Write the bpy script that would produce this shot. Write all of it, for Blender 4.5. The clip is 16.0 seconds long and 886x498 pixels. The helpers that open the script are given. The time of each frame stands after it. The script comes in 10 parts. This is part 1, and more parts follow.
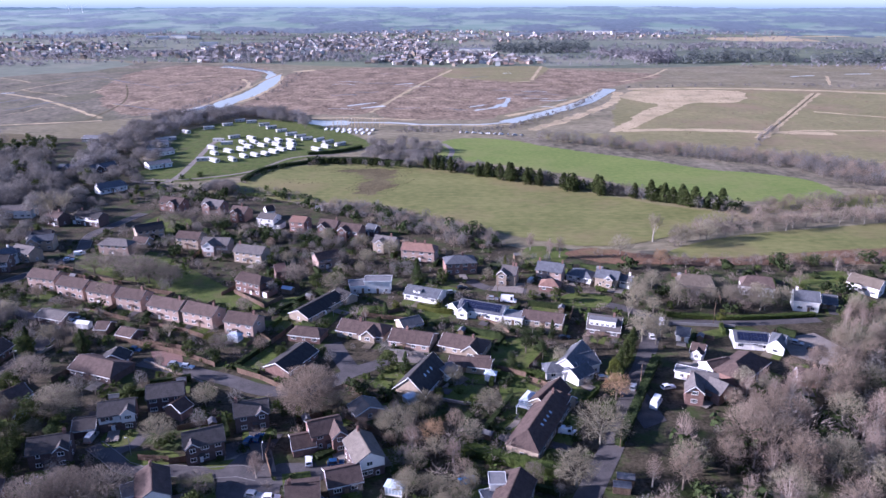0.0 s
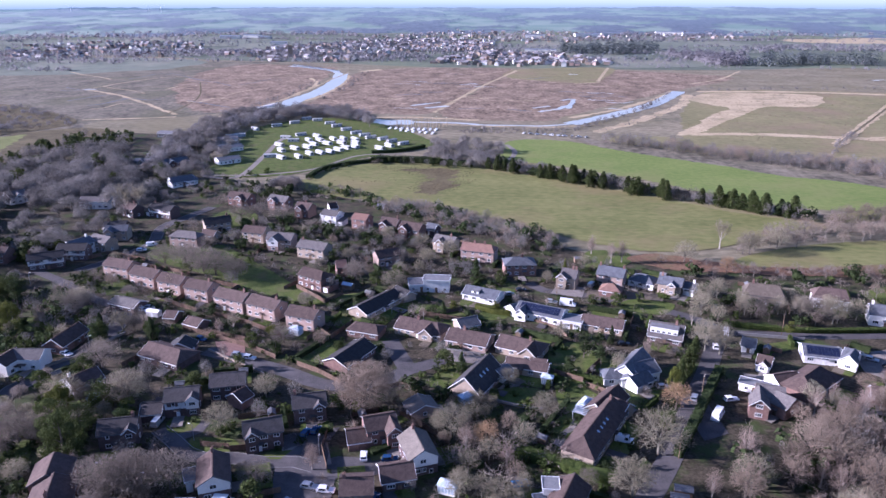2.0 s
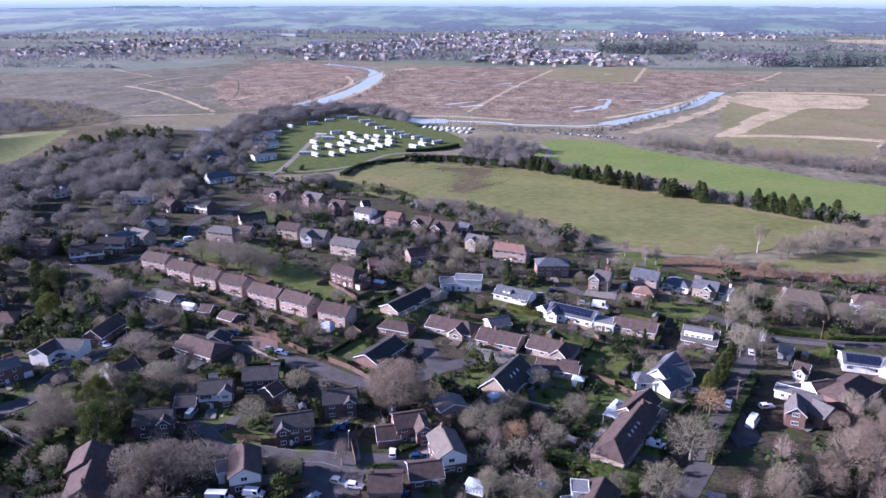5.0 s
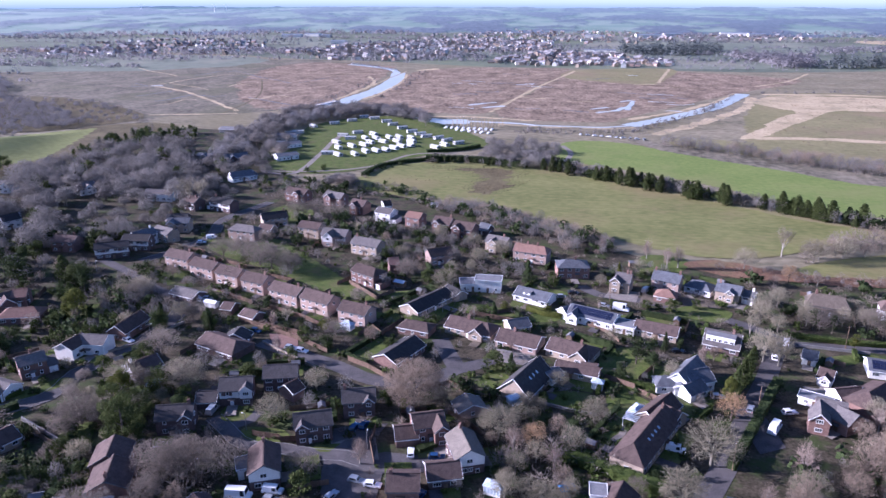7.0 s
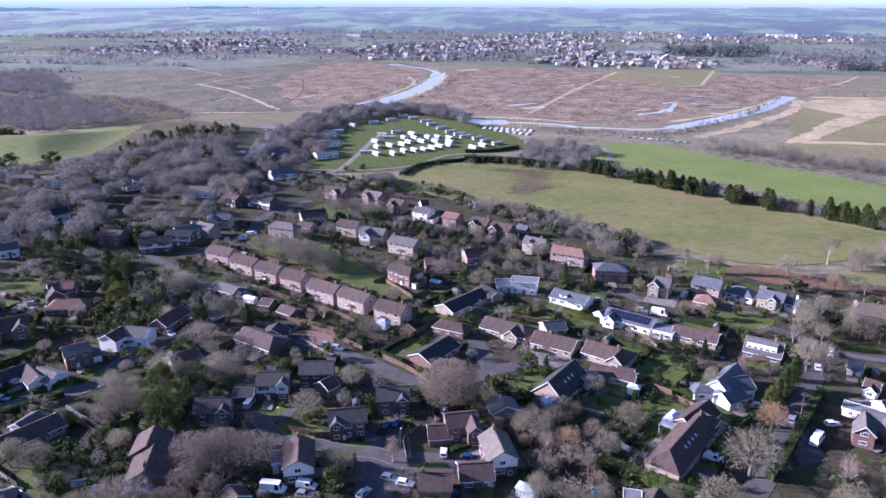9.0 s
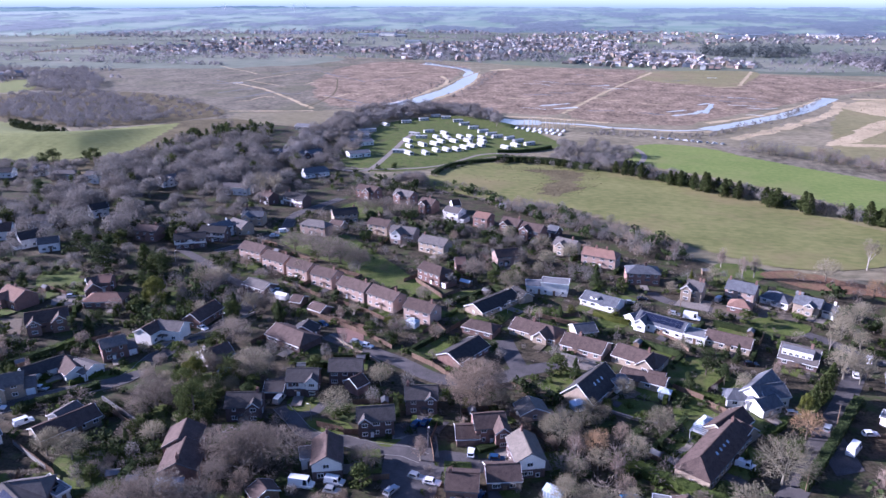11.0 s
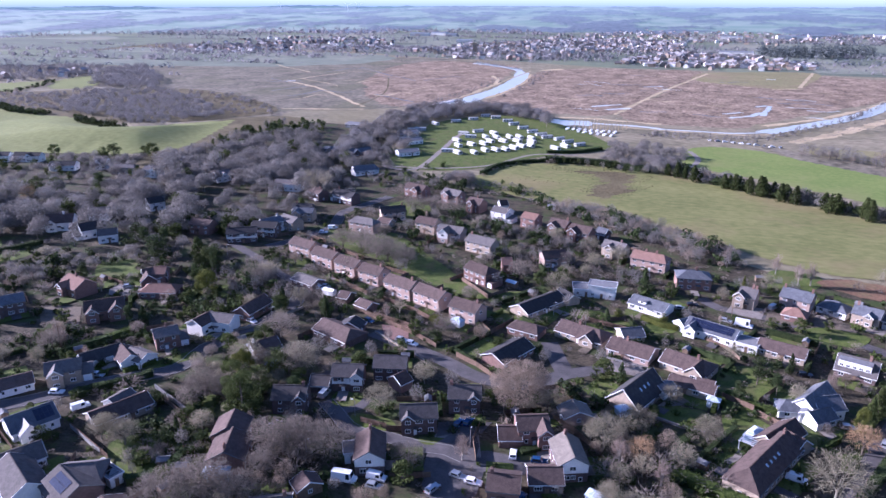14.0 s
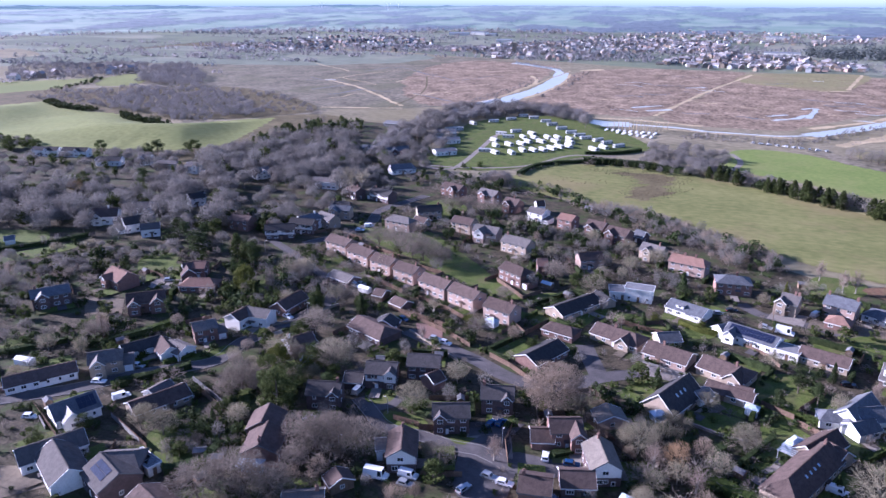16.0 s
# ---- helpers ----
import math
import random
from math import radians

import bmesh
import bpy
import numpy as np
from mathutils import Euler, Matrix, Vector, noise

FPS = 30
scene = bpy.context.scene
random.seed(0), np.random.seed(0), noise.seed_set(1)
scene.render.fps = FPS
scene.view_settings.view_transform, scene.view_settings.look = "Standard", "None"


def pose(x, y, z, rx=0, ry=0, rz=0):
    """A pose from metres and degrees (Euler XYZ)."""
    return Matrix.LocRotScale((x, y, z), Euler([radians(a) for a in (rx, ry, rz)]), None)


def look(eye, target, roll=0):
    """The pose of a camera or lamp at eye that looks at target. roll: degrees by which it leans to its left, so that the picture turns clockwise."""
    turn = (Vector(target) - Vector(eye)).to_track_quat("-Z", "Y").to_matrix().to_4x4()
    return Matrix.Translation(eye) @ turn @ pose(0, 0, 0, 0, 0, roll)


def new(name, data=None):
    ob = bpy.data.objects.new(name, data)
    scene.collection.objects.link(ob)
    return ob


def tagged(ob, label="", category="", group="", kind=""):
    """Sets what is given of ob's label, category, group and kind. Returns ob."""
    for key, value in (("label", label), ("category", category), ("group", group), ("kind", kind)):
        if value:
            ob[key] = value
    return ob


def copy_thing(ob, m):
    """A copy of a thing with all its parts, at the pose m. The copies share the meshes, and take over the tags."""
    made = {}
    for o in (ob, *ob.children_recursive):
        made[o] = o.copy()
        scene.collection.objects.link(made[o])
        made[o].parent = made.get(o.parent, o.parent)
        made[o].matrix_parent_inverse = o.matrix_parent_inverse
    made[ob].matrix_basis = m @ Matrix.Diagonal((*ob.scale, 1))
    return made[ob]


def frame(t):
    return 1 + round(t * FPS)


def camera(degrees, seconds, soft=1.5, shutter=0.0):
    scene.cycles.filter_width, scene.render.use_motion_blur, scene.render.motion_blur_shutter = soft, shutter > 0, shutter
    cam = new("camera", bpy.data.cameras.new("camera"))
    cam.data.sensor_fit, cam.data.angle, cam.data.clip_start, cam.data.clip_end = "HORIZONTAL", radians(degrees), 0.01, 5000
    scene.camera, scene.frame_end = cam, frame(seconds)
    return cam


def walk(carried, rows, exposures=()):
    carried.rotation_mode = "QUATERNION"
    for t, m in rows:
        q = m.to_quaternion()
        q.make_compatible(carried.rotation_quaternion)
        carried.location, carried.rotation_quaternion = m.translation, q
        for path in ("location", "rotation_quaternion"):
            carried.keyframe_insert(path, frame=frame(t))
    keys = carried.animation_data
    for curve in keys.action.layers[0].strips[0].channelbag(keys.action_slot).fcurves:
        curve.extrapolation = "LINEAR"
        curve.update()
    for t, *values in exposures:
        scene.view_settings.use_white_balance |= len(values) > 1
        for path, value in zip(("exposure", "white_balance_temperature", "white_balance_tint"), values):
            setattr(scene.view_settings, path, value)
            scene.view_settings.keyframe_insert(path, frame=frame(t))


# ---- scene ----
# ---------------------------------------------------------------- camera
cam = camera(63.73, 16.0, soft=1.5)
EYE = (0.0, 0.0, 110.0)
PATH = [
    (0.0, (-0.38, 94.39, 76.97), -0.02),
    (0.5, (-2.98, 94.35, 76.98), -0.07),
    (1.0, (-5.44, 94.24, 77.00), -0.05),
    (1.5, (-7.23, 94.12, 77.01), -0.05),
    (2.0, (-8.72, 94.00, 77.02), -0.03),
    (2.5, (-9.65, 93.91, 77.01), -0.03),
    (3.0, (-10.38, 93.82, 76.98), -0.00),
    (3.5, (-11.08, 93.73, 76.94), 0.01),
    (4.0, (-11.82, 93.63, 76.92), 0.03),
    (6.5, (-15.22, 93.14, 76.93), 0.04),
    (7.0, (-16.00, 93.02, 76.96), 0.07),
    (7.5, (-16.99, 92.85, 76.98), 0.05),
    (8.0, (-18.46, 92.58, 77.02), 0.07),
    (8.5, (-19.80, 92.31, 77.02), 0.06),
    (9.0, (-21.03, 92.03, 77.00), 0.08),
    (11.5, (-26.05, 90.71, 76.93), 0.07),
    (12.0, (-26.93, 90.44, 76.91), 0.07),
    (12.5, (-27.91, 90.14, 76.90), 0.08),
    (13.0, (-28.99, 89.80, 76.91), 0.05),
    (13.5, (-30.16, 89.41, 76.88), 0.07),
    (14.0, (-31.40, 88.98, 76.87), 0.08),
    (14.5, (-32.67, 88.52, 76.87), 0.10),
    (15.0, (-33.90, 88.05, 76.86), 0.09),
    (15.5, (-35.06, 87.58, 76.84), 0.13),
    (16.0, (-36.03, 87.18, 76.81), 0.12),
]
walk(cam, [(t, look(EYE, target, roll)) for t, target, roll in PATH],
     exposures=[(0.0, 1.59, 4990, 36.5), (16.0, 1.78, 4910, 36.5)])

# ---------------------------------------------------------------- light
SUN_FROM = Vector((-0.99, -0.06, 0.33)).normalized()
world = bpy.data.worlds.new("world")
scene.world = world
world.use_nodes = True
wn, wl = world.node_tree.nodes, world.node_tree.links
sky = wn.new("ShaderNodeTexSky")
sky.sky_type = "NISHITA"
sky.sun_disc = False
sky.sun_elevation = math.asin(SUN_FROM.z)
sky.sun_rotation = math.atan2(SUN_FROM.x, SUN_FROM.y)
sky.altitude = 50
sky.air_density = 1.0
sky.dust_density = 0.3
sky.ozone_density = 2.0
wl.new(sky.outputs[0], wn["Background"].inputs[0])
wn["Background"].inputs[1].default_value = 0.051
sun = new("sun", bpy.data.lights.new("sun", "SUN"))
sun.data.energy = 5.0
sun.data.angle = radians(0.6)
sun.data.color = (1.0, 0.88, 0.715)
sun.matrix_world = look(SUN_FROM * 100, (0, 0, 0))

# ---------------------------------------------------------------- materials
def material(name, dark, light, scale=1.0, rough=0.85, bump=0.3, fine=8.0, vary=0.0, where="Object", metal=0.0,
             stretch=(1, 1, 1), spec=0.1, patch=None, patch_scale=0.05, patch_amount=0.5, rows=0.0, thin=0.0):
    """Two scales of noise between two colours, an optional wide patch colour, a bump and a change from thing to thing."""
    m = bpy.data.materials.new(name)
    m.use_nodes = True
    n, l = m.node_tree.nodes, m.node_tree.links
    b = n["Principled BSDF"]
    b.inputs["Roughness"].default_value = rough
    b.inputs["Metallic"].default_value = metal
    b.inputs["Specular IOR Level"].default_value = spec
    if where == "World":
        coord = n.new("ShaderNodeNewGeometry").outputs["Position"]
    else:
        coord = n.new("ShaderNodeTexCoord").outputs["Object"]
    mp = n.new("ShaderNodeMapping")
    mp.inputs["Scale"].default_value = stretch
    l.new(coord, mp.inputs["Vector"])
    big = n.new("ShaderNodeTexNoise")
    big.inputs["Scale"].default_value = scale
    big.inputs["Detail"].default_value = 5
    big.inputs["Roughness"].default_value = 0.6
    small = n.new("ShaderNodeTexNoise")
    small.inputs["Scale"].default_value = scale * fine
    small.inputs["Detail"].default_value = 4
    l.new(mp.outputs[0], big.inputs["Vector"])
    l.new(mp.outputs[0], small.inputs["Vector"])
    add = n.new("ShaderNodeMath")
    add.operation = "ADD"
    l.new(big.outputs[0], add.inputs[0])
    l.new(small.outputs[0], add.inputs[1])
    rng = n.new("ShaderNodeMapRange")
    rng.inputs["From Min"].default_value, rng.inputs["From Max"].default_value = 0.72, 1.28
    l.new(add.outputs[0], rng.inputs["Value"])
    mix = n.new("ShaderNodeMix")
    mix.data_type = "RGBA"
    mix.inputs["A"].default_value, mix.inputs["B"].default_value = (*dark, 1), (*light, 1)
    l.new(rng.outputs[0], mix.inputs["Factor"])
    out = mix.outputs["Result"]
    if patch:
        wide = n.new("ShaderNodeTexNoise")
        wide.inputs["Scale"].default_value = patch_scale
        wide.inputs["Detail"].default_value = 6
        wide.inputs["Roughness"].default_value = 0.65
        l.new(coord, wide.inputs["Vector"])
        r2 = n.new("ShaderNodeMapRange")
        r2.inputs["From Min"].default_value, r2.inputs["From Max"].default_value = 0.5, 0.62
        r2.inputs["To Max"].default_value = patch_amount
        l.new(wide.outputs[0], r2.inputs["Value"])
        mx = n.new("ShaderNodeMix")
        mx.data_type = "RGBA"
        l.new(r2.outputs[0], mx.inputs["Factor"])
        l.new(out, mx.inputs["A"])
        mx.inputs["B"].default_value = (*patch, 1)
        out = mx.outputs["Result"]
    if vary:
        info = n.new("ShaderNodeObjectInfo")
        r3 = n.new("ShaderNodeMapRange")
        r3.inputs["To Min"].default_value, r3.inputs["To Max"].default_value = 1 - vary, 1 + vary
        l.new(info.outputs["Random"], r3.inputs["Value"])
        hs = n.new("ShaderNodeHueSaturation")
        l.new(r3.outputs[0], hs.inputs["Value"])
        l.new(out, hs.inputs["Color"])
        out = hs.outputs["Color"]
    l.new(out, b.inputs["Base Color"])
    if bump:
        bp = n.new("ShaderNodeBump")
        bp.inputs["Strength"].default_value = bump
        bp.inputs["Distance"].default_value = 0.05
        height = small.outputs[0]
        if rows:
            wv = n.new("ShaderNodeTexWave")
            wv.bands_direction = "Z"
            wv.wave_profile = "SAW"
            wv.inputs["Scale"].default_value = rows
            wv.inputs["Distortion"].default_value = 0.4
            l.new(coord, wv.inputs["Vector"])
            both = n.new("ShaderNodeMath")
            both.operation = "MULTIPLY_ADD"
            both.inputs[1].default_value = 0.07
            l.new(wv.outputs["Fac"], both.inputs[0])
            l.new(height, both.inputs[2])
            height = both.outputs[0]
        l.new(height, bp.inputs["Height"])
        l.new(bp.outputs[0], b.inputs["Normal"])
    if thin:
        # leaves and fine twigs let some light through
        tr = n.new("ShaderNodeBsdfTranslucent")
        l.new(out, tr.inputs["Color"])
        ms = n.new("ShaderNodeMixShader")
        ms.inputs["Fac"].default_value = thin
        l.new(b.outputs[0], ms.inputs[1])
        l.new(tr.outputs[0], ms.inputs[2])
        l.new(ms.outputs[0], n["Material Output"].inputs["Surface"])
    return m


def glossy(name, colour, rough=0.1, metal=0.0, spec=0.6):
    m = bpy.data.materials.new(name)
    m.use_nodes = True
    b = m.node_tree.nodes["Principled BSDF"]
    b.inputs["Base Color"].default_value = (*colour, 1)
    b.inputs["Roughness"].default_value = rough
    b.inputs["Metallic"].default_value = metal
    b.inputs["Specular IOR Level"].default_value = spec
    return m


M = {
    # ground
    "marsh": material("marsh", (0.115, 0.103, 0.065), (0.285, 0.245, 0.162), 0.03, where="World", stretch=(0.6, 1, 1), fine=8, patch=(0.16, 0.14, 0.075), patch_scale=0.004, patch_amount=0.6, bump=0.6),
    "garden": material("garden", (0.018, 0.019, 0.010), (0.10, 0.080, 0.056), 0.22, where="World", fine=5, patch=(0.046, 0.064, 0.020), patch_scale=0.09, patch_amount=0.9, bump=0.9),
    "pasture": material("pasture", (0.115, 0.125, 0.040), (0.205, 0.198, 0.074), 0.035, where="World", fine=9, patch=(0.215, 0.165, 0.085), patch_scale=0.013, patch_amount=0.55, bump=0.4, stretch=(0.6, 1, 1)),
    "meadow": material("meadow", (0.12, 0.165, 0.04), (0.185, 0.22, 0.062), 0.02, where="World", fine=14, patch=(0.20, 0.20, 0.075), patch_scale=0.012, patch_amount=0.55, bump=0.3),
    "lawn": material("lawn", (0.045, 0.066, 0.014), (0.115, 0.138, 0.036), 0.25, where="World", fine=9, patch=(0.12, 0.105, 0.05), patch_scale=0.15, patch_amount=0.6, bump=0.4),
    "heath": material("heath", (0.066, 0.056, 0.030), (0.145, 0.118, 0.062), 0.08, where="World", fine=8, bump=0.6, patch=(0.18, 0.15, 0.08), patch_scale=0.03, patch_amount=0.5),
    "bracken": material("bracken", (0.10, 0.060, 0.038), (0.215, 0.130, 0.080), 0.10, where="World", fine=8, bump=0.6, patch=(0.15, 0.125, 0.06), patch_scale=0.04, patch_amount=0.6),
    "reed": material("reed", (0.335, 0.266, 0.158), (0.515, 0.412, 0.262), 0.05, where="World", fine=9, bump=0.4, patch=(0.22, 0.19, 0.11), patch_scale=0.03, patch_amount=0.6),
    "marsh_dull": material("marsh_dull", (0.066, 0.060, 0.042), (0.235, 0.205, 0.148), 0.05, where="World", fine=6, bump=0.7, stretch=(0.7, 0.5, 1), patch=(0.12, 0.115, 0.065), patch_scale=0.012, patch_amount=0.6),
    "marsh_green": material("marsh_green", (0.15, 0.14, 0.066), (0.25, 0.22, 0.11), 0.02, where="World", fine=9, bump=0.4, patch=(0.24, 0.17, 0.115), patch_scale=0.008, patch_amount=0.6),
    "marsh_brown": material("marsh_brown", (0.075, 0.052, 0.036), (0.37, 0.28, 0.195), 0.07, where="World", fine=5, bump=0.8, stretch=(0.8, 0.45, 1), patch=(0.10, 0.075, 0.05), patch_scale=0.03, patch_amount=0.5),
    "hill_grass": material("hill_grass", (0.135, 0.150, 0.048), (0.215, 0.222, 0.080), 0.02, where="World", fine=12, patch=(0.14, 0.165, 0.055), patch_scale=0.01, patch_amount=0.7, bump=0.3),
    # distant ground: greens greyed and paled, haze painted into the base colour
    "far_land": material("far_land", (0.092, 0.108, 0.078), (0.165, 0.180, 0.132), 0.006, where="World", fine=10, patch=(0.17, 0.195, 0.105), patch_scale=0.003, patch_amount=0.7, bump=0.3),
    "grass_hazed": material("grass_hazed", (0.135, 0.152, 0.112), (0.205, 0.220, 0.165), 0.004, where="World", fine=10, patch=(0.24, 0.22, 0.165), patch_scale=0.004, patch_amount=0.6, bump=0.3),
    "asphalt": material("asphalt", (0.060, 0.056, 0.056), (0.110, 0.101, 0.100), 0.25, where="World", fine=14, bump=0.2, patch=(0.125, 0.114, 0.112), patch_scale=0.08, patch_amount=0.6),
    "paving": material("paving", (0.16, 0.14, 0.12), (0.27, 0.24, 0.21), 0.6, where="World", fine=9, bump=0.2),
    "gravel": material("gravel", (0.1, 0.083, 0.06), (0.175, 0.145, 0.108), 0.6, where="World", fine=12, bump=0.4),
    "kerb": material("kerb", (0.16, 0.155, 0.15), (0.26, 0.25, 0.24), 1.0, where="World", bump=0.2),
    # buildings
    "brick": material("brick", (0.135, 0.085, 0.07), (0.245, 0.155, 0.13), 1.2, fine=9, vary=0.18, bump=0.3),
    "brick_dark": material("brick_dark", (0.075, 0.055, 0.052), (0.145, 0.105, 0.097), 1.2, fine=9, vary=0.15, bump=0.3),
    "brick_buff": material("brick_buff", (0.25, 0.2, 0.15), (0.38, 0.31, 0.24), 1.2, fine=9, vary=0.12, bump=0.3),
    "brick_pink": material("brick_pink", (0.28, 0.2, 0.165), (0.4, 0.3, 0.25), 1.2, fine=9, vary=0.12, bump=0.3),
    "render": material("render", (0.62, 0.60, 0.56), (0.78, 0.76, 0.72), 0.6, fine=6, vary=0.06, bump=0.1),
    "tile_brown": material("tile_brown", (0.056, 0.041, 0.036), (0.118, 0.086, 0.074), 0.8, fine=8, vary=0.18, bump=0.6, rows=5.0),
    "tile_red": material("tile_red", (0.155, 0.095, 0.072), (0.25, 0.152, 0.118), 0.8, fine=8, vary=0.15, bump=0.6, rows=5.0),
    "tile_grey": material("tile_grey", (0.082, 0.075, 0.073), (0.155, 0.139, 0.130), 0.8, fine=8, vary=0.18, bump=0.6, rows=5.0),
    "tile_dark": material("tile_dark", (0.030, 0.029, 0.030), (0.064, 0.060, 0.060), 0.8, fine=8, vary=0.18, bump=0.6, rows=5.0),
    "tile_umber": material("tile_umber", (0.050, 0.045, 0.044), (0.098, 0.088, 0.084), 0.8, fine=8, vary=0.18, bump=0.6, rows=5.0),
    "tile_tan": material("tile_tan", (0.112, 0.097, 0.082), (0.202, 0.175, 0.149), 0.8, fine=8, vary=0.12, bump=0.6, rows=5.0),
    # roof tiles of the far town, lightened to hold distance haze in the colour
    "tile_hazed": material("tile_hazed", (0.22, 0.205, 0.205), (0.36, 0.335, 0.33), 0.05, where="World", bump=0.2),
    "slate": material("slate", (0.066, 0.070, 0.080), (0.140, 0.145, 0.158), 0.8, fine=8, vary=0.15, rough=0.55, bump=0.5, rows=6.0),
    "thatch": material("thatch", (0.085, 0.07, 0.055), (0.155, 0.128, 0.1), 0.9, fine=10, bump=0.8),
    "felt": material("felt", (0.12, 0.12, 0.125), (0.22, 0.22, 0.225), 0.7, fine=6, bump=0.2),
    "white": material("white_paint", (0.70, 0.70, 0.69), (0.82, 0.82, 0.81), 1.0, rough=0.5, bump=0.05),
    "shell": material("caravan_shell", (0.38, 0.38, 0.36), (0.50, 0.50, 0.48), 0.8, rough=0.45, vary=0.12, bump=0.05),
    "glass": glossy("window_glass", (0.02, 0.025, 0.03), 0.06),
    "glass_roof": material("glass_roof", (0.34, 0.42, 0.50), (0.48, 0.56, 0.64), 0.8, rough=0.12, bump=0.0, spec=0.7),
    "solar": material("solar_cell", (0.010, 0.013, 0.030), (0.022, 0.027, 0.055), 0.7, rough=0.12, bump=0.0, spec=0.6),
    "wood": material("timber", (0.11, 0.075, 0.05), (0.21, 0.15, 0.105), 0.9, stretch=(4, 4, 0.6), vary=0.2, bump=0.3),
    "fence": material("fence_wood", (0.1, 0.068, 0.049), (0.19, 0.132, 0.094), 0.9, stretch=(4, 4, 0.6), vary=0.2, bump=0.3),
    "metal": material("grey_metal", (0.28, 0.29, 0.30), (0.42, 0.43, 0.44), 0.7, rough=0.4, metal=0.6, bump=0.05),
    "lead": material("lead", (0.10, 0.105, 0.11), (0.18, 0.185, 0.19), 0.9, bump=0.1),
    # plants
    "bark": material("bark", (0.065, 0.052, 0.042), (0.17, 0.145, 0.115), 0.8, fine=9, vary=0.15, bump=0.7, stretch=(2, 2, 0.5)),
    "bark_pale": material("bark_pale", (0.24, 0.21, 0.175), (0.42, 0.38, 0.33), 0.8, fine=9, vary=0.15, bump=0.5),
    "bark_oak": material("bark_oak", (0.1, 0.092, 0.074), (0.24, 0.22, 0.175), 0.8, fine=9, vary=0.15, bump=0.6, stretch=(2, 2, 0.5)),
    "twig_wood": material("twig_wood", (0.114, 0.104, 0.095), (0.248, 0.230, 0.210), 0.05, fine=14, where="World", bump=0.0, thin=0.3),
    "twig_wood_grey": material("twig_wood_grey", (0.134, 0.125, 0.114), (0.278, 0.262, 0.238), 0.05, fine=14, where="World", bump=0.0, thin=0.3),
    # twigs and leaves of distant woods, haze put into their paler, greyer base colours
    "twig_hazed_mid": material("twig_hazed_mid", (0.150, 0.144, 0.142), (0.262, 0.250, 0.245), 0.05, fine=14, where="World", bump=0.0, thin=0.3),
    "leaf_hazed_line": material("leaf_hazed_line", (0.082, 0.096, 0.096), (0.14, 0.155, 0.148), 0.03, where="World", bump=0.0, thin=0.3),
    "twig_brown": material("twig_brown", (0.155, 0.122, 0.092), (0.32, 0.258, 0.198), 0.5, vary=0.25, bump=0.0, thin=0.3),
    "twig_grey": material("twig_grey", (0.165, 0.148, 0.102), (0.36, 0.322, 0.228), 0.5, vary=0.22, bump=0.0, thin=0.3),
    "twig_dull": material("twig_dull", (0.135, 0.114, 0.095), (0.285, 0.244, 0.203), 0.5, vary=0.22, bump=0.0, thin=0.3),
    "twig_red": material("twig_red", (0.20, 0.155, 0.125), (0.34, 0.27, 0.22), 0.5, vary=0.2, bump=0.0, thin=0.3),
    "twig_orange": material("twig_orange", (0.25, 0.165, 0.09), (0.4, 0.275, 0.16), 0.5, vary=0.15, bump=0.0, thin=0.3),
    "leaf": material("leaf_dark", (0.022, 0.034, 0.013), (0.060, 0.080, 0.028), 0.6, vary=0.3, bump=0.0, rough=0.9, spec=0.12, thin=0.3),
    "leaf_holm": material("leaf_holm", (0.030, 0.044, 0.014), (0.085, 0.10, 0.030), 0.25, vary=0.2, bump=0.0, rough=0.9, spec=0.12, thin=0.3),
    "leaf_green": material("leaf_green", (0.036, 0.057, 0.014), (0.092, 0.118, 0.030), 0.6, vary=0.25, bump=0.0, rough=0.9, spec=0.12, thin=0.3),
    "leaf_yellow": material("leaf_yellow", (0.058, 0.068, 0.014), (0.125, 0.135, 0.03), 0.6, vary=0.2, bump=0.0, rough=0.9, spec=0.12, thin=0.3),
    # farthest leaves and twigs: paled and blued to carry distance haze in the colour
    "leaf_hazed": material("leaf_hazed", (0.125, 0.138, 0.15), (0.20, 0.212, 0.22), 0.03, where="World", bump=0.0, thin=0.38),
    "twig_hazed": material("twig_hazed", (0.20, 0.19, 0.20), (0.31, 0.292, 0.298), 0.03, where="World", bump=0.0, thin=0.5),
    # vehicles
    "car_white": glossy("car_paint_white", (0.78, 0.78, 0.78), 0.25),
    "car_silver": glossy("car_paint_silver", (0.42, 0.44, 0.46), 0.28, 0.5),
    "car_dark": glossy("car_paint_dark", (0.02, 0.022, 0.028), 0.2),
    "car_blue": glossy("car_paint_blue", (0.015, 0.05, 0.13), 0.22),
    "car_red": glossy("car_paint_red", (0.28, 0.02, 0.02), 0.22),
    "rubber": glossy("rubber", (0.02, 0.02, 0.02), 0.8),
    "tarp": material("tarp_blue", (0.03, 0.12, 0.28), (0.06, 0.20, 0.40), 1.0, bump=0.2),
}


def water_material():
    # mirrored bright sky put into the base colour, paler than the water itself
    m = material("water", (0.37, 0.40, 0.375), (0.45, 0.48, 0.45), 0.02, where="World", rough=0.3, bump=0.0, spec=0.5)
    n, l = m.node_tree.nodes, m.node_tree.links
    rip = n.new("ShaderNodeTexNoise")
    rip.inputs["Scale"].default_value = 1.5
    l.new(n.new("ShaderNodeNewGeometry").outputs["Position"], rip.inputs["Vector"])
    bp = n.new("ShaderNodeBump")
    bp.inputs["Strength"].default_value = 0.12
    l.new(rip.outputs[0], bp.inputs["Height"])
    l.new(bp.outputs[0], n["Principled BSDF"].inputs["Normal"])
    return m


M["water"] = water_material()


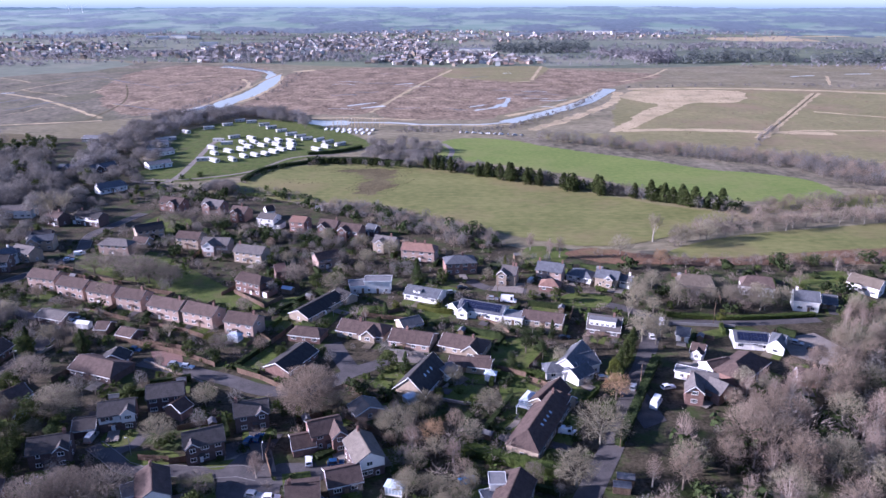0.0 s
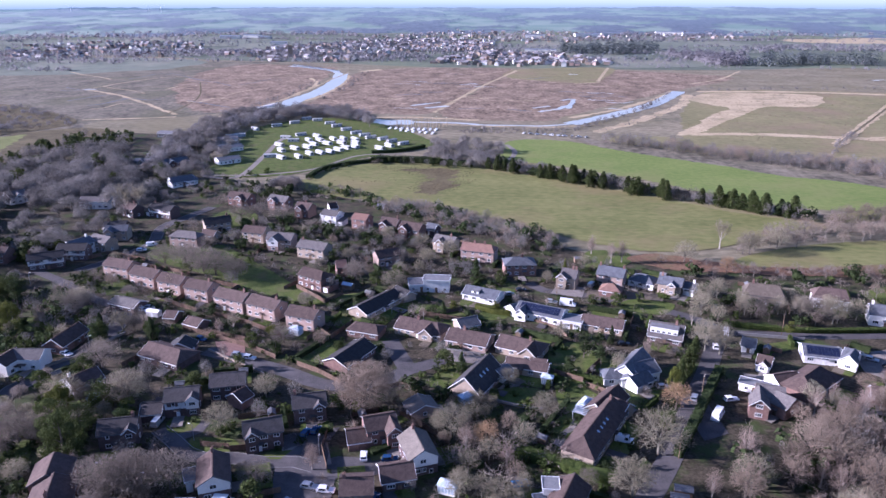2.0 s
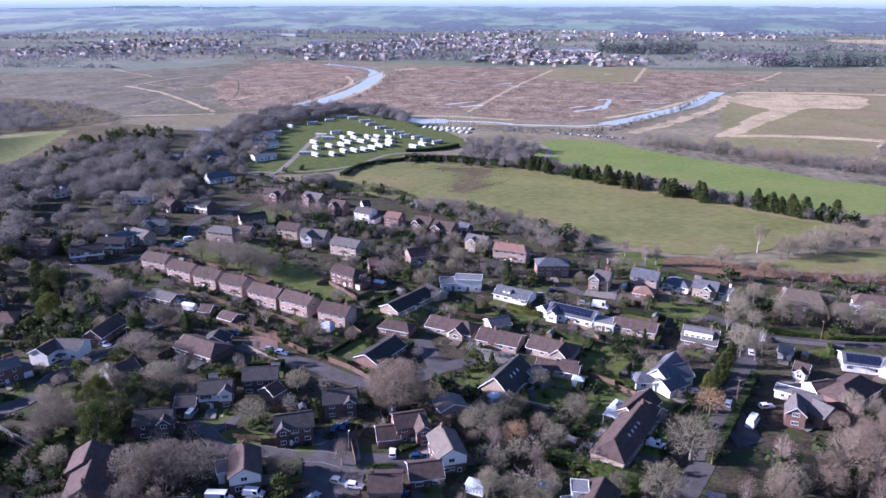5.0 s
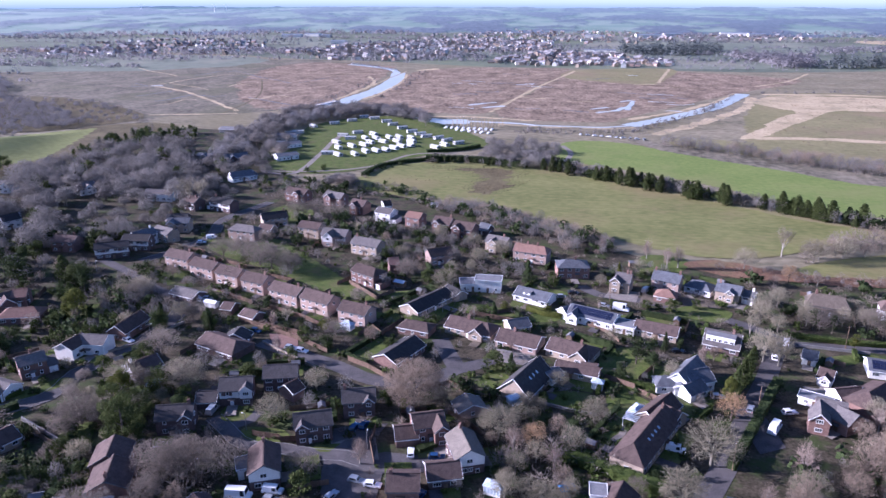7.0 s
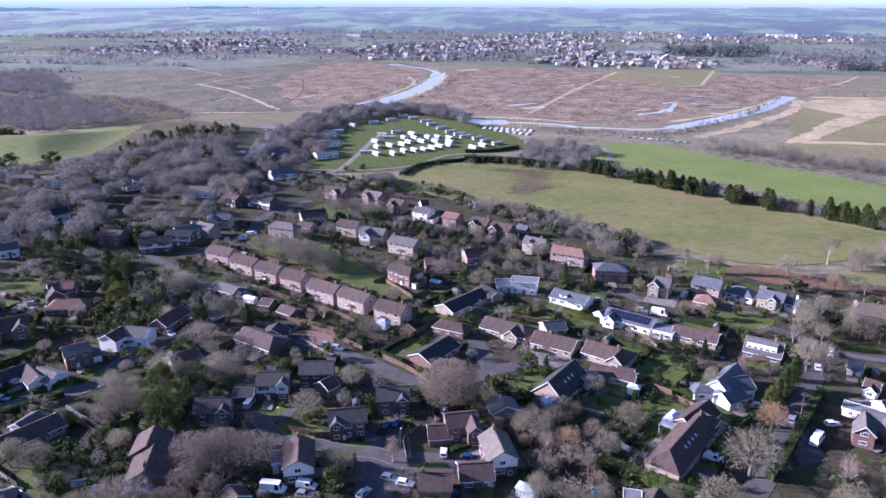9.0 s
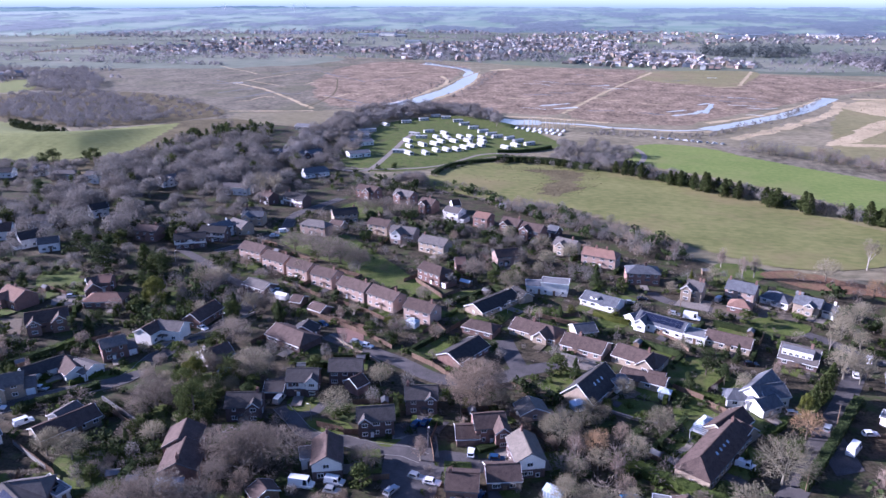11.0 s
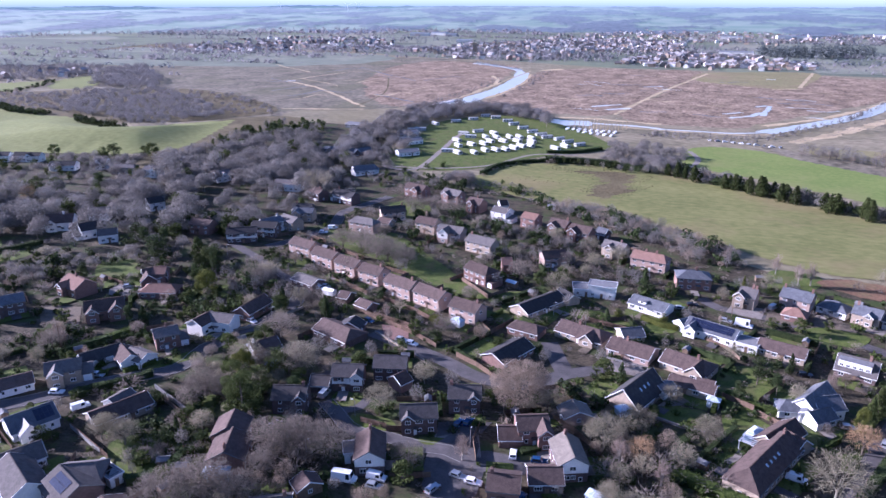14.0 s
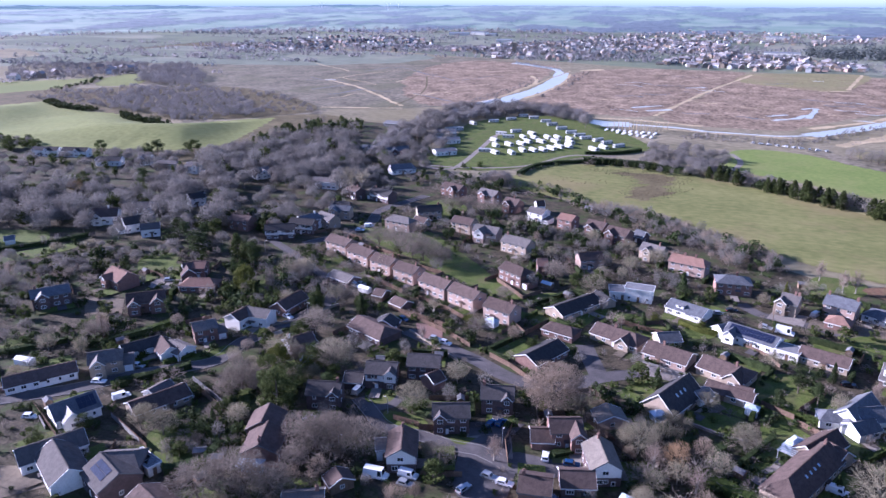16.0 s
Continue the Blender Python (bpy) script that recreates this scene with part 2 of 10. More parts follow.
# ---------------------------------------------------------------- mesh tools
class Build:
    """Collects corners and faces of one mesh."""

    def __init__(self):
        self.v, self.f = [], []

    def add(self, verts, faces):
        k = len(self.v)
        self.v.extend(verts)
        self.f.extend([tuple(k + i for i in f) for f in faces])
        return self

    def box(self, x0, y0, z0, x1, y1, z1):
        return self.add([(x0, y0, z0), (x1, y0, z0), (x1, y1, z0), (x0, y1, z0), (x0, y0, z1), (x1, y0, z1), (x1, y1, z1), (x0, y1, z1)],
                        [(3, 2, 1, 0), (4, 5, 6, 7), (0, 1, 5, 4), (1, 2, 6, 5), (2, 3, 7, 6), (3, 0, 4, 7)])

    def slab(self, quad, thick):
        """A board on the upper side of a polygon, thickened downwards along its normal."""
        q = [Vector(p) for p in quad]
        nrm = (q[1] - q[0]).cross(q[2] - q[0]).normalized()
        low = [p - nrm * thick for p in q]
        n = len(q)
        return self.add([tuple(p) for p in q + low],
                        [tuple(range(n)), tuple(range(2 * n - 1, n - 1, -1))] + [(i, n + i, n + (i + 1) % n, (i + 1) % n) for i in range(n)])

    def tube(self, a, b, ra, rb, sides=5):
        a, b = Vector(a), Vector(b)
        d = (b - a).normalized()
        s = d.orthogonal().normalized()
        t = d.cross(s)
        ring = []
        for p, r in ((a, ra), (b, rb)):
            for i in range(sides):
                w = 2 * math.pi * i / sides
                ring.append(tuple(p + (s * math.cos(w) + t * math.sin(w)) * r))
        return self.add(ring, [(i, (i + 1) % sides, sides + (i + 1) % sides, sides + i) for i in range(sides)] + [tuple(range(sides, 2 * sides))])

    def mesh(self, name, mat):
        me = bpy.data.meshes.new(name)
        me.from_pydata(self.v, [], self.f)
        me.materials.append(mat)
        me.update()
        return me


def part(name, build, mat, parent=None, label="", at=None):
    """One mesh object, under a thing or a part; build may be a mesh that is shared."""
    me = build if isinstance(build, bpy.types.Mesh) else build.mesh(name, mat)
    ob = new(name, me)
    if parent:
        ob.parent = parent
    if at is not None:
        ob.matrix_basis = at
    return tagged(ob, label)


def thing(name, x, y, z=0.0, turn=0.0, label="", category="", group=""):
    ob = new(name)
    ob.empty_display_size = 0.5
    ob.matrix_basis = pose(x, y, z, 0, 0, turn)
    return tagged(ob, label, category, group)


def smooth_line(pts, step=4.0, closed=False):
    """A smooth line through the points, in even steps."""
    p = [Vector((a[0], a[1])) for a in pts]
    n = len(p)
    out = []
    for i in range(n if closed else n - 1):
        if closed:
            a, b, c, d = p[i - 1], p[i], p[(i + 1) % n], p[(i + 2) % n]
        else:
            a, b, c, d = p[max(i - 1, 0)], p[i], p[i + 1], p[min(i + 2, n - 1)]
        k = max(1, int((c - b).length / step))
        for j in range(k):
            t = j / k
            out.append(0.5 * ((2 * b) + (c - a) * t + (2 * a - 5 * b + 4 * c - d) * t * t + (3 * b - a - 3 * c + d) * t ** 3))
    if not closed:
        out.append(p[-1])
    return out


def patch(name, pts, mat, z=0.05, rough_edge=0.0, label="", category="", smooth=True):
    """A sheet of ground within a smooth outline."""
    size = max(max(a[0] for a in pts) - min(a[0] for a in pts), 1)
    line = smooth_line(pts, max(1.5, size / 220), True) if smooth else [Vector((a[0], a[1])) for a in pts]
    rnd = random.Random(len(pts) + int(pts[0][0]))
    z += lift()
    b = Build()
    verts = []
    for q in line:
        w = (noise.noise((q.x * 0.03, q.y * 0.03, 3.0)) * 1.6 + noise.noise((q.x * 0.11, q.y * 0.11, 9.0)) + rnd.uniform(-0.35, 0.35)) * rough_edge
        verts.append((q.x + w, q.y + w * 0.7, z))
    area = sum(verts[i - 1][0] * verts[i][1] - verts[i][0] * verts[i - 1][1] for i in range(len(verts)))
    if area < 0:
        verts.reverse()
    b.add(verts, [tuple(range(len(verts)))])
    return tagged(part(name, b, mat), label, category, "", "structure")


def ribbon(name, pts, width, mat, z=0.08, label="", category="", kind="structure", wobble=0.0, thick=0.0):
    line = smooth_line(pts, 5.0)
    z += lift()
    b = Build()
    n = len(line)
    verts = []
    for i, q in enumerate(line):
        d = (line[min(i + 1, n - 1)] - line[max(i - 1, 0)]).normalized()
        side = Vector((-d.y, d.x)) * (width / 2)
        a = 1 + wobble * (noise.noise((q.x * 0.05, q.y * 0.05, 7.0)) + noise.noise((q.x * 0.21, q.y * 0.21, 2.0)))
        c = 1 + wobble * (noise.noise((q.x * 0.05, q.y * 0.05, 17.0)) + noise.noise((q.x * 0.21, q.y * 0.21, 12.0)))
        a, c = max(a, 0.1), max(c, 0.1)
        verts += [(q.x + side.x * a, q.y + side.y * a, z), (q.x - side.x * c, q.y - side.y * c, z)]
    b.add(verts, [(2 * i, 2 * i + 1, 2 * i + 3, 2 * i + 2) for i in range(n - 1)])
    return tagged(part(name, b, mat), label, category, "", kind)


def inside(x, y, pts):
    hit = False
    for i in range(len(pts)):
        (x0, y0), (x1, y1) = pts[i - 1][:2], pts[i][:2]
        if (y0 > y) != (y1 > y) and x < (x1 - x0) * (y - y0) / (y1 - y0) + x0:
            hit = not hit
    return hit


BUSY = []  # circles that are taken: x, y, radius


def free(x, y, r):
    return all((x - a) ** 2 + (y - b) ** 2 > (r + c) ** 2 for a, b, c in BUSY)


def scatter(pts, count, rnd, gap=3.0, avoid=True, tries=30):
    """Places within an outline, apart from each other and from what stands there."""
    xs, ys = [p[0] for p in pts], [p[1] for p in pts]
    got = []
    for _ in range(count * tries):
        if len(got) >= count:
            break
        x, y = rnd.uniform(min(xs), max(xs)), rnd.uniform(min(ys), max(ys))
        if inside(x, y, pts) and all((x - a) ** 2 + (y - b) ** 2 > gap * gap for a, b in got) and (not avoid or free(x, y, 0.5)):
            got.append((x, y))
    return got

# ---------------------------------------------------------------- houses
WINDOWS = {}


def window_mesh(w, h, whole):
    """A casement on a wall that looks along -y, centred on its sill: frame alone and pane, or both in one mesh for a far wall."""
    key = (round(w, 1), round(h, 1), whole)
    if key not in WINDOWS:
        n = max(1, round(w / 0.7))
        xs = [-w / 2]
        for i in range(n):
            xs += [-w / 2 + w * i / n + (0.11 if i == 0 else 0.045), -w / 2 + w * (i + 1) / n - (0.11 if i == n - 1 else 0.045)]
        xs.append(w / 2)
        zs = [-0.05, 0.11, h - 0.11, h]
        fr = Build()
        fr.v = [(x, -0.07, z) for z in zs for x in xs] + [(x, 0.02, z) for z in zs for x in xs]
        m = len(xs)
        glass = []
        for j in range(3):
            for i in range(m - 1):
                f = (j * m + i, j * m + i + 1, (j + 1) * m + i + 1, (j + 1) * m + i)
                if j == 1 and i % 2 == 1:
                    glass.append(f)
                else:
                    fr.f.append(f)
        o = 4 * m
        fr.f += [(3 * m, 4 * m - 1, o + 4 * m - 1, o + 3 * m), (0, o, o + m - 1, m - 1), (0, 3 * m, o + 3 * m, o), (m - 1, o + m - 1, o + 4 * m - 1, 4 * m - 1)]
        if whole:
            k = len(fr.f)
            fr.f += glass
            me = fr.mesh("window", M["white"])
            me.materials.append(M["glass"])
            for p in me.polygons[k:]:
                p.material_index = 1
            WINDOWS[key] = me, None
        else:
            WINDOWS[key] = fr.mesh("window", M["white"]), Build().box(-w / 2 + 0.05, -0.045, 0.05, w / 2 - 0.05, 0.015, h - 0.05).mesh("pane", M["glass"])
    return WINDOWS[key]


NEAR = [True]


def add_window(parent, x, y, z, turn, w=1.5, h=1.15):
    fr, pn = window_mesh(w, h, not NEAR[0])
    win = part("window", fr, None, parent, "", pose(x, y, z, 0, 0, turn))
    if pn:
        part("pane", pn, None, win)
    return win


def roof_shape(L, W, e, r, hip, over=0.35, x0=0.0, y0=0.0):
    """Slabs of a pitched roof; hip is how far each ridge end (at -x, +x) is drawn in."""
    b = Build()
    k = (r - e) / (W / 2)
    a, c = L / 2 + (over if hip[0] == 0 else 0.35), L / 2 + (over if hip[1] == 0 else 0.35)
    ye, ze = W / 2 + over, e - over * k
    ra = -a if hip[0] == 0 else -L / 2 + hip[0]
    rc = c if hip[1] == 0 else L / 2 - hip[1]
    t = 0.16
    up = t + 0.02
    o = lambda x, y, z: (x + x0, y + y0, z + up)
    b.slab([o(-a, -ye, ze), o(c, -ye, ze), o(rc, 0, r), o(ra, 0, r)], t)
    b.slab([o(c, ye, ze), o(-a, ye, ze), o(ra, 0, r), o(rc, 0, r)], t)
    if hip[0]:
        b.slab([o(-a, ye, ze), o(-a, -ye, ze), o(ra, 0, r)], t)
    if hip[1]:
        b.slab([o(c, -ye, ze), o(c, ye, ze), o(rc, 0, r)], t)
    # ridge tiles
    b.box(ra + x0, y0 - 0.14, r + up - 0.05, rc + x0, y0 + 0.14, r + up + 0.09)
    return b


def wall_shape(L, W, e, r, hip):
    b = Build()
    x, y = L / 2, W / 2
    b.add([(-x, -y, 0), (x, -y, 0), (x, y, 0), (-x, y, 0), (-x, -y, e), (x, -y, e), (x, y, e), (-x, y, e)],
          [(0, 1, 5, 4), (1, 2, 6, 5), (2, 3, 7, 6), (3, 0, 4, 7), (4, 5, 6, 7)])
    for side, h in ((-1, hip[0]), (1, hip[1])):
        if h == 0:
            b.add([(side * x, -y, e), (side * x, y, e), (side * x, 0, r)], [(0, 1, 2)] if side > 0 else [(0, 2, 1)])
    return b


def chimney(parent, x, y, top, mat, w=0.75):
    b = Build().box(x - w / 2, y - 0.3, top - 2.6, x + w / 2, y + 0.3, top)
    b.box(x - w / 2 - 0.08, y - 0.38, top - 0.22, x + w / 2 + 0.08, y + 0.38, top - 0.08)
    ch = part("chimney", b, mat, parent)
    for dx in (-0.18, 0.18):
        part("chimney_pot", Build().tube((x + dx, y, top - 0.05), (x + dx, y, top + 0.42), 0.12, 0.10, 6), M["tile_red"], ch)


def windows_along(parent, L, y, turn, z, pitch, rnd, skip=None, w=1.5, h=1.15):
    n = max(1, int((L - 0.8) / pitch))
    for i in range(n):
        x = (i + 0.5 - n / 2) * (L / n)
        if skip is not None and abs(x - skip) < 1.1:
            continue
        ww = rnd.choice((w, w, w * 0.6, w * 1.3))
        add_window(parent, x if turn == 0 else -x, y, z, turn, ww, h)


def fascia(parent, L, W, e, r, hip, mat):
    """Gutter boards along both eaves, and barge boards on open gables."""
    k = (r - e) / (W / 2)
    ye, ze = W / 2 + 0.35, e - 0.35 * k
    for s in (-1, 1):
        part("gutter", Build().box(-L / 2 - 0.3, s * ye - 0.07, ze - 0.12, L / 2 + 0.3, s * ye + 0.07, ze + 0.06), mat, parent)
    for side, h in ((-1, hip[0]), (1, hip[1])):
        if h == 0:
            b = Build()
            x = side * (L / 2 + 0.36)
            for s in (-1, 1):
                b.add([(x - 0.03, s * ye, ze + 0.2), (x + 0.03, s * ye, ze + 0.2), (x + 0.03, 0, r + 0.2), (x - 0.03, 0, r + 0.2),
                       (x - 0.03, s * ye, ze - 0.08), (x + 0.03, s * ye, ze - 0.08), (x + 0.03, 0, r - 0.08), (x - 0.03, 0, r - 0.08)],
                      [(0, 1, 2, 3), (4, 7, 6, 5), (0, 4, 5, 1), (0, 3, 7, 4), (1, 5, 6, 2)])
            part("barge_board", b, mat, parent)


PLOTS = []


def house(x, y, turn, L, W, storeys=2, wall="brick", roof="tile_brown", hip=(0, 0), chim=(), wing=None, wings=(), upper="", pv=None, dormers=(),
          garage="", rooflights=0, label="", name="house", e=None, r=None, category="house", plain=False, boards="", garage_door="white"):
    """A pitched house whose front looks along its own -y. wing: (x, width, reach) of a gabled wing to the front."""
    e = e or (5.0 if storeys == 2 else 2.5)
    r = r or (e + min(2.9, W * 0.36))
    rnd = random.Random(int(x * 7 + y * 13))
    NEAR[0] = math.hypot(x, y) < 185
    if not plain:
        PLOTS.append((x, y, turn, L, W))
    wm, rm = M[wall], M[roof]
    h = thing(name, x, y, 0, turn, label, category, "houses of the village")
    BUSY.append((x, y, max(3.0, W * 0.6)))
    for s in (-1, 1):
        ux, uy = math.cos(radians(turn)) * L * 0.3 * s, math.sin(radians(turn)) * L * 0.3 * s
        BUSY.append((x + ux, y + uy, W * 0.55))
    part("wall", wall_shape(L, W, e, r, hip), wm, h)
    rf = part("roof", roof_shape(L, W, e, r, hip), rm, h)
    fascia(h, L, W, e, r, hip, M["white"] if wall == "render" or storeys == 1 else M["lead"])
    door_x = rnd.uniform(-0.15, 0.15) * L
    if not plain:
        part("door", Build().box(door_x - 0.5, -W / 2 - 0.06, 0.05, door_x + 0.5, -W / 2 + 0.01, 2.1), rnd.choice((M["white"], M["wood"])), h)
        part("porch", Build().slab([(door_x - 1.0, -W / 2 - 1.0, 2.35), (door_x + 1.0, -W / 2 - 1.0, 2.35), (door_x + 1.0, -W / 2, 2.7), (door_x - 1.0, -W / 2, 2.7)], 0.12), rm, h)
    for level in range(storeys):
        z = 0.95 + 2.6 * level
        if z + 1.3 > e + 0.3:
            break
        windows_along(h, L, -W / 2, 0, z, 2.9, rnd, door_x if level == 0 else None)
        windows_along(h, L, W / 2, 180, z, 3.6, rnd)
        for s, t, hp in ((-1, -90, hip[0]), (1, 90, hip[1])):
            if rnd.random() < 0.6:
                add_window(h, s * L / 2, 0, z, t, 1.1, 1.1)
    if upper:
        part("cladding", Build().box(-L / 2 - 0.03, -W / 2 - 0.05, 2.55, L / 2 + 0.03, -W / 2 + 0.005, 3.35)
             .box(-L / 2 - 0.03, -W / 2 - 0.05, 4.75, L / 2 + 0.03, -W / 2 + 0.005, 5.0)
             .box(-L / 2 - 0.03, -W / 2 - 0.045, 3.35, -L / 2 + 0.5, -W / 2 + 0.005, 4.75).box(L / 2 - 0.5, -W / 2 - 0.045, 3.35, L / 2 + 0.03, -W / 2 + 0.005, 4.75)
             .box(-0.9, -W / 2 - 0.045, 3.35, 0.9, -W / 2 + 0.005, 4.75), M[upper], h)
    if boards:
        # boarded upper gable on the end that looks to the green
        s = 1 if (x + math.cos(radians(turn)) * L) ** 2 + (y + math.sin(radians(turn)) * L) ** 2 < x * x + y * y else -1
        b, xx = Build(), s * (L / 2 + 0.02)
        pts = [(-W / 2, 2.6), (W / 2, 2.6), (W / 2, e), (0, r), (-W / 2, e)]
        b.v = [(xx - 0.04, p, q) for p, q in pts] + [(xx + 0.04, p, q) for p, q in pts]
        b.f = [(4, 3, 2, 1, 0), (5, 6, 7, 8, 9)] + [(i, (i + 1) % 5, 5 + (i + 1) % 5, 5 + i) for i in range(5)]
        part("gable_cladding", b, M[boards], h)
        for wy, wz, ww in ((-1.6, 0.9, 1.6), (1.8, 0.3, 1.0), (-0.2, 3.4, 1.6)):
            add_window(h, xx + s * 0.04, wy, wz, 90 * s, ww, 1.2)
    for cx in chim:
        chimney(h, cx * (L / 2 - 0.5), 0.0, r + 1.35, M["brick"] if wall != "render" else wm)
    k = (r - e) / (W / 2)
    for wx, ww, reach in ([wing] if wing else []) + list(wings):
        # gabled wing, its ridge square to the main one
        wr = e + min(2.6, ww * 0.42)
        wb = Build()
        yf, yb = -W / 2 - reach, -W / 2 + max(0.4, (wr - e) / k) * 1.0
        a, c = wx - ww / 2, wx + ww / 2
        wb.add([(a, yf, 0), (c, yf, 0), (c, -W / 2, 0), (a, -W / 2, 0), (a, yf, e), (c, yf, e), (c, -W / 2, e), (a, -W / 2, e), (wx, yf, wr), (wx, -W / 2, wr)],
               [(0, 1, 5, 8, 4), (1, 2, 6, 5), (3, 0, 4, 7)])
        wg = part("wing", wb, wm, h)
        if upper:
            ub = Build()
            ub.v = [(px, py, pz) for py in (yf - 0.05, yf - 0.005) for px, pz in ((a, 2.55), (c, 2.55), (c, e), (wx, wr), (a, e))]
            ub.f = [(0, 1, 2, 3, 4), (9, 8, 7, 6, 5)] + [(i, 5 + i, 5 + (i + 1) % 5, (i + 1) % 5) for i in range(5)]
            part("gable_cladding", ub, M[upper], wg)
        kk = (wr - e) / (ww / 2)
        o = 0.3
        rb = Build()
        for s in (-1, 1):
            q = [(wx + s * (ww / 2 + o), yf - o, e - o * kk + 0.18), (wx, yf - o, wr + 0.18), (wx, yb, wr + 0.18), (wx + s * (ww / 2 + o), -W / 2 + 0.05, e - o * kk + 0.18)]
            rb.slab(q if s < 0 else q[::-1], 0.15)
        part("wing_roof", rb, rm, h)
        bb = Build()
        for s in (-1, 1):
            bb.add([(wx + s * (ww / 2 + o), yf - o - 0.04, e - o * kk + 0.16), (wx, yf - o - 0.04, wr + 0.16), (wx, yf - o - 0.04, wr - 0.12), (wx + s * (ww / 2 + o), yf - o - 0.04, e - o * kk - 0.12)], [(0, 1, 2, 3)])
        part("barge_board", bb, M["white"], h)
        for level in range(storeys):
            add_window(wg, wx, yf - (0.05 if upper else 0), 0.95 + 2.6 * level, 0, min(1.8, ww * 0.5), 1.15)
    slope = lambda px, f, lift: (px, -W / 2 * (1 - f), e + (r - e) * f + 0.20 + lift)
    if pv:
        a, c, f0, f1 = pv
        nx = max(2, round((c - a) * L / 1.05))
        for j in range(2):
            for i in range(nx):
                xa = (a - 0.5) * L + (c - a) * L * i / nx + 0.03
                xb = xa + (c - a) * L / nx - 0.06
                fa, fb = f0 + (f1 - f0) * j / 2 + 0.01, f0 + (f1 - f0) * (j + 1) / 2 - 0.01
                part("solar_panel", Build().slab([slope(xa, fa, 0.1), slope(xb, fa, 0.1), slope(xb, fb, 0.1), slope(xa, fb, 0.1)], 0.05), M["solar"], rf)
    for i in range(rooflights):
        xa = (i + 0.5 - rooflights / 2) * min(2.2, L / (rooflights + 1))
        part("rooflight", Build().slab([slope(xa - 0.32, 0.46, 0.08), slope(xa + 0.32, 0.46, 0.08), slope(xa + 0.32, 0.62, 0.08), slope(xa - 0.32, 0.62, 0.08)], 0.08), M["glass_roof"], rf)
    for dx, dw in dormers:
        y0, z0 = -W / 2 * 0.78, e + (r - e) * 0.22
        dm = part("dormer", Build().box(dx - dw / 2, y0, z0, dx + dw / 2, -0.3, r - 0.35), M["white"], h)
        part("dormer_roof", Build().box(dx - dw / 2 - 0.2, y0 - 0.25, r - 0.36, dx + dw / 2 + 0.2, -0.1, r - 0.2), M["felt"], dm)
        nwin = max(1, int(dw / 1.7))
        for i in range(nwin):
            add_window(dm, dx + (i + 0.5 - nwin / 2) * dw / nwin, y0, z0 + 0.25, 0, 1.2, 0.9)
    if garage:
        side = -1 if garage == "left" else 1
        gx = side * (L / 2 + 1.6)
        g = part("garage", Build().box(gx - 1.6, -W / 2 + 0.6, 0, gx + 1.6, W / 2 - 1.2, 2.4), wm, h)
        part("garage_roof", Build().slab([(gx - 1.75, -W / 2 + 0.3, 2.4), (gx + 1.75, -W / 2 + 0.3, 2.4), (gx + 1.75, W / 2 - 1.0, 3.3), (gx - 1.75, W / 2 - 1.0, 3.3)], 0.14), rm, g)
        part("garage_door", Build().box(gx - 1.2, -W / 2 + 0.53, 0.05, gx + 1.2, -W / 2 + 0.61, 2.1), M[garage_door], g)
    return h


def flat_house(x, y, turn, L, W, height, wall="render", label="", name="house", category="house", panels=0):
    NEAR[0] = math.hypot(x, y) < 185
    h = thing(name, x, y, 0, turn, label, category, "houses of the village")
    BUSY.append((x, y, max(L, W) * 0.5))
    rnd = random.Random(int(x * 5 + y * 3))
    part("wall", Build().box(-L / 2, -W / 2, 0, L / 2, W / 2, height), M[wall], h)
    rf = part("roof", Build().box(-L / 2 - 0.3, -W / 2 - 0.3, height, L / 2 + 0.3, W / 2 + 0.3, height + 0.2), M["felt"], h)
    for s in (-1, 1):
        part("parapet", Build().box(-L / 2 - 0.32, s * (W / 2 + 0.32) - 0.06, height - 0.05, L / 2 + 0.32, s * (W / 2 + 0.32) + 0.06, height + 0.32), M["white"], h)
        part("parapet", Build().box(s * (L / 2 + 0.32) - 0.06, -W / 2 - 0.26, height - 0.05, s * (L / 2 + 0.32) + 0.06, W / 2 + 0.26, height + 0.32), M["white"], h)
    part("door", Build().box(-0.5, -W / 2 - 0.06, 0.05, 0.5, -W / 2 + 0.01, 2.1), M["wood"], h)
    for lv in range(max(1, int(height / 2.6))):
        windows_along(h, L, -W / 2, 0, 0.9 + 2.6 * lv, 2.6, rnd, 0.0 if lv == 0 else None, 1.9)
        windows_along(h, L, W / 2, 180, 0.9 + 2.6 * lv, 3.4, rnd)
    for i in range(panels):
        if W > L * 1.5:
            py, w = (i + 0.5 - panels / 2) * (W - 0.8) / panels, (W - 0.8) / panels / 2 - 0.25
            part("roof_window", Build().box(-L / 2 + 0.5, py - w, height + 0.2, L / 2 - 0.5, py + w, height + 0.26), M["glass"], rf)
            continue
        px = (i + 0.5 - panels / 2) * (L - 0.8) / panels
        w = (L - 0.8) / panels / 2 - 0.05
        part("solar_panel", Build().slab([(px - w, -W / 2 + 0.6, height + 0.3), (px + w, -W / 2 + 0.6, height + 0.3), (px + w, W / 2 - 0.6, height + 1.0), (px - w, W / 2 - 0.6, height + 1.0)], 0.05), M["solar"], rf)
    return h


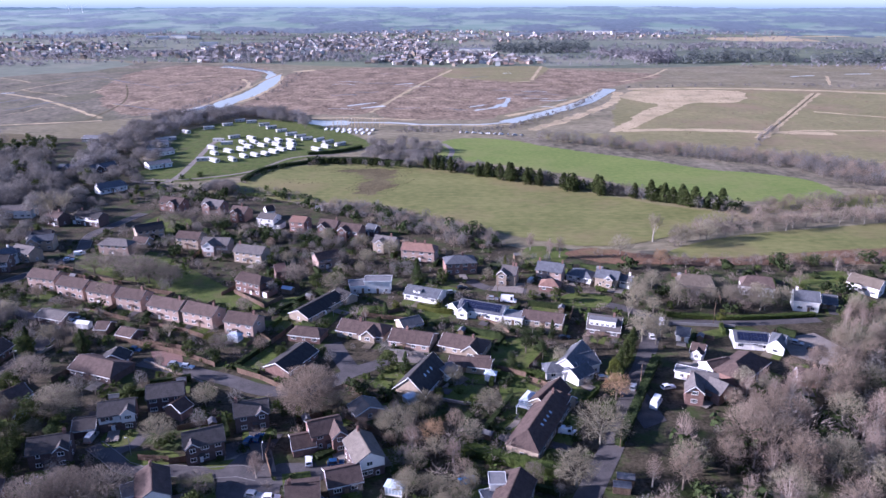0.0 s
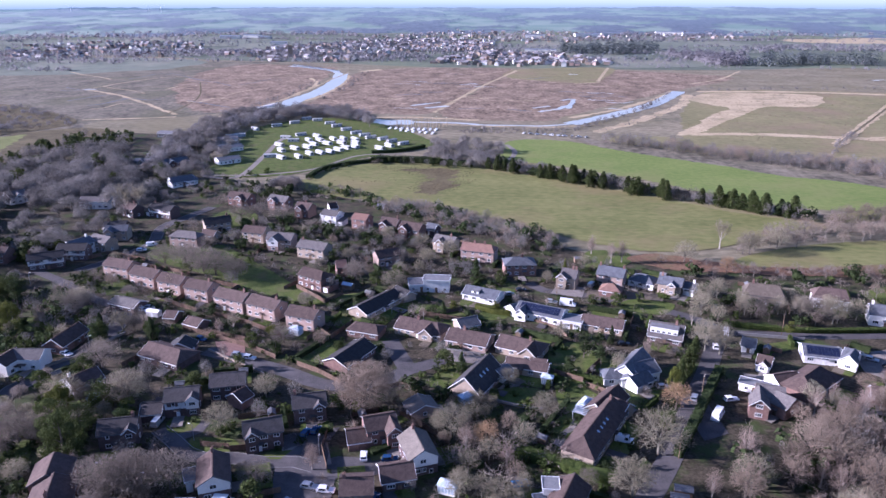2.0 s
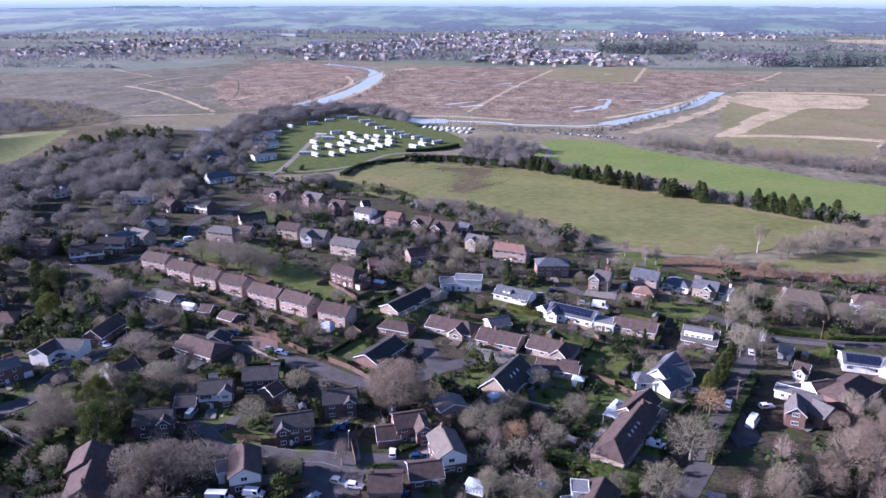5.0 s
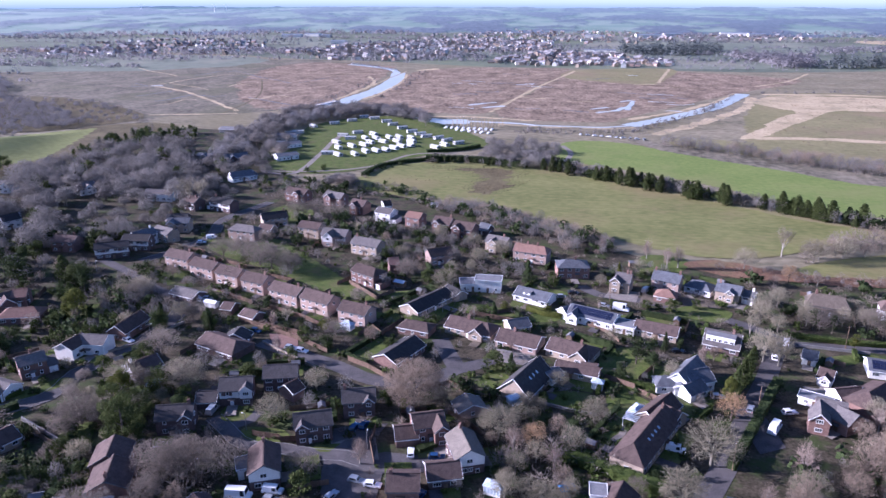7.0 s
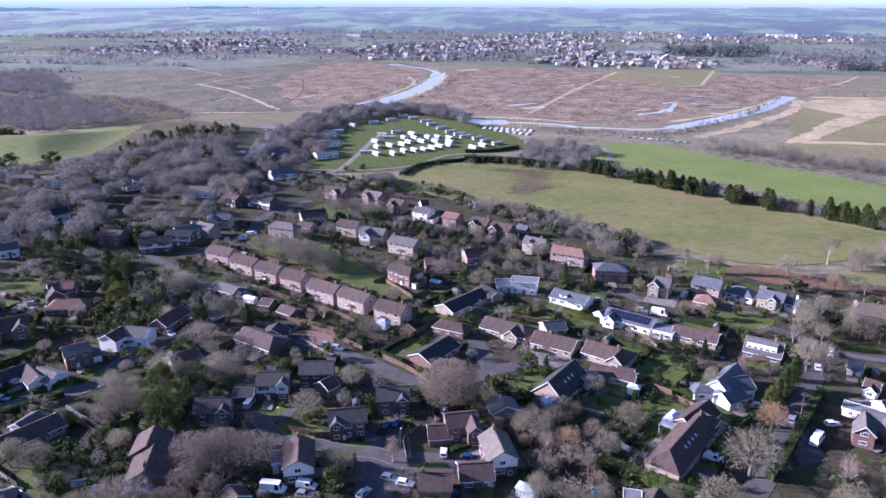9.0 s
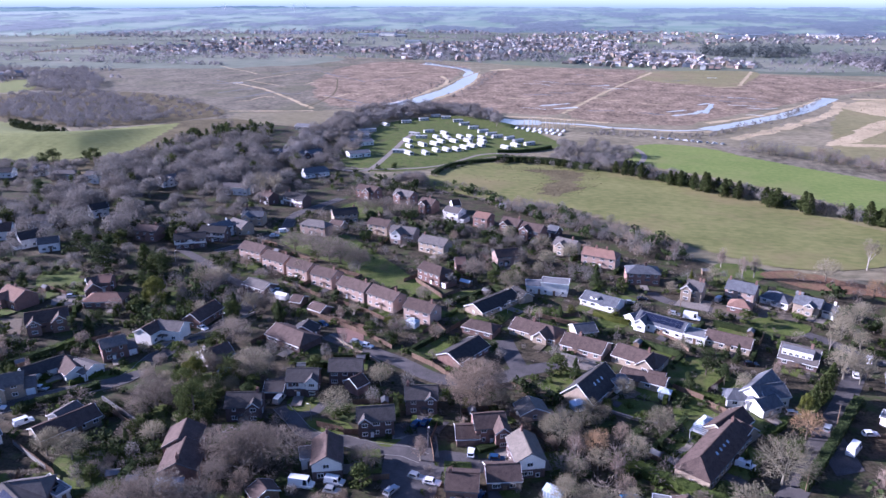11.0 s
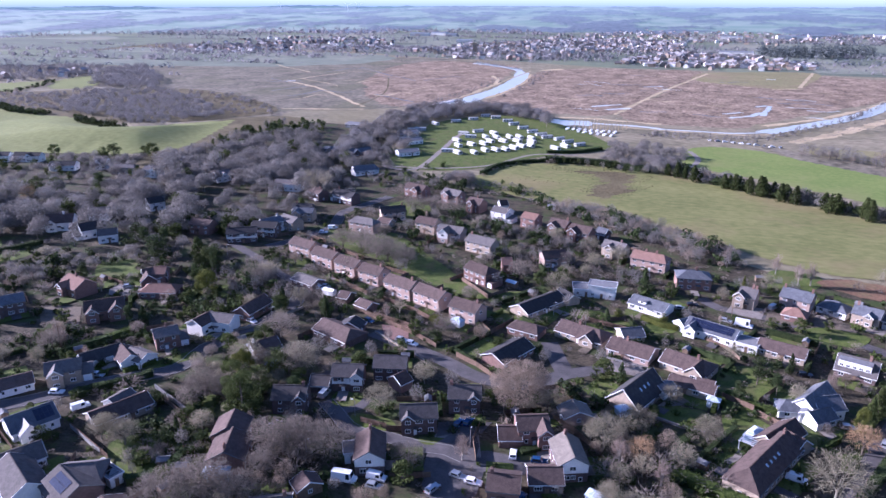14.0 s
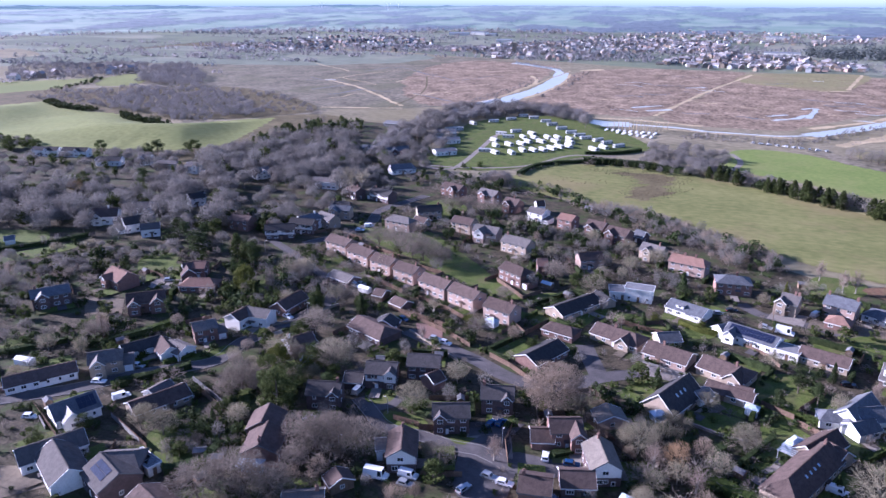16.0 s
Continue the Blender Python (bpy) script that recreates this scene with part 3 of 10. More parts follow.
def shed(x, y, turn, L=3.0, W=2.2, wall="wood", roof="felt", label="small timber garden shed with a felt roof", name="shed", e=1.9, r=2.5):
    h = thing(name, x, y, 0, turn, label, "shed", "garden sheds")
    BUSY.append((x, y, max(L, W) * 0.6))
    part("wall", wall_shape(L, W, e, r, (0, 0)), M[wall], h)
    part("roof", roof_shape(L, W, e, r, (0, 0), 0.15), M[roof], h)
    part("door", Build().box(-0.4, -W / 2 - 0.04, 0.05, 0.4, -W / 2 + 0.01, 1.8), M["white"] if wall != "wood" else M["fence"], h)
    return h


def conservatory(x, y, turn, L=3.6, W=3.0, label="white framed glass conservatory with a pitched roof"):
    h = thing("conservatory", x, y, 0, turn, label, "conservatory", "conservatories")
    BUSY.append((x, y, 2.2))
    part("base_wall", Build().box(-L / 2, -W / 2, 0, L / 2, W / 2, 0.6), M["render"], h)
    part("glazing", Build().box(-L / 2 + 0.05, -W / 2 + 0.05, 0.6, L / 2 - 0.05, W / 2 - 0.05, 2.2), M["glass_roof"], h)
    fr = Build()
    for i in range(6):
        px = -L / 2 + 0.06 + (L - 0.12) * i / 5
        for py in (-W / 2, W / 2):
            fr.box(px - 0.06, py - 0.05, 0.6, px + 0.06, py + 0.05, 2.2)
    fr.box(-L / 2, -W / 2 - 0.06, 2.15, L / 2, -W / 2 + 0.06, 2.3).box(-L / 2, W / 2 - 0.06, 2.15, L / 2, W / 2 + 0.06, 2.3)
    part("frame", fr, M["white"], h)
    part("roof", roof_shape(L, W, 2.25, 3.0, (L * 0.3, L * 0.3), 0.1), M["glass_roof"], h)
    bars = Build()
    for i in range(5):
        px = -L / 2 + L * (i + 0.5) / 5
        for s in (-1, 1):
            bars.tube((px, s * W / 2, 2.45), (px * 0.5, 0, 3.2), 0.05, 0.05, 4)
    part("glazing_bars", bars, M["white"], h)
    return h


# ---------------------------------------------------------------- vehicles
def car_parts(kind, paint):
    """A parked car that looks along +x."""
    L, W, hood, top = {"car": (4.3, 1.78, 0.82, 1.45), "van": (5.0, 1.95, 1.0, 2.0), "camper": (6.2, 2.25, 1.1, 2.75)}[kind]
    body, cabin, glass = Build(), Build(), Build()
    x, y = L / 2, W / 2
    prof = [(-x, 0.35), (-x, hood), (x * 0.9, hood * 0.95), (x, hood * 0.75), (x, 0.35)]
    n = len(prof)
    body.add([(a, s * y, b) for s in (-1, 1) for a, b in prof],
             [tuple(range(n - 1, -1, -1)), tuple(range(n, 2 * n))] + [(i, (i + 1) % n, n + (i + 1) % n, n + i) for i in range(n)])
    back = -x * 0.95
    front = {"car": x * 0.35, "van": x * 0.62, "camper": x * 0.72}[kind]
    rake = {"car": 0.55, "van": 0.45, "camper": 0.35}[kind]
    yy = y * 0.94
    cab = [(back, hood - 0.02), (front, hood - 0.02), (front - rake, top), (back + (0.4 if kind == "car" else 0.05), top)]
    for bld, grow, z0, z1 in ((cabin, 1.0, 0, 0),):
        bld.add([(a, s * (yy if b < top else yy * 0.88), b) for s in (-1, 1) for a, b in cab],
                [(3, 2, 1, 0), (4, 5, 6, 7), (0, 1, 5, 4), (1, 2, 6, 5), (2, 3, 7, 6), (3, 0, 4, 7)])
    # windscreen, rear window and side windows a little proud of the cabin
    q = 0.02
    glass.add([(front - 0.06 + q, -yy * 0.86, hood + 0.06), (front - 0.06 + q, yy * 0.86, hood + 0.06), (front - rake + 0.07 + q, yy * 0.8, top - 0.07), (front - rake + 0.07 + q, -yy * 0.8, top - 0.07)], [(0, 1, 2, 3)])
    if kind == "car":
        glass.add([(back + 0.04 - q, yy * 0.86, hood + 0.06), (back + 0.04 - q, -yy * 0.86, hood + 0.06), (back + 0.34 - q, -yy * 0.8, top - 0.08), (back + 0.34 - q, yy * 0.8, top - 0.08)], [(0, 1, 2, 3)])
    x_side = (back + 0.45, front - 0.55) if kind == "car" else (front - 1.5, front - 0.45)
    for s in (-1, 1):
        quad = [(x_side[0], s * (yy * 0.985 + q), hood + 0.08), (x_side[1], s * (yy * 0.985 + q), hood + 0.08), (x_side[1] - 0.15, s * (yy * 0.90 + q), top - 0.12), (x_side[0] + 0.1, s * (yy * 0.90 + q), top - 0.12)]
        glass.add(quad, [(0, 1, 2, 3)] if s < 0 else [(3, 2, 1, 0)])
    return body, cabin, glass, x, y


CARS = {}


def car(x, y, turn, kind="car", paint="car_white", label="", z=0.09):
    names = {"car": "car", "van": "van", "camper": "motorhome"}
    label = label or "%s %s parked beside the houses" % (paint.split("_")[1], {"car": "hatchback car", "van": "panel van", "camper": "coachbuilt motorhome"}[kind])
    if (kind, paint) in CARS:
        return copy_thing(CARS[kind, paint], pose(x, y, z, 0, 0, turn))
    c = thing(names[kind], x, y, z, turn, label, names[kind], "parked vehicles")
    body, cabin, glass, hx, hy = car_parts(kind, paint)
    part("body", body, M[paint], c)
    cb = part("cabin", cabin, M[paint], c)
    part("window", glass, M["glass"], cb)
    for wx in (-hx * 0.62, hx * 0.62):
        for s in (-1, 1):
            w = part("wheel", Build().tube((wx, s * (hy - 0.2), 0.32), (wx, s * (hy + 0.02), 0.32), 0.32, 0.32, 10), M["rubber"], c)
            part("rim", Build().tube((wx, s * (hy - 0.05), 0.32), (wx, s * (hy + 0.03), 0.32), 0.2, 0.19, 8), M["metal"], w)
    lamps = {"headlight": (hx - 0.02, "white"), "tail_light": (-hx - 0.02, "car_red")}
    for nm, (lx, mt) in lamps.items():
        for s in (-1, 1):
            part(nm, Build().box(lx, s * hy * 0.72 - 0.15, 0.6, lx + 0.04, s * hy * 0.72 + 0.15, 0.74), M[mt], c)
    CARS[kind, paint] = c
    return c


# ---------------------------------------------------------------- holiday caravans
CARAVAN = []


def caravan(x, y, turn, pale=True):
    if CARAVAN:
        return copy_thing(CARAVAN[0], pose(x, y, 0, 0, 0, turn))
    c = thing("static_caravan", x, y, 0, turn, "long white static caravan with a low pitched roof on grass", "caravan", "caravans of the holiday park")
    L, W = 9.2, 3.3
    part("skirt", Build().box(-L / 2 + 0.1, -W / 2 + 0.1, 0, L / 2 - 0.1, W / 2 - 0.1, 0.5), M["lead"], c)
    part("wall", wall_shape(L, W, 2.35, 2.75, (0, 0)), M["shell"], c)
    part("roof", roof_shape(L, W, 2.35, 2.75, (0, 0), 0.12), M["shell"], c)
    for wx in (-3.6, -0.4, 3.9):
        part("window", Build().box(wx - 0.6, -W / 2 - 0.03, 1.2, wx + 0.6, -W / 2 + 0.01, 1.9), M["glass"], c)
    for s in (-1, 1):
        part("window", Build().box(s * L / 2 - 0.02, -0.9, 1.1, s * L / 2 + 0.02, 0.9, 2.0), M["glass"], c)
    part("door", Build().box(1.6, -W / 2 - 0.04, 0.5, 2.3, -W / 2 + 0.01, 2.3), M["metal"], c)
    part("step", Build().box(1.5, -W / 2 - 0.7, 0, 2.4, -W / 2 - 0.02, 0.4), M["wood"], c)
    CARAVAN.append(c)
    return c


# ---------------------------------------------------------------- boats
BOAT = []


def boat(x, y, turn, mast=True):
    if BOAT:
        return copy_thing(BOAT[0], pose(x, y, 0.0, 0, 0, turn))
    b = thing("sailing_boat", x, y, 0.0, turn, "small white sailing boat with a bare mast moored by the bank", "boat", "boats of the marina")
    L, W = 8.0, 2.5
    hull = Build()
    n = 8
    for i in range(n + 1):
        t = i / n
        w = W / 2 * (math.sin(math.pi * min(0.5 + 0.5 * (1 - t), 1.0) ** 1.0) if t > 0.5 else 0.9 + 0.2 * t)
        w = W / 2 * (1 - max(0, (t - 0.45) / 0.55) ** 2) * (0.85 + 0.3 * min(t, 0.5))
        px = -L / 2 + L * t
        hull.v += [(px, -w, 1.0), (px, -w * 0.6, 0.0), (px, w * 0.6, 0.0), (px, w, 1.0)]
    for i in range(n):
        k = 4 * i
        hull.f += [(k, k + 1, k + 5, k + 4), (k + 1, k + 2, k + 6, k + 5), (k + 2, k + 3, k + 7, k + 6), (k + 3, k, k + 4, k + 7)]
    hull.f += [(3, 2, 1, 0)]
    part("hull", hull, M["white"], b)
    part("cabin", Build().box(-1.5, -0.75, 1.0, 1.4, 0.75, 1.5), M["white"], b)
    part("mast", Build().tube((0.6, 0, 1.4), (0.6, 0, 9.5), 0.13, 0.09, 5), M["bark_pale"], b)
    part("boom", Build().tube((0.6, 0, 2.3), (-2.8, 0, 2.2), 0.12, 0.10, 5), M["tarp"], b)
    BOAT.append(b)
    return b


# ---------------------------------------------------------------- trees
def grow(seed, height, levels, spread, twigs, twig_len, twig_wid, lean=0.0, first=0.28, fan=4, ratio=0.66, up=0.15):
    """Limbs and twigs of a bare tree."""
    rnd = random.Random(seed)
    limbs, fine = Build(), Build()

    def rec(p, d, length, rad, lv):
        q = p + d * length
        mid = p + d * length * 0.5 + Vector((rnd.uniform(-1, 1), rnd.uniform(-1, 1), 0)) * length * 0.06
        tgt = limbs if lv < 2 else fine
        tgt.tube(p, mid, rad, rad * 0.8, 5 if lv == 0 else 3)
        tgt.tube(mid, q, rad * 0.8, rad * 0.58, 5 if lv == 0 else 3)
        if lv == levels:
            for _ in range(twigs):
                t = rnd.uniform(0.25, 1.0)
                s = p.lerp(q, t)
                w = (d * 0.5 + Vector((rnd.uniform(-1, 1), rnd.uniform(-1, 1), rnd.uniform(-0.5, 1)))).normalized()
                l = twig_len * rnd.uniform(0.5, 1.2)
                side = w.orthogonal().normalized() * twig_wid
                side = Matrix.Rotation(rnd.uniform(0, 6.28), 3, w) @ side
                fine.add([tuple(s - side), tuple(s + side), tuple(s + w * l)], [(0, 1, 2)])
            return
        n = fan + rnd.choice((0, 0, 1)) if lv else fan + 2
        base = rnd.uniform(0, 6.28)
        for i in range(n):
            t = rnd.uniform(0.35, 0.95) if i < n - 1 else 1.0
            if lv == 0:
                t = rnd.uniform(0.55, 1.0)
            s = p.lerp(q, t)
            w = base + i * 2.4 + rnd.uniform(-0.4, 0.4)
            a = rnd.uniform(0.55, 1.0) * spread * (0.35 if i == n - 1 else 1.0)
            o = d.orthogonal().normalized()
            o = Matrix.Rotation(w, 3, d) @ o
            nd = (d * math.cos(a) + o * math.sin(a) + Vector((0, 0, up))).normalized()
            rec(s, nd, length * ratio * rnd.uniform(0.8, 1.2) * (1.25 if lv == 0 else 1.0), rad * (0.5 if lv else 0.42), lv + 1)

    rec(Vector((0, 0, -0.2)), Vector((lean, 0, 1)).normalized(), height * first, height * 0.020 + 0.06, 0)
    return limbs, fine


TREES = {}


def tree_kind(key, label, bark, twig, variants, **kw):
    """Makes the meshes of a kind of bare tree, of height 1 times its own size."""
    TREES[key] = []
    for i in range(variants):
        limbs, fine = grow(hash_of(key) + i, **kw)
        top = max(v[2] for v in fine.v)
        TREES[key].append((limbs.mesh("trunk", M[bark]), fine.mesh("crown", M[twig]), top, label))


def hash_of(key):
    return sum(ord(c) * (i + 3) for i, c in enumerate(key))


def leaf_cloud(seed, blobs, per, size, flat=1.0):
    """Leaves as small bent cards over the surface of overlapping clumps: (x, y, z, rx, rz)."""
    rnd = random.Random(seed)
    b = Build()
    for (cx, cy, cz, rx, rz) in blobs:
        for _ in range(per):
            d = Vector((rnd.gauss(0, 1), rnd.gauss(0, 1), rnd.gauss(0, 1))).normalized()
            k = rnd.uniform(0.72, 1.08)
            p = Vector((cx + d.x * rx * k, cy + d.y * rx * k, cz + d.z * rz * k))
            if p.z < 0.05:
                p.z = rnd.uniform(0.05, 0.4)
            nrm = (d + Vector((rnd.uniform(-1, 1), rnd.uniform(-1, 1), rnd.uniform(-0.6, 1))) * 0.8).normalized()
            s = nrm.orthogonal().normalized()
            s = Matrix.Rotation(rnd.uniform(0, 6.28), 3, nrm) @ s
            t = nrm.cross(s)
            z = size * rnd.uniform(0.6, 1.3)
            b.add([tuple(p - s * z), tuple(p + t * z * 0.7), tuple(p + s * z), tuple(p - t * z * 0.7 - nrm * z * 0.3)], [(0, 1, 2, 3)])
    return b


def evergreen_kind(key, label, leaf, variants, shape, per=120, size=0.35):
    TREES[key] = []
    for i in range(variants):
        rnd = random.Random(hash_of(key) + i * 7)
        blobs = []
        if shape == "cone":
            h = 10.0
            for j in range(16):
                z = 0.8 + (h - 1.2) * j / 15
                w = 1.9 * (1 - (z / h) ** 1.6) + 0.25
                blobs.append((rnd.uniform(-0.3, 0.3) * w, rnd.uniform(-0.3, 0.3) * w, z, w, 0.9))
        elif shape == "pine":
            h = 14.0
            for j in range(18):
                z = rnd.uniform(0.35, 1.0) * h
                w = rnd.uniform(1.2, 2.4)
                a, q = rnd.uniform(0, 6.28), rnd.uniform(0.3, 2.8) * (1.25 - z / h * 0.7)
                blobs.append((q * math.cos(a), q * math.sin(a), z, w, w * 0.5))
        elif shape == "field":
            h = 11.0
            for j in range(34):
                z = (j + 0.5) / 34
                q = (0.62 + 0.38 * math.sin(min(1.0, z * 1.9) * 1.57)) * (1 - max(0, z - 0.3) / 0.7) ** 0.72 * 3.1
                a, u = j * 2.4, rnd.uniform(0.35, 0.85)
                w = rnd.uniform(0.8, 1.35) * (1.15 - 0.55 * z)
                blobs.append((q * u * math.cos(a), q * u * math.sin(a), 0.8 + z * (h - 1.4), w, w * 0.85))
        elif shape == "holm":
            h = 12.0
            for j in range(26):
                a, z = j * 2.4, rnd.uniform(-0.9, 1.0)
                q = math.sqrt(max(0, 1 - z * z)) * rnd.uniform(0.6, 1.0)
                w = rnd.uniform(1.2, 2.0)
                blobs.append((q * 4.4 * math.cos(a), q * 4.4 * math.sin(a), 6.0 + 4.8 * z, w, w * 0.8))
        else:
            h = 3.0
            for j in range(9):
                a, q = rnd.uniform(0, 6.28), rnd.uniform(0.0, 1.3)
                w = rnd.uniform(0.6, 1.2)
                blobs.append((q * math.cos(a), q * math.sin(a), rnd.uniform(0.6, 2.3), w, w * 0.8))
        crown = leaf_cloud(hash_of(key) + i, blobs, per, size)
        trunk = Build().tube((0, 0, -0.2), (0.1, 0.05, h * 0.45), 0.03 * h ** 0.8 + 0.05, 0.015 * h, 6)
        trunk.tube((0.1, 0.05, h * 0.45), (0, 0, h * 0.9), 0.015 * h, 0.03, 5)
        for j in range(5):
            w = j * 2.4
            trunk.tube((0.05, 0.03, h * (0.25 + 0.1 * j)), (math.cos(w) * h * 0.12, math.sin(w) * h * 0.12, h * (0.32 + 0.1 * j)), 0.012 * h, 0.02, 4)
        TREES[key].append((trunk.mesh("trunk", M["bark"]), crown.mesh("crown", M[leaf]), max(v[2] for v in crown.v), label))




def tree(key, x, y, height, rnd, wide=1.0, z=0.0, name="tree", busy=True):
    i = rnd.randrange(len(TREES[key]))
    trunk, crown, top, label = TREES[key][i]
    s = height / top
    m = pose(x, y, z, 0, 0, rnd.uniform(0, 360))
    if busy:
        BUSY.append((x, y, 1.2))
    t = thing("shrub" if "shrub" in key else name, x, y, z, 0, label, "shrub" if "shrub" in key else "tree", "trees and shrubs")
    t.matrix_basis = m @ Matrix.Diagonal((s * wide, s * wide, s, 1))
    part("trunk", trunk, None, t)
    part("crown", crown, None, t)
    return t


def hedge(pts, width, height, leaf="leaf", label="clipped evergreen hedge along a garden edge", dense=44, size=0.17):
    """A hedge as a dense wall of leaves round a dark core along a line."""
    line = smooth_line(pts, 1.0)
    rnd = random.Random(int(pts[0][0] * 11 + len(pts)))
    h = thing("hedge", line[0].x, line[0].y, 0, 0, label, "hedge", "hedges")
    o = line[0]
    core, leaves = Build(), Build()
    n = len(line)
    for i, q in enumerate(line):
        d = (line[min(i + 1, n - 1)] - line[max(i - 1, 0)]).normalized()
        s = Vector((-d.y, d.x))
        w, t = width / 2 * rnd.uniform(0.75, 0.95), height * rnd.uniform(0.86, 0.98)
        a, c = q - o + s * w, q - o - s * w
        core.v += [(a.x, a.y, 0), (a.x, a.y, t), (c.x, c.y, t), (c.x, c.y, 0)]
        for _ in range(dense):
            u = rnd.uniform(-1, 1)
            along = d * rnd.uniform(-0.6, 0.6)
            if rnd.random() < 0.5:
                p = Vector((*(q - o + s * width / 2 * u + along), height * rnd.uniform(0.9, 1.08)))
            else:
                p = Vector((*(q - o + s * width / 2 * (1 if u > 0 else -1) * rnd.uniform(0.85, 1.1) + along), height * rnd.uniform(0.05, 1.0)))
            nr = Vector((rnd.uniform(-1, 1), rnd.uniform(-1, 1), rnd.uniform(-0.3, 1))).normalized()
            e = nr.orthogonal().normalized()
            g = nr.cross(e)
            z = size * rnd.uniform(0.6, 1.3)
            leaves.add([tuple(p - e * z), tuple(p + g * z * 0.7), tuple(p + e * z), tuple(p - g * z * 0.7)], [(0, 1, 2, 3)])
    for i in range(n - 1):
        k = 4 * i
        core.f += [(k, k + 1, k + 5, k + 4), (k + 1, k + 2, k + 6, k + 5), (k + 2, k + 3, k + 7, k + 6)]
    core.f += [(3, 2, 1, 0), (4 * n - 4, 4 * n - 3, 4 * n - 2, 4 * n - 1)]
    part("core", core, M[leaf], h)
    part("leaves", leaves, M[leaf], h)
    return h


PANELS = {}


def fence(pts, height=1.8, mat="fence", label="close-boarded timber garden fence"):
    """Panels between posts along straight runs."""
    f = thing("fence", pts[0][0], pts[0][1], 0, 0, label, "fence", "garden fences")
    o = Vector(pts[0][:2])
    if (mat, height) not in PANELS:
        b = Build()
        cut = [(-0.9 + 0.15 * i, 0.02 if i % 2 else -0.02) for i in range(13)]
        n = len(cut)
        b.v = [(x, y + d, z) for d in (-0.015, 0.015) for z in (0.06, height) for x, y in cut]
        for i in range(n - 1):
            b.f += [(i, i + 1, n + i + 1, n + i), (2 * n + i + 1, 2 * n + i, 3 * n + i, 3 * n + i + 1), (n + i, n + i + 1, 3 * n + i + 1, 3 * n + i)]
        PANELS[mat, height] = b.mesh("panel", M[mat]), Build().box(-0.055, -0.055, 0, 0.055, 0.055, height + 0.08).mesh("post", M[mat])
    pm, qm = PANELS[mat, height]
    for a, b in zip(pts[:-1], pts[1:]):
        a, b = Vector(a[:2]), Vector(b[:2])
        n = max(1, round((b - a).length / 1.83))
        w = math.degrees(math.atan2(b.y - a.y, b.x - a.x))
        s = (b - a).length / n / 1.8
        for i in range(n):
            c = a.lerp(b, (i + 0.5) / n) - o
            part("panel", pm, None, f, "", pose(c.x, c.y, 0, 0, 0, w) @ Matrix.Diagonal((s, 1, 1, 1)))
            c = a.lerp(b, i / n) - o
            part("post", qm, None, f, "", pose(c.x, c.y, 0, 0, 0, w))
    return f


def garden_wall(pts, height=1.5, mat="brick", width=0.25, label="brick garden wall with a coping"):
    f = thing("garden_wall", pts[0][0], pts[0][1], 0, 0, label, "wall", "garden walls")
    o = Vector(pts[0][:2])
    for a, b in zip(pts[:-1], pts[1:]):
        a, b = Vector(a[:2]), Vector(b[:2])
        w = math.degrees(math.atan2(b.y - a.y, b.x - a.x))
        l = (b - a).length
        c = a - o
        part("wall", Build().box(0, -width / 2, 0, l, width / 2, height), M[mat], f, "", pose(c.x, c.y, 0, 0, 0, w))
        part("coping", Build().box(0, -width / 2 - 0.04, height, l, width / 2 + 0.04, height + 0.09), M["kerb"], f, "", pose(c.x, c.y, 0, 0, 0, w))
    return f


LAYER = [0]


def lift():
    """A few millimetres more for each sheet of ground, so that no two share a plane."""
    LAYER[0] += 1
    return 0.0015 * LAYER[0]


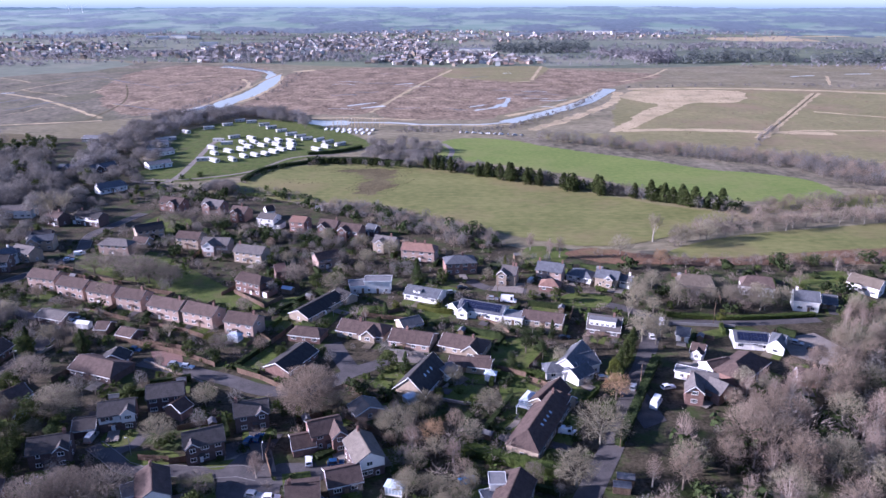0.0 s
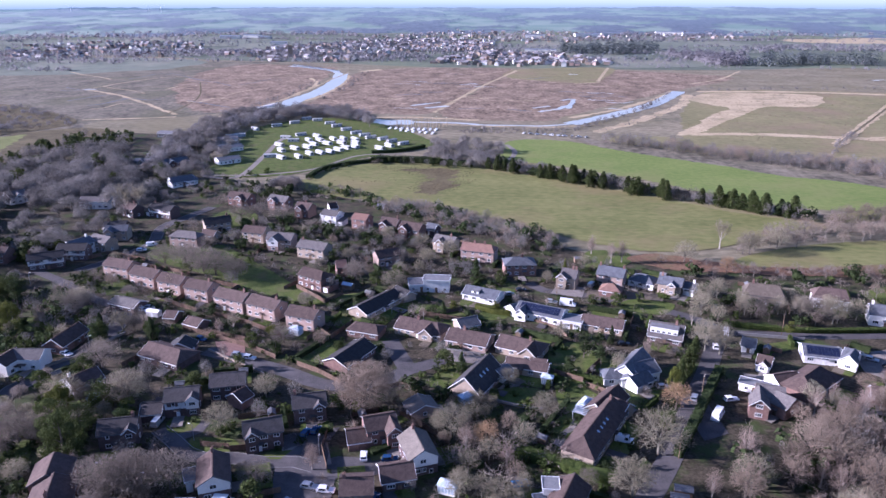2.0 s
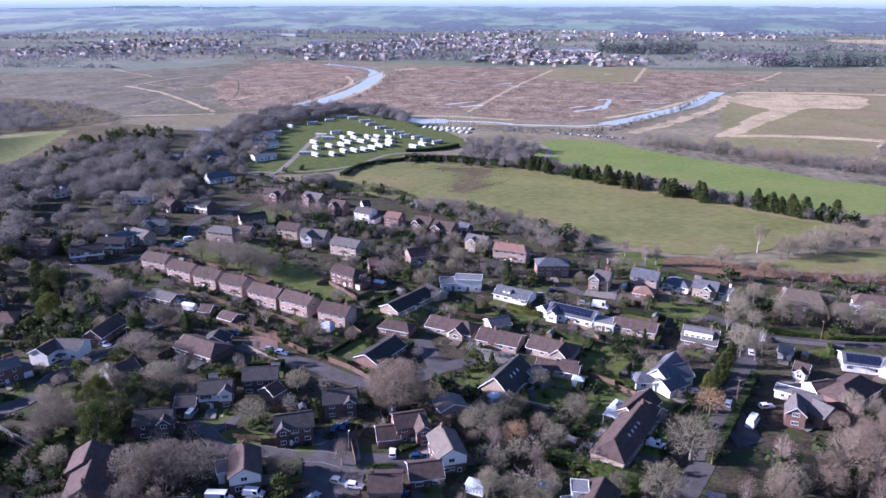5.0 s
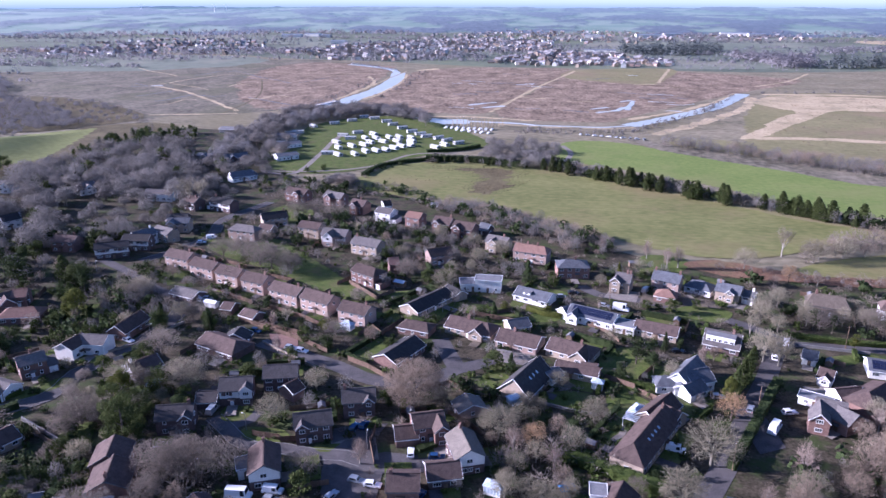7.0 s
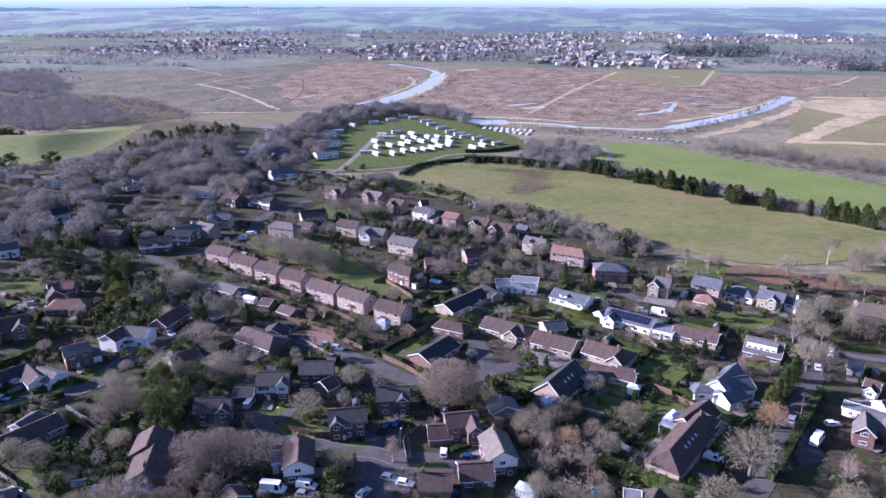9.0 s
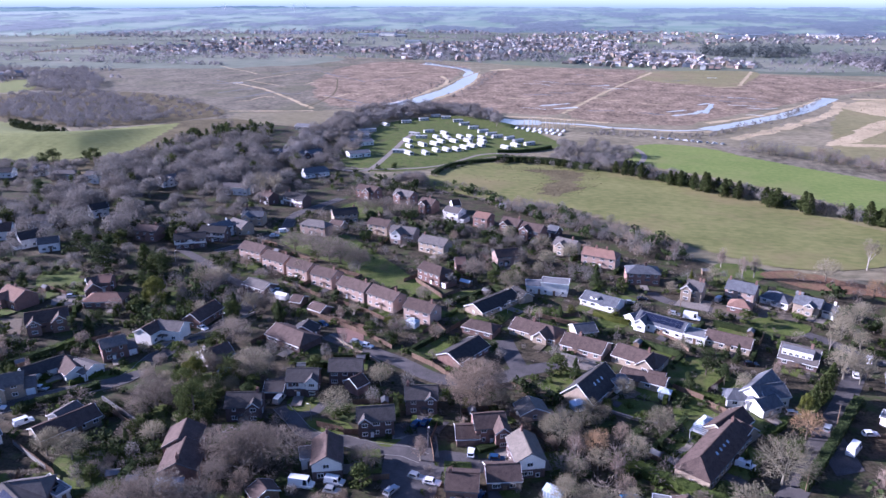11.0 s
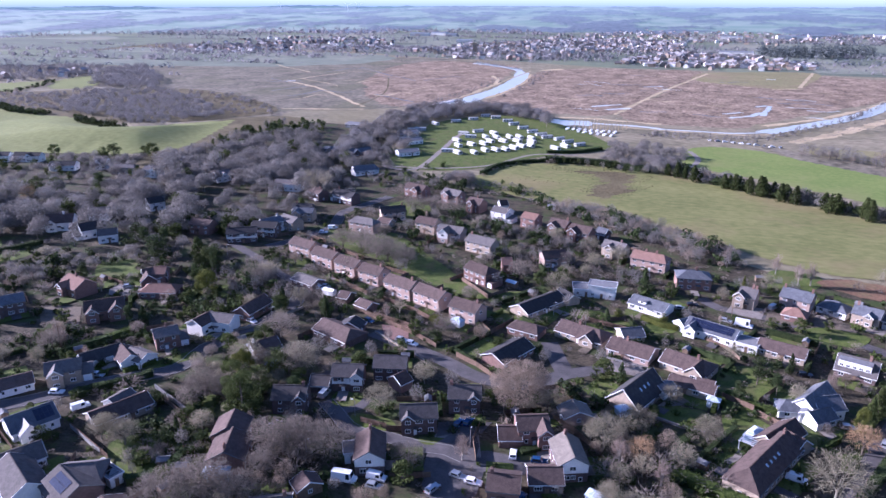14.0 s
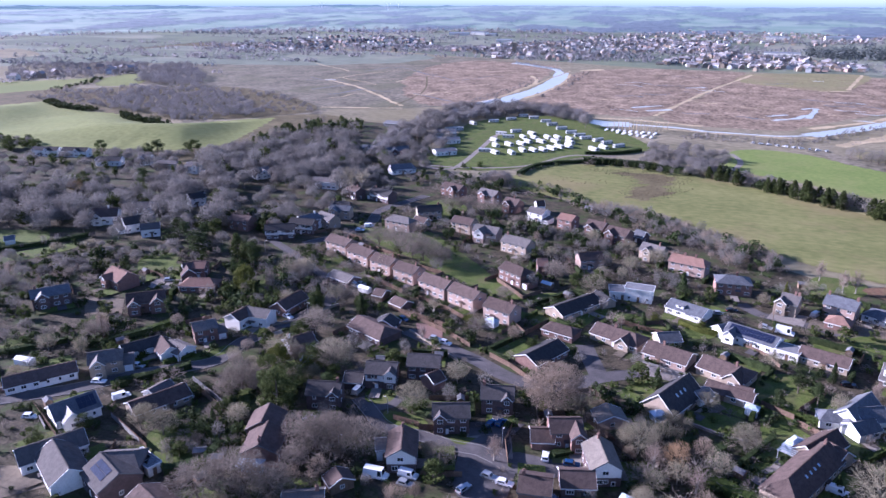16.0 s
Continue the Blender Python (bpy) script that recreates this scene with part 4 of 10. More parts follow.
def dome(seed, h, w, limbs, subs, twigs, twig_len, twig_wid, low=-0.45, base=0.22, lift=0.58, tall=0.42, rough=0.25, sub_len=0.42, thin=False, even=0.65):
    """A bare tree: limbs that fan out from a short trunk into an uneven, lobed crown of fine twigs."""
    rnd = random.Random(seed)
    wood_b, fine = Build(), Build()
    c = Vector((0, 0, h * lift))
    rad = h * 0.018 + 0.05
    wood_b.tube((0, 0, -0.3), (0, 0, h * base), rad * 1.25, rad, 6)
    wood_b.tube((0, 0, h * base), (rnd.uniform(-0.3, 0.3), rnd.uniform(-0.3, 0.3), h * 0.55), rad, rad * 0.5, 5)

    def shell(d):
        f = 1 + rough * noise.noise((d.x * 1.6 + seed, d.y * 1.6, d.z * 1.6)) + rough * 0.6 * noise.noise((d.x * 4 + seed, d.y * 4, d.z * 4))
        return Vector((d.x * w * f, d.y * w * f, d.z * h * tall * f))

    for i in range(limbs):
        z = 1 - (1 - low) * (i + 0.5) / limbs
        a = i * 2.39996 + rnd.uniform(-0.3, 0.3)
        q = math.sqrt(max(0.0, 1 - z * z))
        d = Vector((q * math.cos(a), q * math.sin(a), z))
        end = c + shell(d) * rnd.uniform(0.70, 0.88)
        st = Vector((0, 0, h * rnd.uniform(base * 0.8, base + 0.16)))
        ctl = st.lerp(end, 0.5) + Vector((rnd.uniform(-1, 1) * 0.06 * w, rnd.uniform(-1, 1) * 0.06 * w, h * 0.05))
        pt = lambda t: st * (1 - t) ** 2 + ctl * 2 * t * (1 - t) + end * t * t
        r0 = rad * rnd.uniform(0.28, 0.42)
        for k in range(3):
            wood_b.tube(pt(k / 3), pt((k + 1) / 3), r0 * (1 - 0.27 * k), r0 * (1 - 0.27 * (k + 1)), 3)
        for j in range(subs):
            t = rnd.uniform(0.38, 1.0)
            p = pt(t)
            out = (p - c * 0.75).normalized()
            d2 = (out + Vector((rnd.uniform(-1, 1), rnd.uniform(-1, 1), rnd.uniform(-0.7, 1.0))) * 0.95).normalized()
            e = p + d2 * w * sub_len * rnd.uniform(0.6, 1.15)
            rel = e - c
            n = Vector((rel.x / w, rel.y / w, rel.z / (h * tall)))
            if n.length > 1.0:
                e = c + shell(n.normalized()) * rnd.uniform(0.93, 1.02)
            if e.z < 0.5:
                e.z = 0.5
            if thin:
                o3 = (e - p).orthogonal().normalized() * r0 * 0.5
                fine.add([tuple(p - o3), tuple(p + o3), tuple(e)], [(0, 1, 2)])
            else:
                fine.tube(p, e, r0 * 0.30, r0 * 0.12, 3)
            ax = (e - p).normalized()
            for t in range(twigs):
                if t < twigs * even:
                    # twigs that fill the crown out evenly, thickest towards its skin
                    z2, a2 = rnd.uniform(low, 1), rnd.uniform(0, 6.28)
                    q2 = math.sqrt(max(0.0, 1 - z2 * z2))
                    o2 = Vector((q2 * math.cos(a2), q2 * math.sin(a2), z2))
                    s0 = c + shell(o2) * (0.97 - 0.55 * rnd.random() ** 1.7)
                    s0.z = max(s0.z, 0.4)
                    v = (o2 * (0.2 if twig_wid > 0.07 else 0.7) + Vector((rnd.uniform(-1, 1), rnd.uniform(-1, 1), rnd.uniform(-0.5, 1.0))) * 0.7).normalized()
                    face = o2 + Vector((rnd.uniform(-1, 1), rnd.uniform(-1, 1), rnd.uniform(-1, 1))) * 0.35
                    side = v.cross(face).normalized() * twig_wid
                    fine.add([tuple(s0 - side), tuple(s0 + side), tuple(s0 + v * twig_len * rnd.uniform(0.5, 1.1))], [(0, 1, 2)])
                    continue
                s0 = p.lerp(e, rnd.uniform(0.15, 1.0))
                o2 = (s0 - c * 0.8).normalized()
                v = (o2 * 0.35 + ax * 0.35 + Vector((rnd.uniform(-1, 1), rnd.uniform(-1, 1), rnd.uniform(-0.5, 1.0))) * 0.85).normalized()
                l = twig_len * rnd.uniform(0.5, 1.15)
                face = o2 + Vector((rnd.uniform(-1, 1), rnd.uniform(-1, 1), rnd.uniform(-1, 1))) * 0.4
                side = v.cross(face).normalized() * twig_wid
                fine.add([tuple(s0 - side), tuple(s0 + side), tuple(s0 + v * l)], [(0, 1, 2)])
    return wood_b, fine


def dome_kind(key, label, bark, twig, variants, **kw):
    TREES[key] = []
    for i in range(variants):
        k = dict(kw)
        k["w"] *= (1.0, 0.88, 1.1, 0.95)[i % 4]
        limbs, fine = dome(hash_of(key) % 97 + 5 * i, **k)
        TREES[key].append((limbs.mesh("trunk", M[bark]), fine.mesh("crown", M[twig]), max(v[2] for v in fine.v), label))


dome_kind("oak", "broad bare oak with grey-brown twigs", "bark_oak", "twig_grey", 3, h=12, w=6.0, limbs=20, subs=11, twigs=21, twig_len=0.85, twig_wid=0.042, rough=0.3, even=0.45)
dome_kind("round", "dense rounded bare tree with brown twigs", "bark", "twig_dull", 3, h=11, w=6.4, limbs=22, subs=9, twigs=24, twig_len=0.75, twig_wid=0.05, low=-0.5, rough=0.2, lift=0.56, tall=0.44, thin=True, even=0.62)
dome_kind("big", "very large dense rounded bare tree", "bark", "twig_brown", 2, h=12, w=7.2, limbs=34, subs=14, twigs=26, twig_len=0.85, twig_wid=0.038, low=-0.6, rough=0.14, lift=0.56, tall=0.45, sub_len=0.3, even=0.66)
dome_kind("low", "low border plant", "bark", "twig_dull", 3, h=1.3, w=0.9, limbs=4, subs=2, twigs=9, twig_len=0.5, twig_wid=0.045, low=0.0, base=0.05, lift=0.35, tall=0.6, rough=0.5, thin=True)
dome_kind("mini_brown", "bare woodland tree", "bark", "twig_wood", 3, h=13, w=5.0, limbs=8, subs=4, twigs=14, twig_len=1.3, twig_wid=0.17, low=-0.75, rough=0.2, lift=0.52, tall=0.48, thin=True)
dome_kind("mini_grey", "bare woodland tree", "bark", "twig_wood_grey", 3, h=13, w=5.0, limbs=8, subs=4, twigs=14, twig_len=1.3, twig_wid=0.17, low=-0.75, rough=0.2, lift=0.52, tall=0.48, thin=True)
dome_kind("wood", "bare woodland tree with brown-grey twigs", "bark", "twig_brown", 4, h=13, w=5.0, limbs=17, subs=10, twigs=30, twig_len=0.9, twig_wid=0.034, low=-0.5, rough=0.28, thin=True, even=0.4)
dome_kind("ash", "bare woodland tree with greyish twigs", "bark_oak", "twig_grey", 3, h=13, w=5.0, limbs=17, subs=10, twigs=30, twig_len=0.9, twig_wid=0.034, low=-0.45, rough=0.28, thin=True, even=0.4)
dome_kind("amber", "bare tree with orange-brown twigs", "bark", "twig_orange", 1, h=9, w=3.6, limbs=12, subs=8, twigs=16, twig_len=1.0, twig_wid=0.05, rough=0.35, thin=True)
dome_kind("scrub", "low bare shrub of brown stems", "bark", "twig_dull", 3, h=3.4, w=2.0, limbs=6, subs=4, twigs=9, twig_len=0.8, twig_wid=0.05, low=-0.3, base=0.05, lift=0.42, tall=0.55, rough=0.5, thin=True)
dome_kind("far_brown", "bare woodland tree", "bark", "twig_wood", 4, h=13, w=4.8, limbs=9, subs=5, twigs=14, twig_len=1.05, twig_wid=0.13, low=-0.7, rough=0.25, lift=0.54, tall=0.46, thin=True, even=0.75)
dome_kind("far_grey", "bare woodland tree", "bark", "twig_wood_grey", 4, h=13, w=4.6, limbs=9, subs=5, twigs=14, twig_len=1.05, twig_wid=0.13, low=-0.7, rough=0.25, lift=0.54, tall=0.46, thin=True, even=0.75)
dome_kind("birch", "slender bare birch with reddish twigs", "bark_pale", "twig_red", 2, h=13, w=2.7, limbs=20, subs=7, twigs=16, twig_len=1.1, twig_wid=0.03, low=-0.7, base=0.2, lift=0.56, tall=0.46, rough=0.4, thin=True, even=0.35)
dome_kind("hedge_tree", "bare hedgerow tree with tan-grey twigs", "bark_oak", "twig_brown", 4, h=10, w=4.8, limbs=13, subs=6, twigs=14, twig_len=0.9, twig_wid=0.06, low=-0.45, rough=0.2, lift=0.55, tall=0.45, thin=True, even=0.5)
dome_kind("wood_far", "bare woodland tree", "bark", "twig_hazed_mid", 4, h=10, w=5.6, limbs=6, subs=4, twigs=14, twig_len=1.5, twig_wid=0.3, low=-0.5, rough=0.28, lift=0.5, tall=0.5, thin=True, even=0.9)
dome_kind("crown_brown", "broad rounded bare woodland tree", "bark", "twig_wood", 4, h=12, w=6.6, limbs=14, subs=7, twigs=13, twig_len=1.15, twig_wid=0.165, low=-0.35, rough=0.32, lift=0.55, tall=0.45, thin=True, even=0.8)
dome_kind("crown_grey", "broad rounded bare woodland tree", "bark_oak", "twig_wood_grey", 4, h=12, w=6.6, limbs=14, subs=7, twigs=13, twig_len=1.15, twig_wid=0.165, low=-0.35, rough=0.32, lift=0.55, tall=0.45, thin=True, even=0.8)
tree_kind("pale", "tall bare tree with pale grey limbs", "bark_pale", "twig_grey", 2, height=14, levels=4, spread=0.6, twigs=9, twig_len=1.0, twig_wid=0.028, fan=3, first=0.34, up=0.2)
evergreen_kind("cypress", "narrow dark green cypress", "leaf", 2, "cone", 110, 0.22)
evergreen_kind("gold_cypress", "narrow yellow-green golden cypress", "leaf_yellow", 1, "cone", 110, 0.22)
evergreen_kind("pine", "dark green pine with an uneven crown", "leaf", 3, "pine", 150, 0.21)
evergreen_kind("holm", "broad rounded evergreen oak with dark green leaves", "leaf_holm", 2, "holm", 270, 0.165)
evergreen_kind("gold_holm", "broad rounded evergreen with yellow-green leaves", "leaf_yellow", 1, "holm", 420, 0.15)
evergreen_kind("green_tree", "evergreen tree with yellow-green leaves", "leaf_yellow", 1, "pine", 120, 0.28)
evergreen_kind("far_pine", "dark pine", "leaf_holm", 3, "pine", 22, 0.6)
evergreen_kind("field_pine", "broad bushy dark green pine with foliage to the ground", "leaf_holm", 4, "field", 60, 0.27)
evergreen_kind("far_holm", "broad rounded evergreen oak", "leaf_holm", 2, "holm", 34, 0.5)
evergreen_kind("far_bush", "dark bush", "leaf", 3, "bush", 15, 0.34)
evergreen_kind("far_green", "green bush", "leaf_green", 2, "bush", 15, 0.34)
evergreen_kind("tiny_bush", "dark low shrub", "leaf", 4, "bush", 7, 0.42)
evergreen_kind("tiny_green", "green low shrub", "leaf_green", 2, "bush", 7, 0.42)
evergreen_kind("shrub_dark", "dark green evergreen garden shrub", "leaf", 3, "bush", 85, 0.135)
evergreen_kind("shrub_green", "fresh green garden shrub", "leaf_green", 2, "bush", 110, 0.15)


def far_wood(name, pts, count, mat, rnd, h=(7, 12), label="distant winter woodland", size=1.4, per=14, squash=1.0):
    """Far crowns, each a ragged dome of small cards, joined: nobody could count them."""
    b = Build()
    for x, y in scatter(pts, count, rnd, 2.0, False):
        t = rnd.uniform(*h)
        w = t * rnd.uniform(0.32, 0.5) * squash
        turn = rnd.uniform(0, 6.28)
        for j in range(per):
            a, u = turn + j * 2.39996, (j + rnd.uniform(0.2, 0.8)) / per
            rr = w * math.sqrt(1 - u * u) * rnd.uniform(0.8, 1.08)
            p = Vector((x + math.cos(a) * rr, y + math.sin(a) * rr, t * (0.1 + 0.9 * u * rnd.uniform(0.85, 1.05))))
            nr = Vector((math.cos(a) * (1 - u), math.sin(a) * (1 - u), u + 0.15)) + Vector((rnd.uniform(-1, 1), rnd.uniform(-1, 1), rnd.uniform(-0.3, 0.8))) * 0.3
            nr.normalize()
            e = Matrix.Rotation(rnd.uniform(0, 6.28), 3, nr) @ nr.orthogonal().normalized()
            g = nr.cross(e)
            z = (size if squash > 3 else w * 1.9 / math.sqrt(per)) * rnd.uniform(0.6, 1.2)
            b.add([tuple(p - e * z), tuple(p + g * z * 0.7), tuple(p + e * z * 0.9), tuple(p - g * z * 0.6)], [(0, 1, 2), (0, 2, 3)])
        b.tube((x, y, 0), (x, y, t * 0.6), 0.25, 0.15, 3)
    return tagged(part(name, b, mat), label, "woodland", "", "stuff")


def wood(pts, count, rnd, keys, h, gap=4.0, wide=(0.9, 1.2)):
    """Trees that stand as things of their own."""
    for x, y in scatter(pts, count, rnd, gap):
        tree(rnd.choice(keys), x, y, rnd.uniform(*h), rnd, rnd.uniform(*wide), busy=False)


ARRAYS = {}


def arrays(me):
    if me.name not in ARRAYS:
        v = np.empty(len(me.vertices) * 3, np.float32)
        me.vertices.foreach_get("co", v)
        me.calc_loop_triangles()
        f = np.empty(len(me.loop_triangles) * 3, np.int32)
        me.loop_triangles.foreach_get("vertices", f)
        ARRAYS[me.name] = v.reshape(-1, 3), f.reshape(-1, 3)
    return ARRAYS[me.name]


def thicket(name, pts, count, rnd, keys, h, gap=4.0, wide=(0.9, 1.25), label="bare winter woodland of many trees", avoid=True, squash=1.0):
    """Woodland that nobody could count: whole trees, trunk and crown, joined into one object."""
    vs, fs, ms, k = [], [], [], 0
    mats = []
    for x, y in scatter(pts, count, rnd, gap, avoid):
        trunk, crown, top, _ = rnd.choice(TREES[rnd.choice(keys)])
        s = rnd.uniform(*h) / top
        w = s * rnd.uniform(*wide)
        a = rnd.uniform(0, 6.28)
        c, d = math.cos(a) * w, math.sin(a) * w
        for me in (trunk, crown):
            v, f = arrays(me)
            m = me.materials[0]
            if m not in mats:
                mats.append(m)
            p = np.empty_like(v)
            p[:, 0], p[:, 1], p[:, 2] = v[:, 0] * c - v[:, 1] * d + x, v[:, 0] * d + v[:, 1] * c + y, v[:, 2] * s * squash
            vs.append(p), fs.append(f + k), ms.append(np.full(len(f), mats.index(m), np.int32))
            k += len(v)
    if not vs:
        return None
    v, f, mi = np.concatenate(vs), np.concatenate(fs), np.concatenate(ms)
    me = bpy.data.meshes.new(name)
    me.vertices.add(len(v)), me.loops.add(f.size), me.polygons.add(len(f))
    me.vertices.foreach_set("co", v.ravel())
    me.loops.foreach_set("vertex_index", f.ravel())
    me.polygons.foreach_set("loop_start", np.arange(0, f.size, 3, dtype=np.int32))
    for m in mats:
        me.materials.append(m)
    me.polygons.foreach_set("material_index", mi)
    me.update(calc_edges=True)
    return tagged(new(name, me), label, "woodland", "", "stuff")


FAR = []


def far_house(x, y, turn, s, wall, roof):
    """A small far house with its wall and roof."""
    h = thing("town_house", x, y, 0, turn, "small distant town house with a pitched roof", "house", "houses of the far town")
    key = (wall, roof)
    k = [f for f in FAR if f[0] == key]
    if not k:
        k = [(key, wall_shape(9, 7, 4.8, 7.4, (0, 0)).mesh("wall", M[wall]), roof_shape(9, 7, 4.8, 7.4, (0, 0)).mesh("roof", M[roof]))]
        FAR.append(k[0])
    h.matrix_basis = pose(x, y, 0, 0, 0, turn) @ Matrix.Diagonal((s, s, s, 1))
    part("wall", k[0][1], None, h)
    part("roof", k[0][2], None, h)
    return h


def far_town(name, spots, rnd, walls, roofs, label):
    """The rest of a far town, houses past counting, each a walled and roofed block of its own size, joined."""
    b = {}
    for x, y in spots:
        a = radians(rnd.choice((0, 90)) + rnd.uniform(-25, 25))
        L, W, e = rnd.uniform(7, 13), rnd.uniform(6.5, 8.5), rnd.choice((2.8, 4.8, 5.0))
        r = e + rnd.uniform(2.0, 3.0)
        for mat, shape in ((rnd.choice(walls), wall_shape(L, W, e, r, (0, 0))), (rnd.choice(roofs), roof_shape(L, W, e, r, (0, 0)))):
            k = b.setdefault(mat, Build())
            k.add([(v[0] * math.cos(a) - v[1] * math.sin(a) + x, v[0] * math.sin(a) + v[1] * math.cos(a) + y, v[2]) for v in shape.v], shape.f)
    for mat, k in b.items():
        tagged(part(name, k, M[mat]), label, "houses", "", "stuff")


def plots():
    """Lawns, paved fronts, side fences and hedges of the houses, where there is room for them."""
    rnd = random.Random(31)
    for x, y, turn, L, W in PLOTS:
        if math.hypot(x, y) > 330:
            continue
        c, d = math.cos(radians(turn)), math.sin(radians(turn))
        at = lambda u, v: (x + u * c - v * d, y + u * d + v * c)
        for v0, v1, what in ((W / 2 + 1.2, W / 2 + rnd.uniform(6, 10), "lawn"), (-W / 2 - rnd.uniform(4, 7), -W / 2 - 0.3, "front")):
            cx, cy = at(0, (v0 + v1) / 2)
            if not free(cx, cy, 1.6):
                continue
            w0, w1 = -L / 2 + rnd.uniform(-1, 1.5), L / 2 + rnd.uniform(-1.5, 1)
            if what == "lawn" or rnd.random() < 0.45:
                patch("lawn", [at(w0, v0), at(w1, v0), at(w1 + rnd.uniform(-1, 1), v1), at(w0 + rnd.uniform(-1, 1), v1)], M["lawn"], 0.06, 0.3, "mown green garden lawn", "lawn", False)
            if what == "front":
                u = rnd.uniform(-L / 3, L / 3)
                patch("drive", [at(u - 1.6, v0), at(u + 1.6, v0), at(u + 1.5, v1), at(u - 1.5, v1)], M[rnd.choice(("paving", "asphalt", "gravel", "paving"))], 0.10, 0, "narrow paved drive in front of a house", "drive", False)
            elif rnd.random() < 0.7:
                u = rnd.uniform(-L / 4, L / 4)
                patch("patio", [at(u - 2, v0 - 1.1), at(u + 2, v0 - 1.1), at(u + 2, v0 + 1.4), at(u - 2, v0 + 1.4)], M["paving"], 0.10, 0, "small paved patio behind a house", "patio", False)
            side = rnd.choice((-1, 1))
            e0, e1 = at(side * (L / 2 + 1.6), v0), at(side * (L / 2 + 1.6), v1 + 1.5)
            if free(*e0, 0.3) and free(*e1, 0.3):
                if rnd.random() < 0.55:
                    fence([e0, e1], 1.7)
                else:
                    hedge([e0, e1], 1.3, rnd.uniform(1.3, 2.4), rnd.choice(("leaf", "leaf", "leaf_green")), dense=20)
            if what == "lawn" and rnd.random() < 0.6:
                b0, b1 = at(-L / 2 - 1, v1 + 1), at(L / 2 + 1, v1 + 1)
                if free(*b0, 0.2) and free(*b1, 0.2) and free(*at(0, v1 + 1), 0.2):
                    if rnd.random() < 0.5:
                        hedge([b0, b1], 1.5, rnd.uniform(1.5, 2.8), "leaf", "dark evergreen hedge behind a garden", 20)
                    else:
                        fence([b0, b1], 1.7)
                if rnd.random() < 0.45:
                    sx, sy = at(rnd.choice((-1, 1)) * L / 3, v1 - 1)
                    if free(sx, sy, 1.2):
                        shed(sx, sy, turn + rnd.choice((0, 90)), 2.6, 2.0)


def street_lamp(x, y, turn):
    p = thing("street_lamp", x, y, 0, turn, "slim grey street lamp beside the road", "street lamp", "street lamps")
    part("post", Build().tube((0, 0, 0), (0, 0, 5.2), 0.09, 0.06, 6), M["metal"], p)
    part("arm", Build().tube((0, 0, 5.2), (0.7, 0, 5.35), 0.045, 0.04, 5), M["metal"], p)
    part("lantern", Build().box(0.5, -0.13, 5.28, 1.05, 0.13, 5.42), M["white"], p)


def telegraph_pole(x, y, turn):
    p = thing("telegraph_pole", x, y, 0, turn, "brown timber telegraph pole with a crossarm", "pole", "telegraph poles")
    part("pole", Build().tube((0, 0, -0.2), (0, 0, 8.5), 0.13, 0.09, 7), M["wood"], p)
    part("crossarm", Build().box(-0.7, -0.05, 8.0, 0.7, 0.05, 8.12), M["wood"], p)
    for s in (-0.6, -0.2, 0.2, 0.6):
        part("insulator", Build().tube((s, 0, 8.12), (s, 0, 8.25), 0.04, 0.03, 5), M["white"], p)


def trampoline(x, y):
    p = thing("trampoline", x, y, 0, 0, "round pale garden trampoline on the grass", "trampoline", "")
    n = 20
    ring, mat_b = Build(), Build()
    for i in range(n):
        a, b = 2 * math.pi * i / n, 2 * math.pi * (i + 1) / n
        ring.tube((2.0 * math.cos(a), 2.0 * math.sin(a), 0.8), (2.0 * math.cos(b), 2.0 * math.sin(b), 0.8), 0.14, 0.14, 5)
    mat_b.add([(1.9 * math.cos(2 * math.pi * i / n), 1.9 * math.sin(2 * math.pi * i / n), 0.82) for i in range(n)], [tuple(range(n))])
    part("rim", ring, M["white"], p)
    part("mat", mat_b, M["felt"], p)
    for i in range(6):
        a = i * math.pi / 3
        part("leg", Build().tube((1.9 * math.cos(a), 1.9 * math.sin(a), 0), (1.9 * math.cos(a), 1.9 * math.sin(a), 0.8), 0.04, 0.04, 5), M["metal"], p)

# ---------------------------------------------------------------- ground
ground = Build()
for i in range(48):
    a = 2 * math.pi * i / 48
    ground.v.append((math.cos(a) * 4900, math.sin(a) * 4900, 0.0))
ground.f.append(tuple(range(48)))
tagged(part("ground", ground, M["marsh"]), "flat brown marsh and heath reaching the horizon", "ground", "", "structure")
VILLAGE = [(-192, 65), (-228, 103), (-313, 163), (-464, 270), (-510, 411), (-362, 425), (-413, 560), (-330, 596), (-258, 561), (-180, 441), (-133, 410), (-102, 402), (-30, 365), (25, 323), (54, 304), (103, 296), (151, 293), (193, 293), (233, 286), (144, 135), (-0, 97)]
patch("village_ground", VILLAGE, M["garden"], 0.03, 0, "dark garden soil, rough grass and leaf litter between houses", "ground")
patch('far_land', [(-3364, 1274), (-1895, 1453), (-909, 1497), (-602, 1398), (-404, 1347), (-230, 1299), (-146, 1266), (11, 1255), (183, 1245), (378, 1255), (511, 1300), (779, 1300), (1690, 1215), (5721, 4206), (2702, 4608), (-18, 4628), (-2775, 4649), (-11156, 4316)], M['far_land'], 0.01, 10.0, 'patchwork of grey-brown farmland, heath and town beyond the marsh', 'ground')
patch('marsh', [(-1654, 1439), (-850, 1398), (-581, 1347), (-477, 1347), (-304, 1234), (-271, 997), (-264, 824), (-285, 738), (-330, 684), (-382, 661), (-540, 622)], M['marsh_dull'], 0.02, 6.0, 'brown reed marsh with faint ditches', 'marsh')
